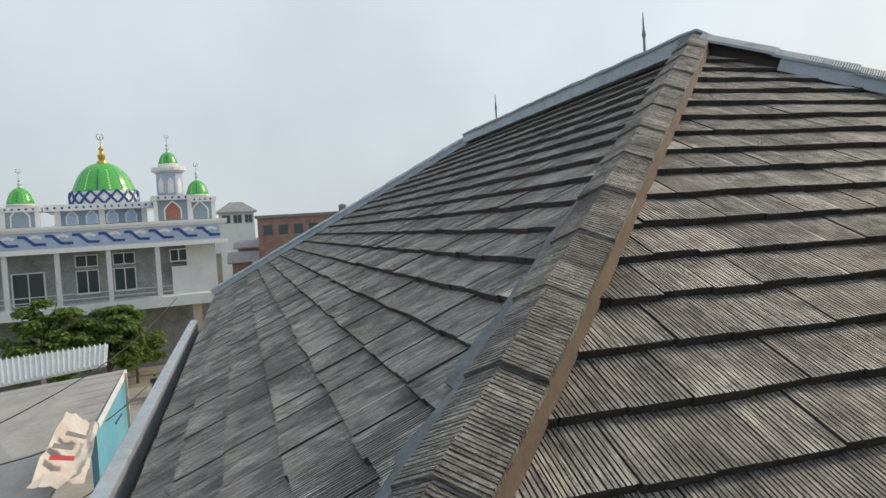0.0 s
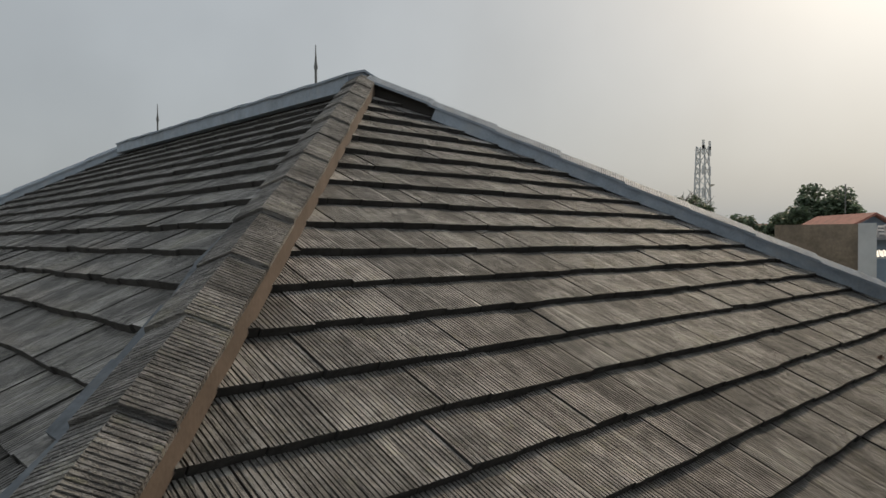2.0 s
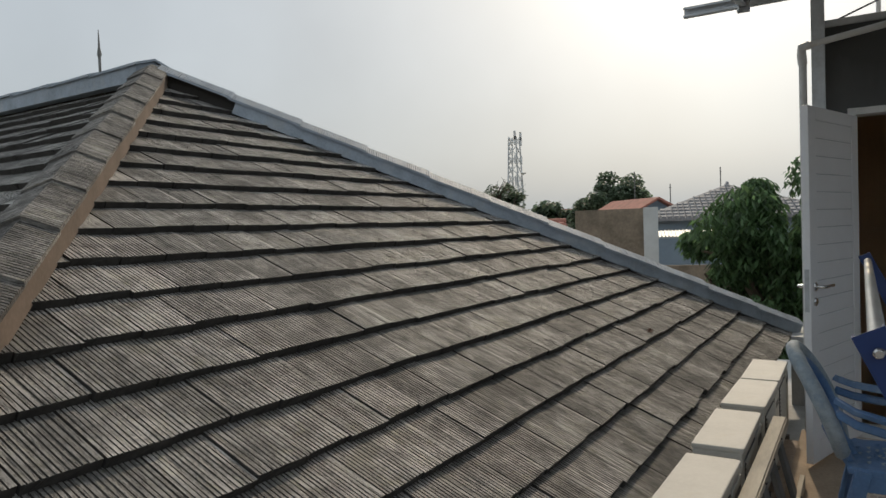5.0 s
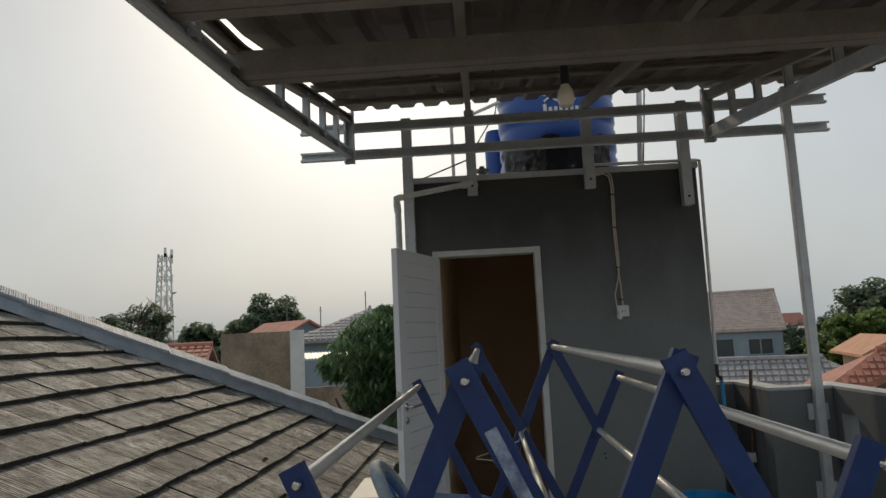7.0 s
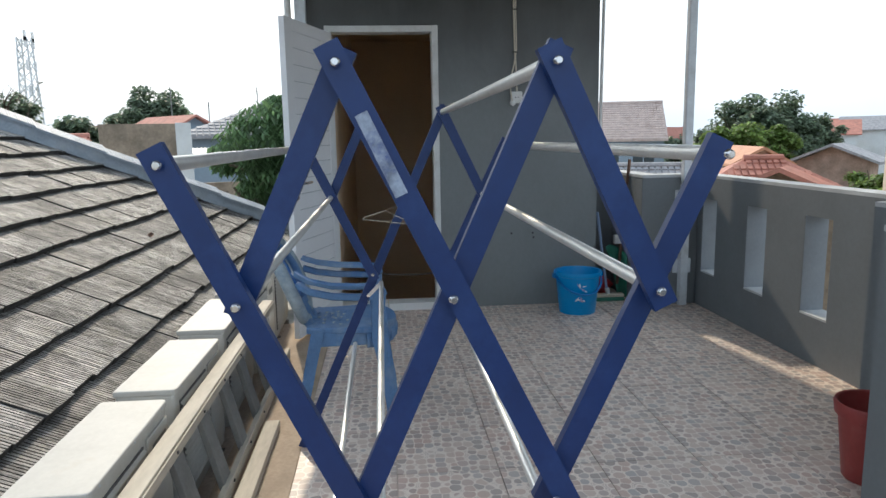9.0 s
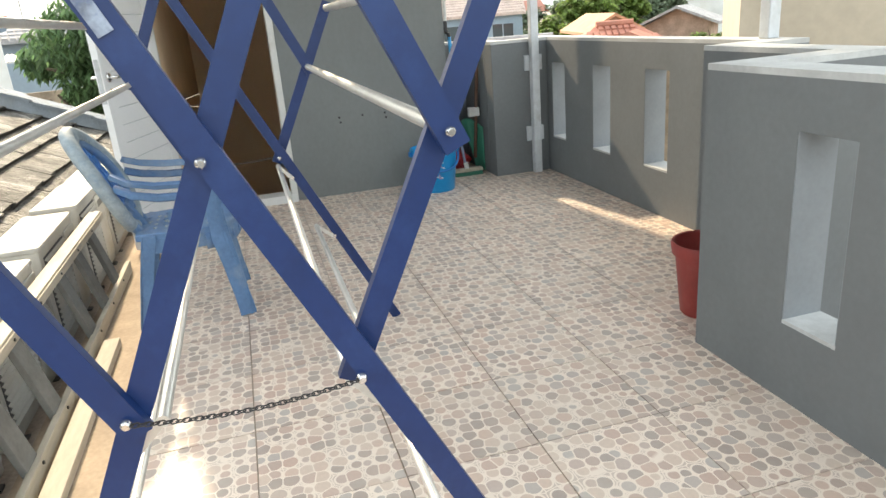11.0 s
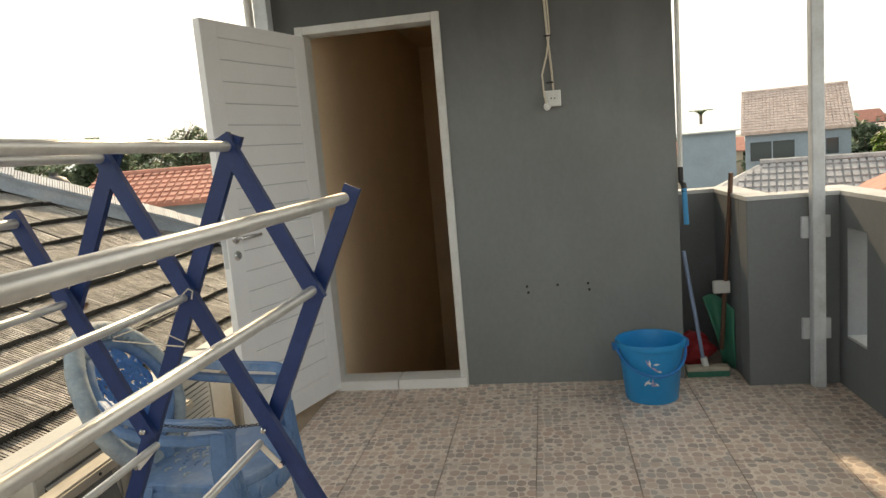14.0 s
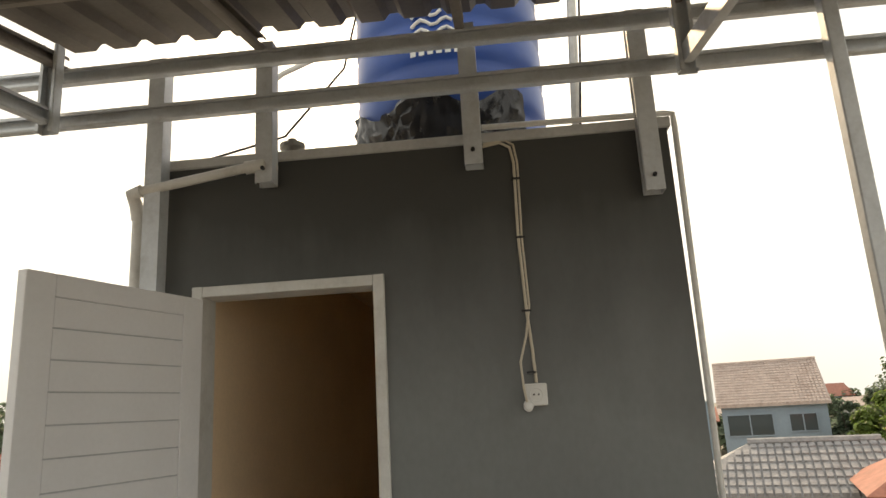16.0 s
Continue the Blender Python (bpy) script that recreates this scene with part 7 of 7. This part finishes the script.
for k in range(14):
    a = k * 2.4
    for j in range(6):
        r0, r1 = 0.17 * j, 0.17 * (j + 1)
        z0, z1 = 9.3 + 0.5 * math.sin(r0 * 1.6) - 0.18 * r0 * r0, 9.3 + 0.5 * math.sin(r1 * 1.6) - 0.18 * r1 * r1
        d, s = Vector((math.cos(a), math.sin(a), 0)), Vector((-math.sin(a), math.cos(a), 0)) * 0.16
        fr_m.quad(d * r0 - s + Vector((0.1, 0, z0 - 0.06)), d * r1 - s + Vector((0.1, 0, z1 - 0.06)), d * r1 + Vector((0.1, 0, z1)), d * r0 + Vector((0.1, 0, z0)))
        fr_m.quad(d * r0 + Vector((0.1, 0, z0)), d * r1 + Vector((0.1, 0, z1)), d * r1 + s + Vector((0.1, 0, z1 - 0.06)), d * r0 + s + Vector((0.1, 0, z0 - 0.06)))
part("fronds", fr_m, M_LEAF2, palm)
gable_house("asbestos_house", "low house with an old grey sheet hip roof", facing(-111.8, 21, 0, 4), 6.4, 3.4, GZ, -0.75, 0.30, M_WALLBEIGE, M_GREYTILE, hip=True, ribs=0.19)
gable_house("clay_house", "low house with a red clay tile roof", facing(-120.8, 19, 0, 12), 4.0, 3.0, GZ, -0.45, 0.58, M_BRICK, M_CLAY, hip=True, ribs=0.17)
gable_house("clay_gable_house", "brick house end with a red bordered gable", facing(-121.2, 16, 0, -8), 2.6, 0.5, GZ, -0.16, 0.58, M_ROUGH, M_CLAY, along=False, ribs=0)
gable_house("orange_roof_house", "house with an orange tile gable", facing(-119.8, 27, 0, 15), 1.5, 4, GZ, 0.2, 0.8, M_BRICK, M_ORANGE, along=False, ribs=0)
gable_house("brick_gable_house", "bare brick gable house under weathered tiles", facing(-124.5, 29, 0, -12), 2.4, 1.6, GZ, 0.2, 0.85, M_BRICK, M_GREYTILE, along=False, ribs=0)
for k in range(3):
    gable_house("distant_house", "small hazy tiled house among trees", facing(-121.5 - 2.6 * k, 70 + 6 * k), 5, 5, GZ, 0.6 + 0.4 * k, 2.0 + 0.4 * k, M_WALLW, (M_CLAYPALE, M_CLAY, M_GREYTILE)[k], ribs=0)
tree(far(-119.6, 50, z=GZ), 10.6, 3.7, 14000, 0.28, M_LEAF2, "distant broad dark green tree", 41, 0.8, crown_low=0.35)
tree(far(-117.4, 40, z=GZ), 8.6, 2.3, 11000, 0.24, M_LEAF3, "bright green leafy tree", 42, 0.8, crown_low=0.3)
tree(far(-120.6, 42, z=GZ), 8.4, 2.0, 11000, 0.24, M_LEAF3, "green leafy garden tree in the distance", 43, 0.8, crown_low=0.3)
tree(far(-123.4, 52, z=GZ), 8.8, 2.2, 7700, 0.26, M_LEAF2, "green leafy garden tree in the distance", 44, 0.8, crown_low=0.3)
tree(far(-127.6, 27, z=GZ), 6.9, 1.5, 7700, 0.20, M_LEAF3, "bright green leafy tree beside the brick house", 45, 0.8, crown_low=0.3)
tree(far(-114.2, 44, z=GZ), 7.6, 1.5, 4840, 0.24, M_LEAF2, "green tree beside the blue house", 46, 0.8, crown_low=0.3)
tree(far(-107.6, 13.0, z=GZ), 6.6, 1.0, 3600, 0.14, M_LEAFY, "yellow and green leafy shrub top", 47, 0.8, crown_low=0.6)
bt2 = thing("blue_water_tank", "small blue plastic water tank on a roof", "water tank", far(-126.0, 21, z=-0.66))
part("shell", Mesh().lathe([(0.34, 0), (0.36, 0.1), (0.34, 0.2), (0.36, 0.32), (0.28, 0.42), (0.12, 0.46)], (0, 0, 0), 20), M_TANK, bt2, smooth=True)
part("stand", Mesh().box(-0.4, -0.4, -5.75, 0.4, 0.4, 0.0), M_WALLBEIGE, bt2)
bg = thing("beige_building", "tall plain beige rendered neighbour building with a small vent", "house")
m = facing(-133.6, 12.5, 0, 8)
part("wall", Mesh().box(-1.05, 0, GZ, 6.0, 7, 6.0, m), M_WALLBEIGE, bg)
part("vent_hood", Mesh().hexa([m @ Vector(q) for q in ((-0.74, -0.16, 0.90), (-0.56, -0.16, 0.90), (-0.56, 0, 0.88), (-0.74, 0, 0.88), (-0.68, -0.03, 1.20), (-0.62, -0.03, 1.20), (-0.62, 0.0, 1.20), (-0.68, 0.0, 1.20))]), M_WALLW, bg, "small white vent hood")
# wooded and built-up skyline far off
rr = random.Random(77)
for yaw0, yaw1, n_, hi in ((-130, -96, 30, 8.5), (-86, -44, 34, 9.0), (-12, 22, 16, 7.8)):
    for k in range(n_):
        yaw = yaw0 + (yaw1 - yaw0) * (k + rr.random()) / n_
        d = rr.uniform(95, 170)
        h_ = rr.uniform(hi * 0.8, hi * 1.15)
        h_ *= 0.72 if -108 < yaw < -100 else 1.0
        p = far(yaw, d, z=GZ)
        if k % 3 == 0:
            gable_house("distant_house", "small hazy tiled house on the skyline", facing(yaw, d, 0, rr.uniform(-30, 30)), rr.uniform(7, 12), 7, GZ, GZ + h_ * 0.72, GZ + h_ * 0.98, rr.choice((M_WALLW, M_WALLBEIGE, M_WALLBLUE)), rr.choice((M_CLAY, M_CLAYPALE, M_GREYTILE)), ribs=0)
        else:
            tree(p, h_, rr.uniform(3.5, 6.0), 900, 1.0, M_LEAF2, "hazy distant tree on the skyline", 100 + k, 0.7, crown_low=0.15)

# ---- floor tiles ----
TS = 0.40
tile_mesh = Mesh().prism([(0.002, 0.002), (TS - 0.002, 0.002), (TS - 0.002, TS - 0.002), (0.002, TS - 0.002)], -0.006, 0.0).data("floor_tile", M_FLOOR)
floor_ob = bpy.data.objects["floor"]
r2 = random.Random(21)
for i in range(-6, 12):
    for j in range(-3, 6):
        x, y = 0.81 + TS * i, -1.955 + TS * j
        if y + TS < -2.75 or (x + TS < 2.2 and y + TS < -1.9) or x > 5.75 or (x > 5.2 and y > -2.0) or y > 0.0:
            if not (x > 5.1 and x < 5.41 and y > -2.0 and y < 0.0):
                continue
        quarter = r2.choice((0, 1, 2, 3))
        ob = new("floor_tile", tile_mesh)
        ob.parent = floor_ob
        ob.matrix_local = Matrix.Translation((x + TS / 2, y + TS / 2, r2.uniform(-0.0008, 0.0008))) @ Matrix.Rotation(math.pi * (quarter // 2), 4, "Z") @ Matrix.Translation((-TS / 2, -TS / 2, 0))
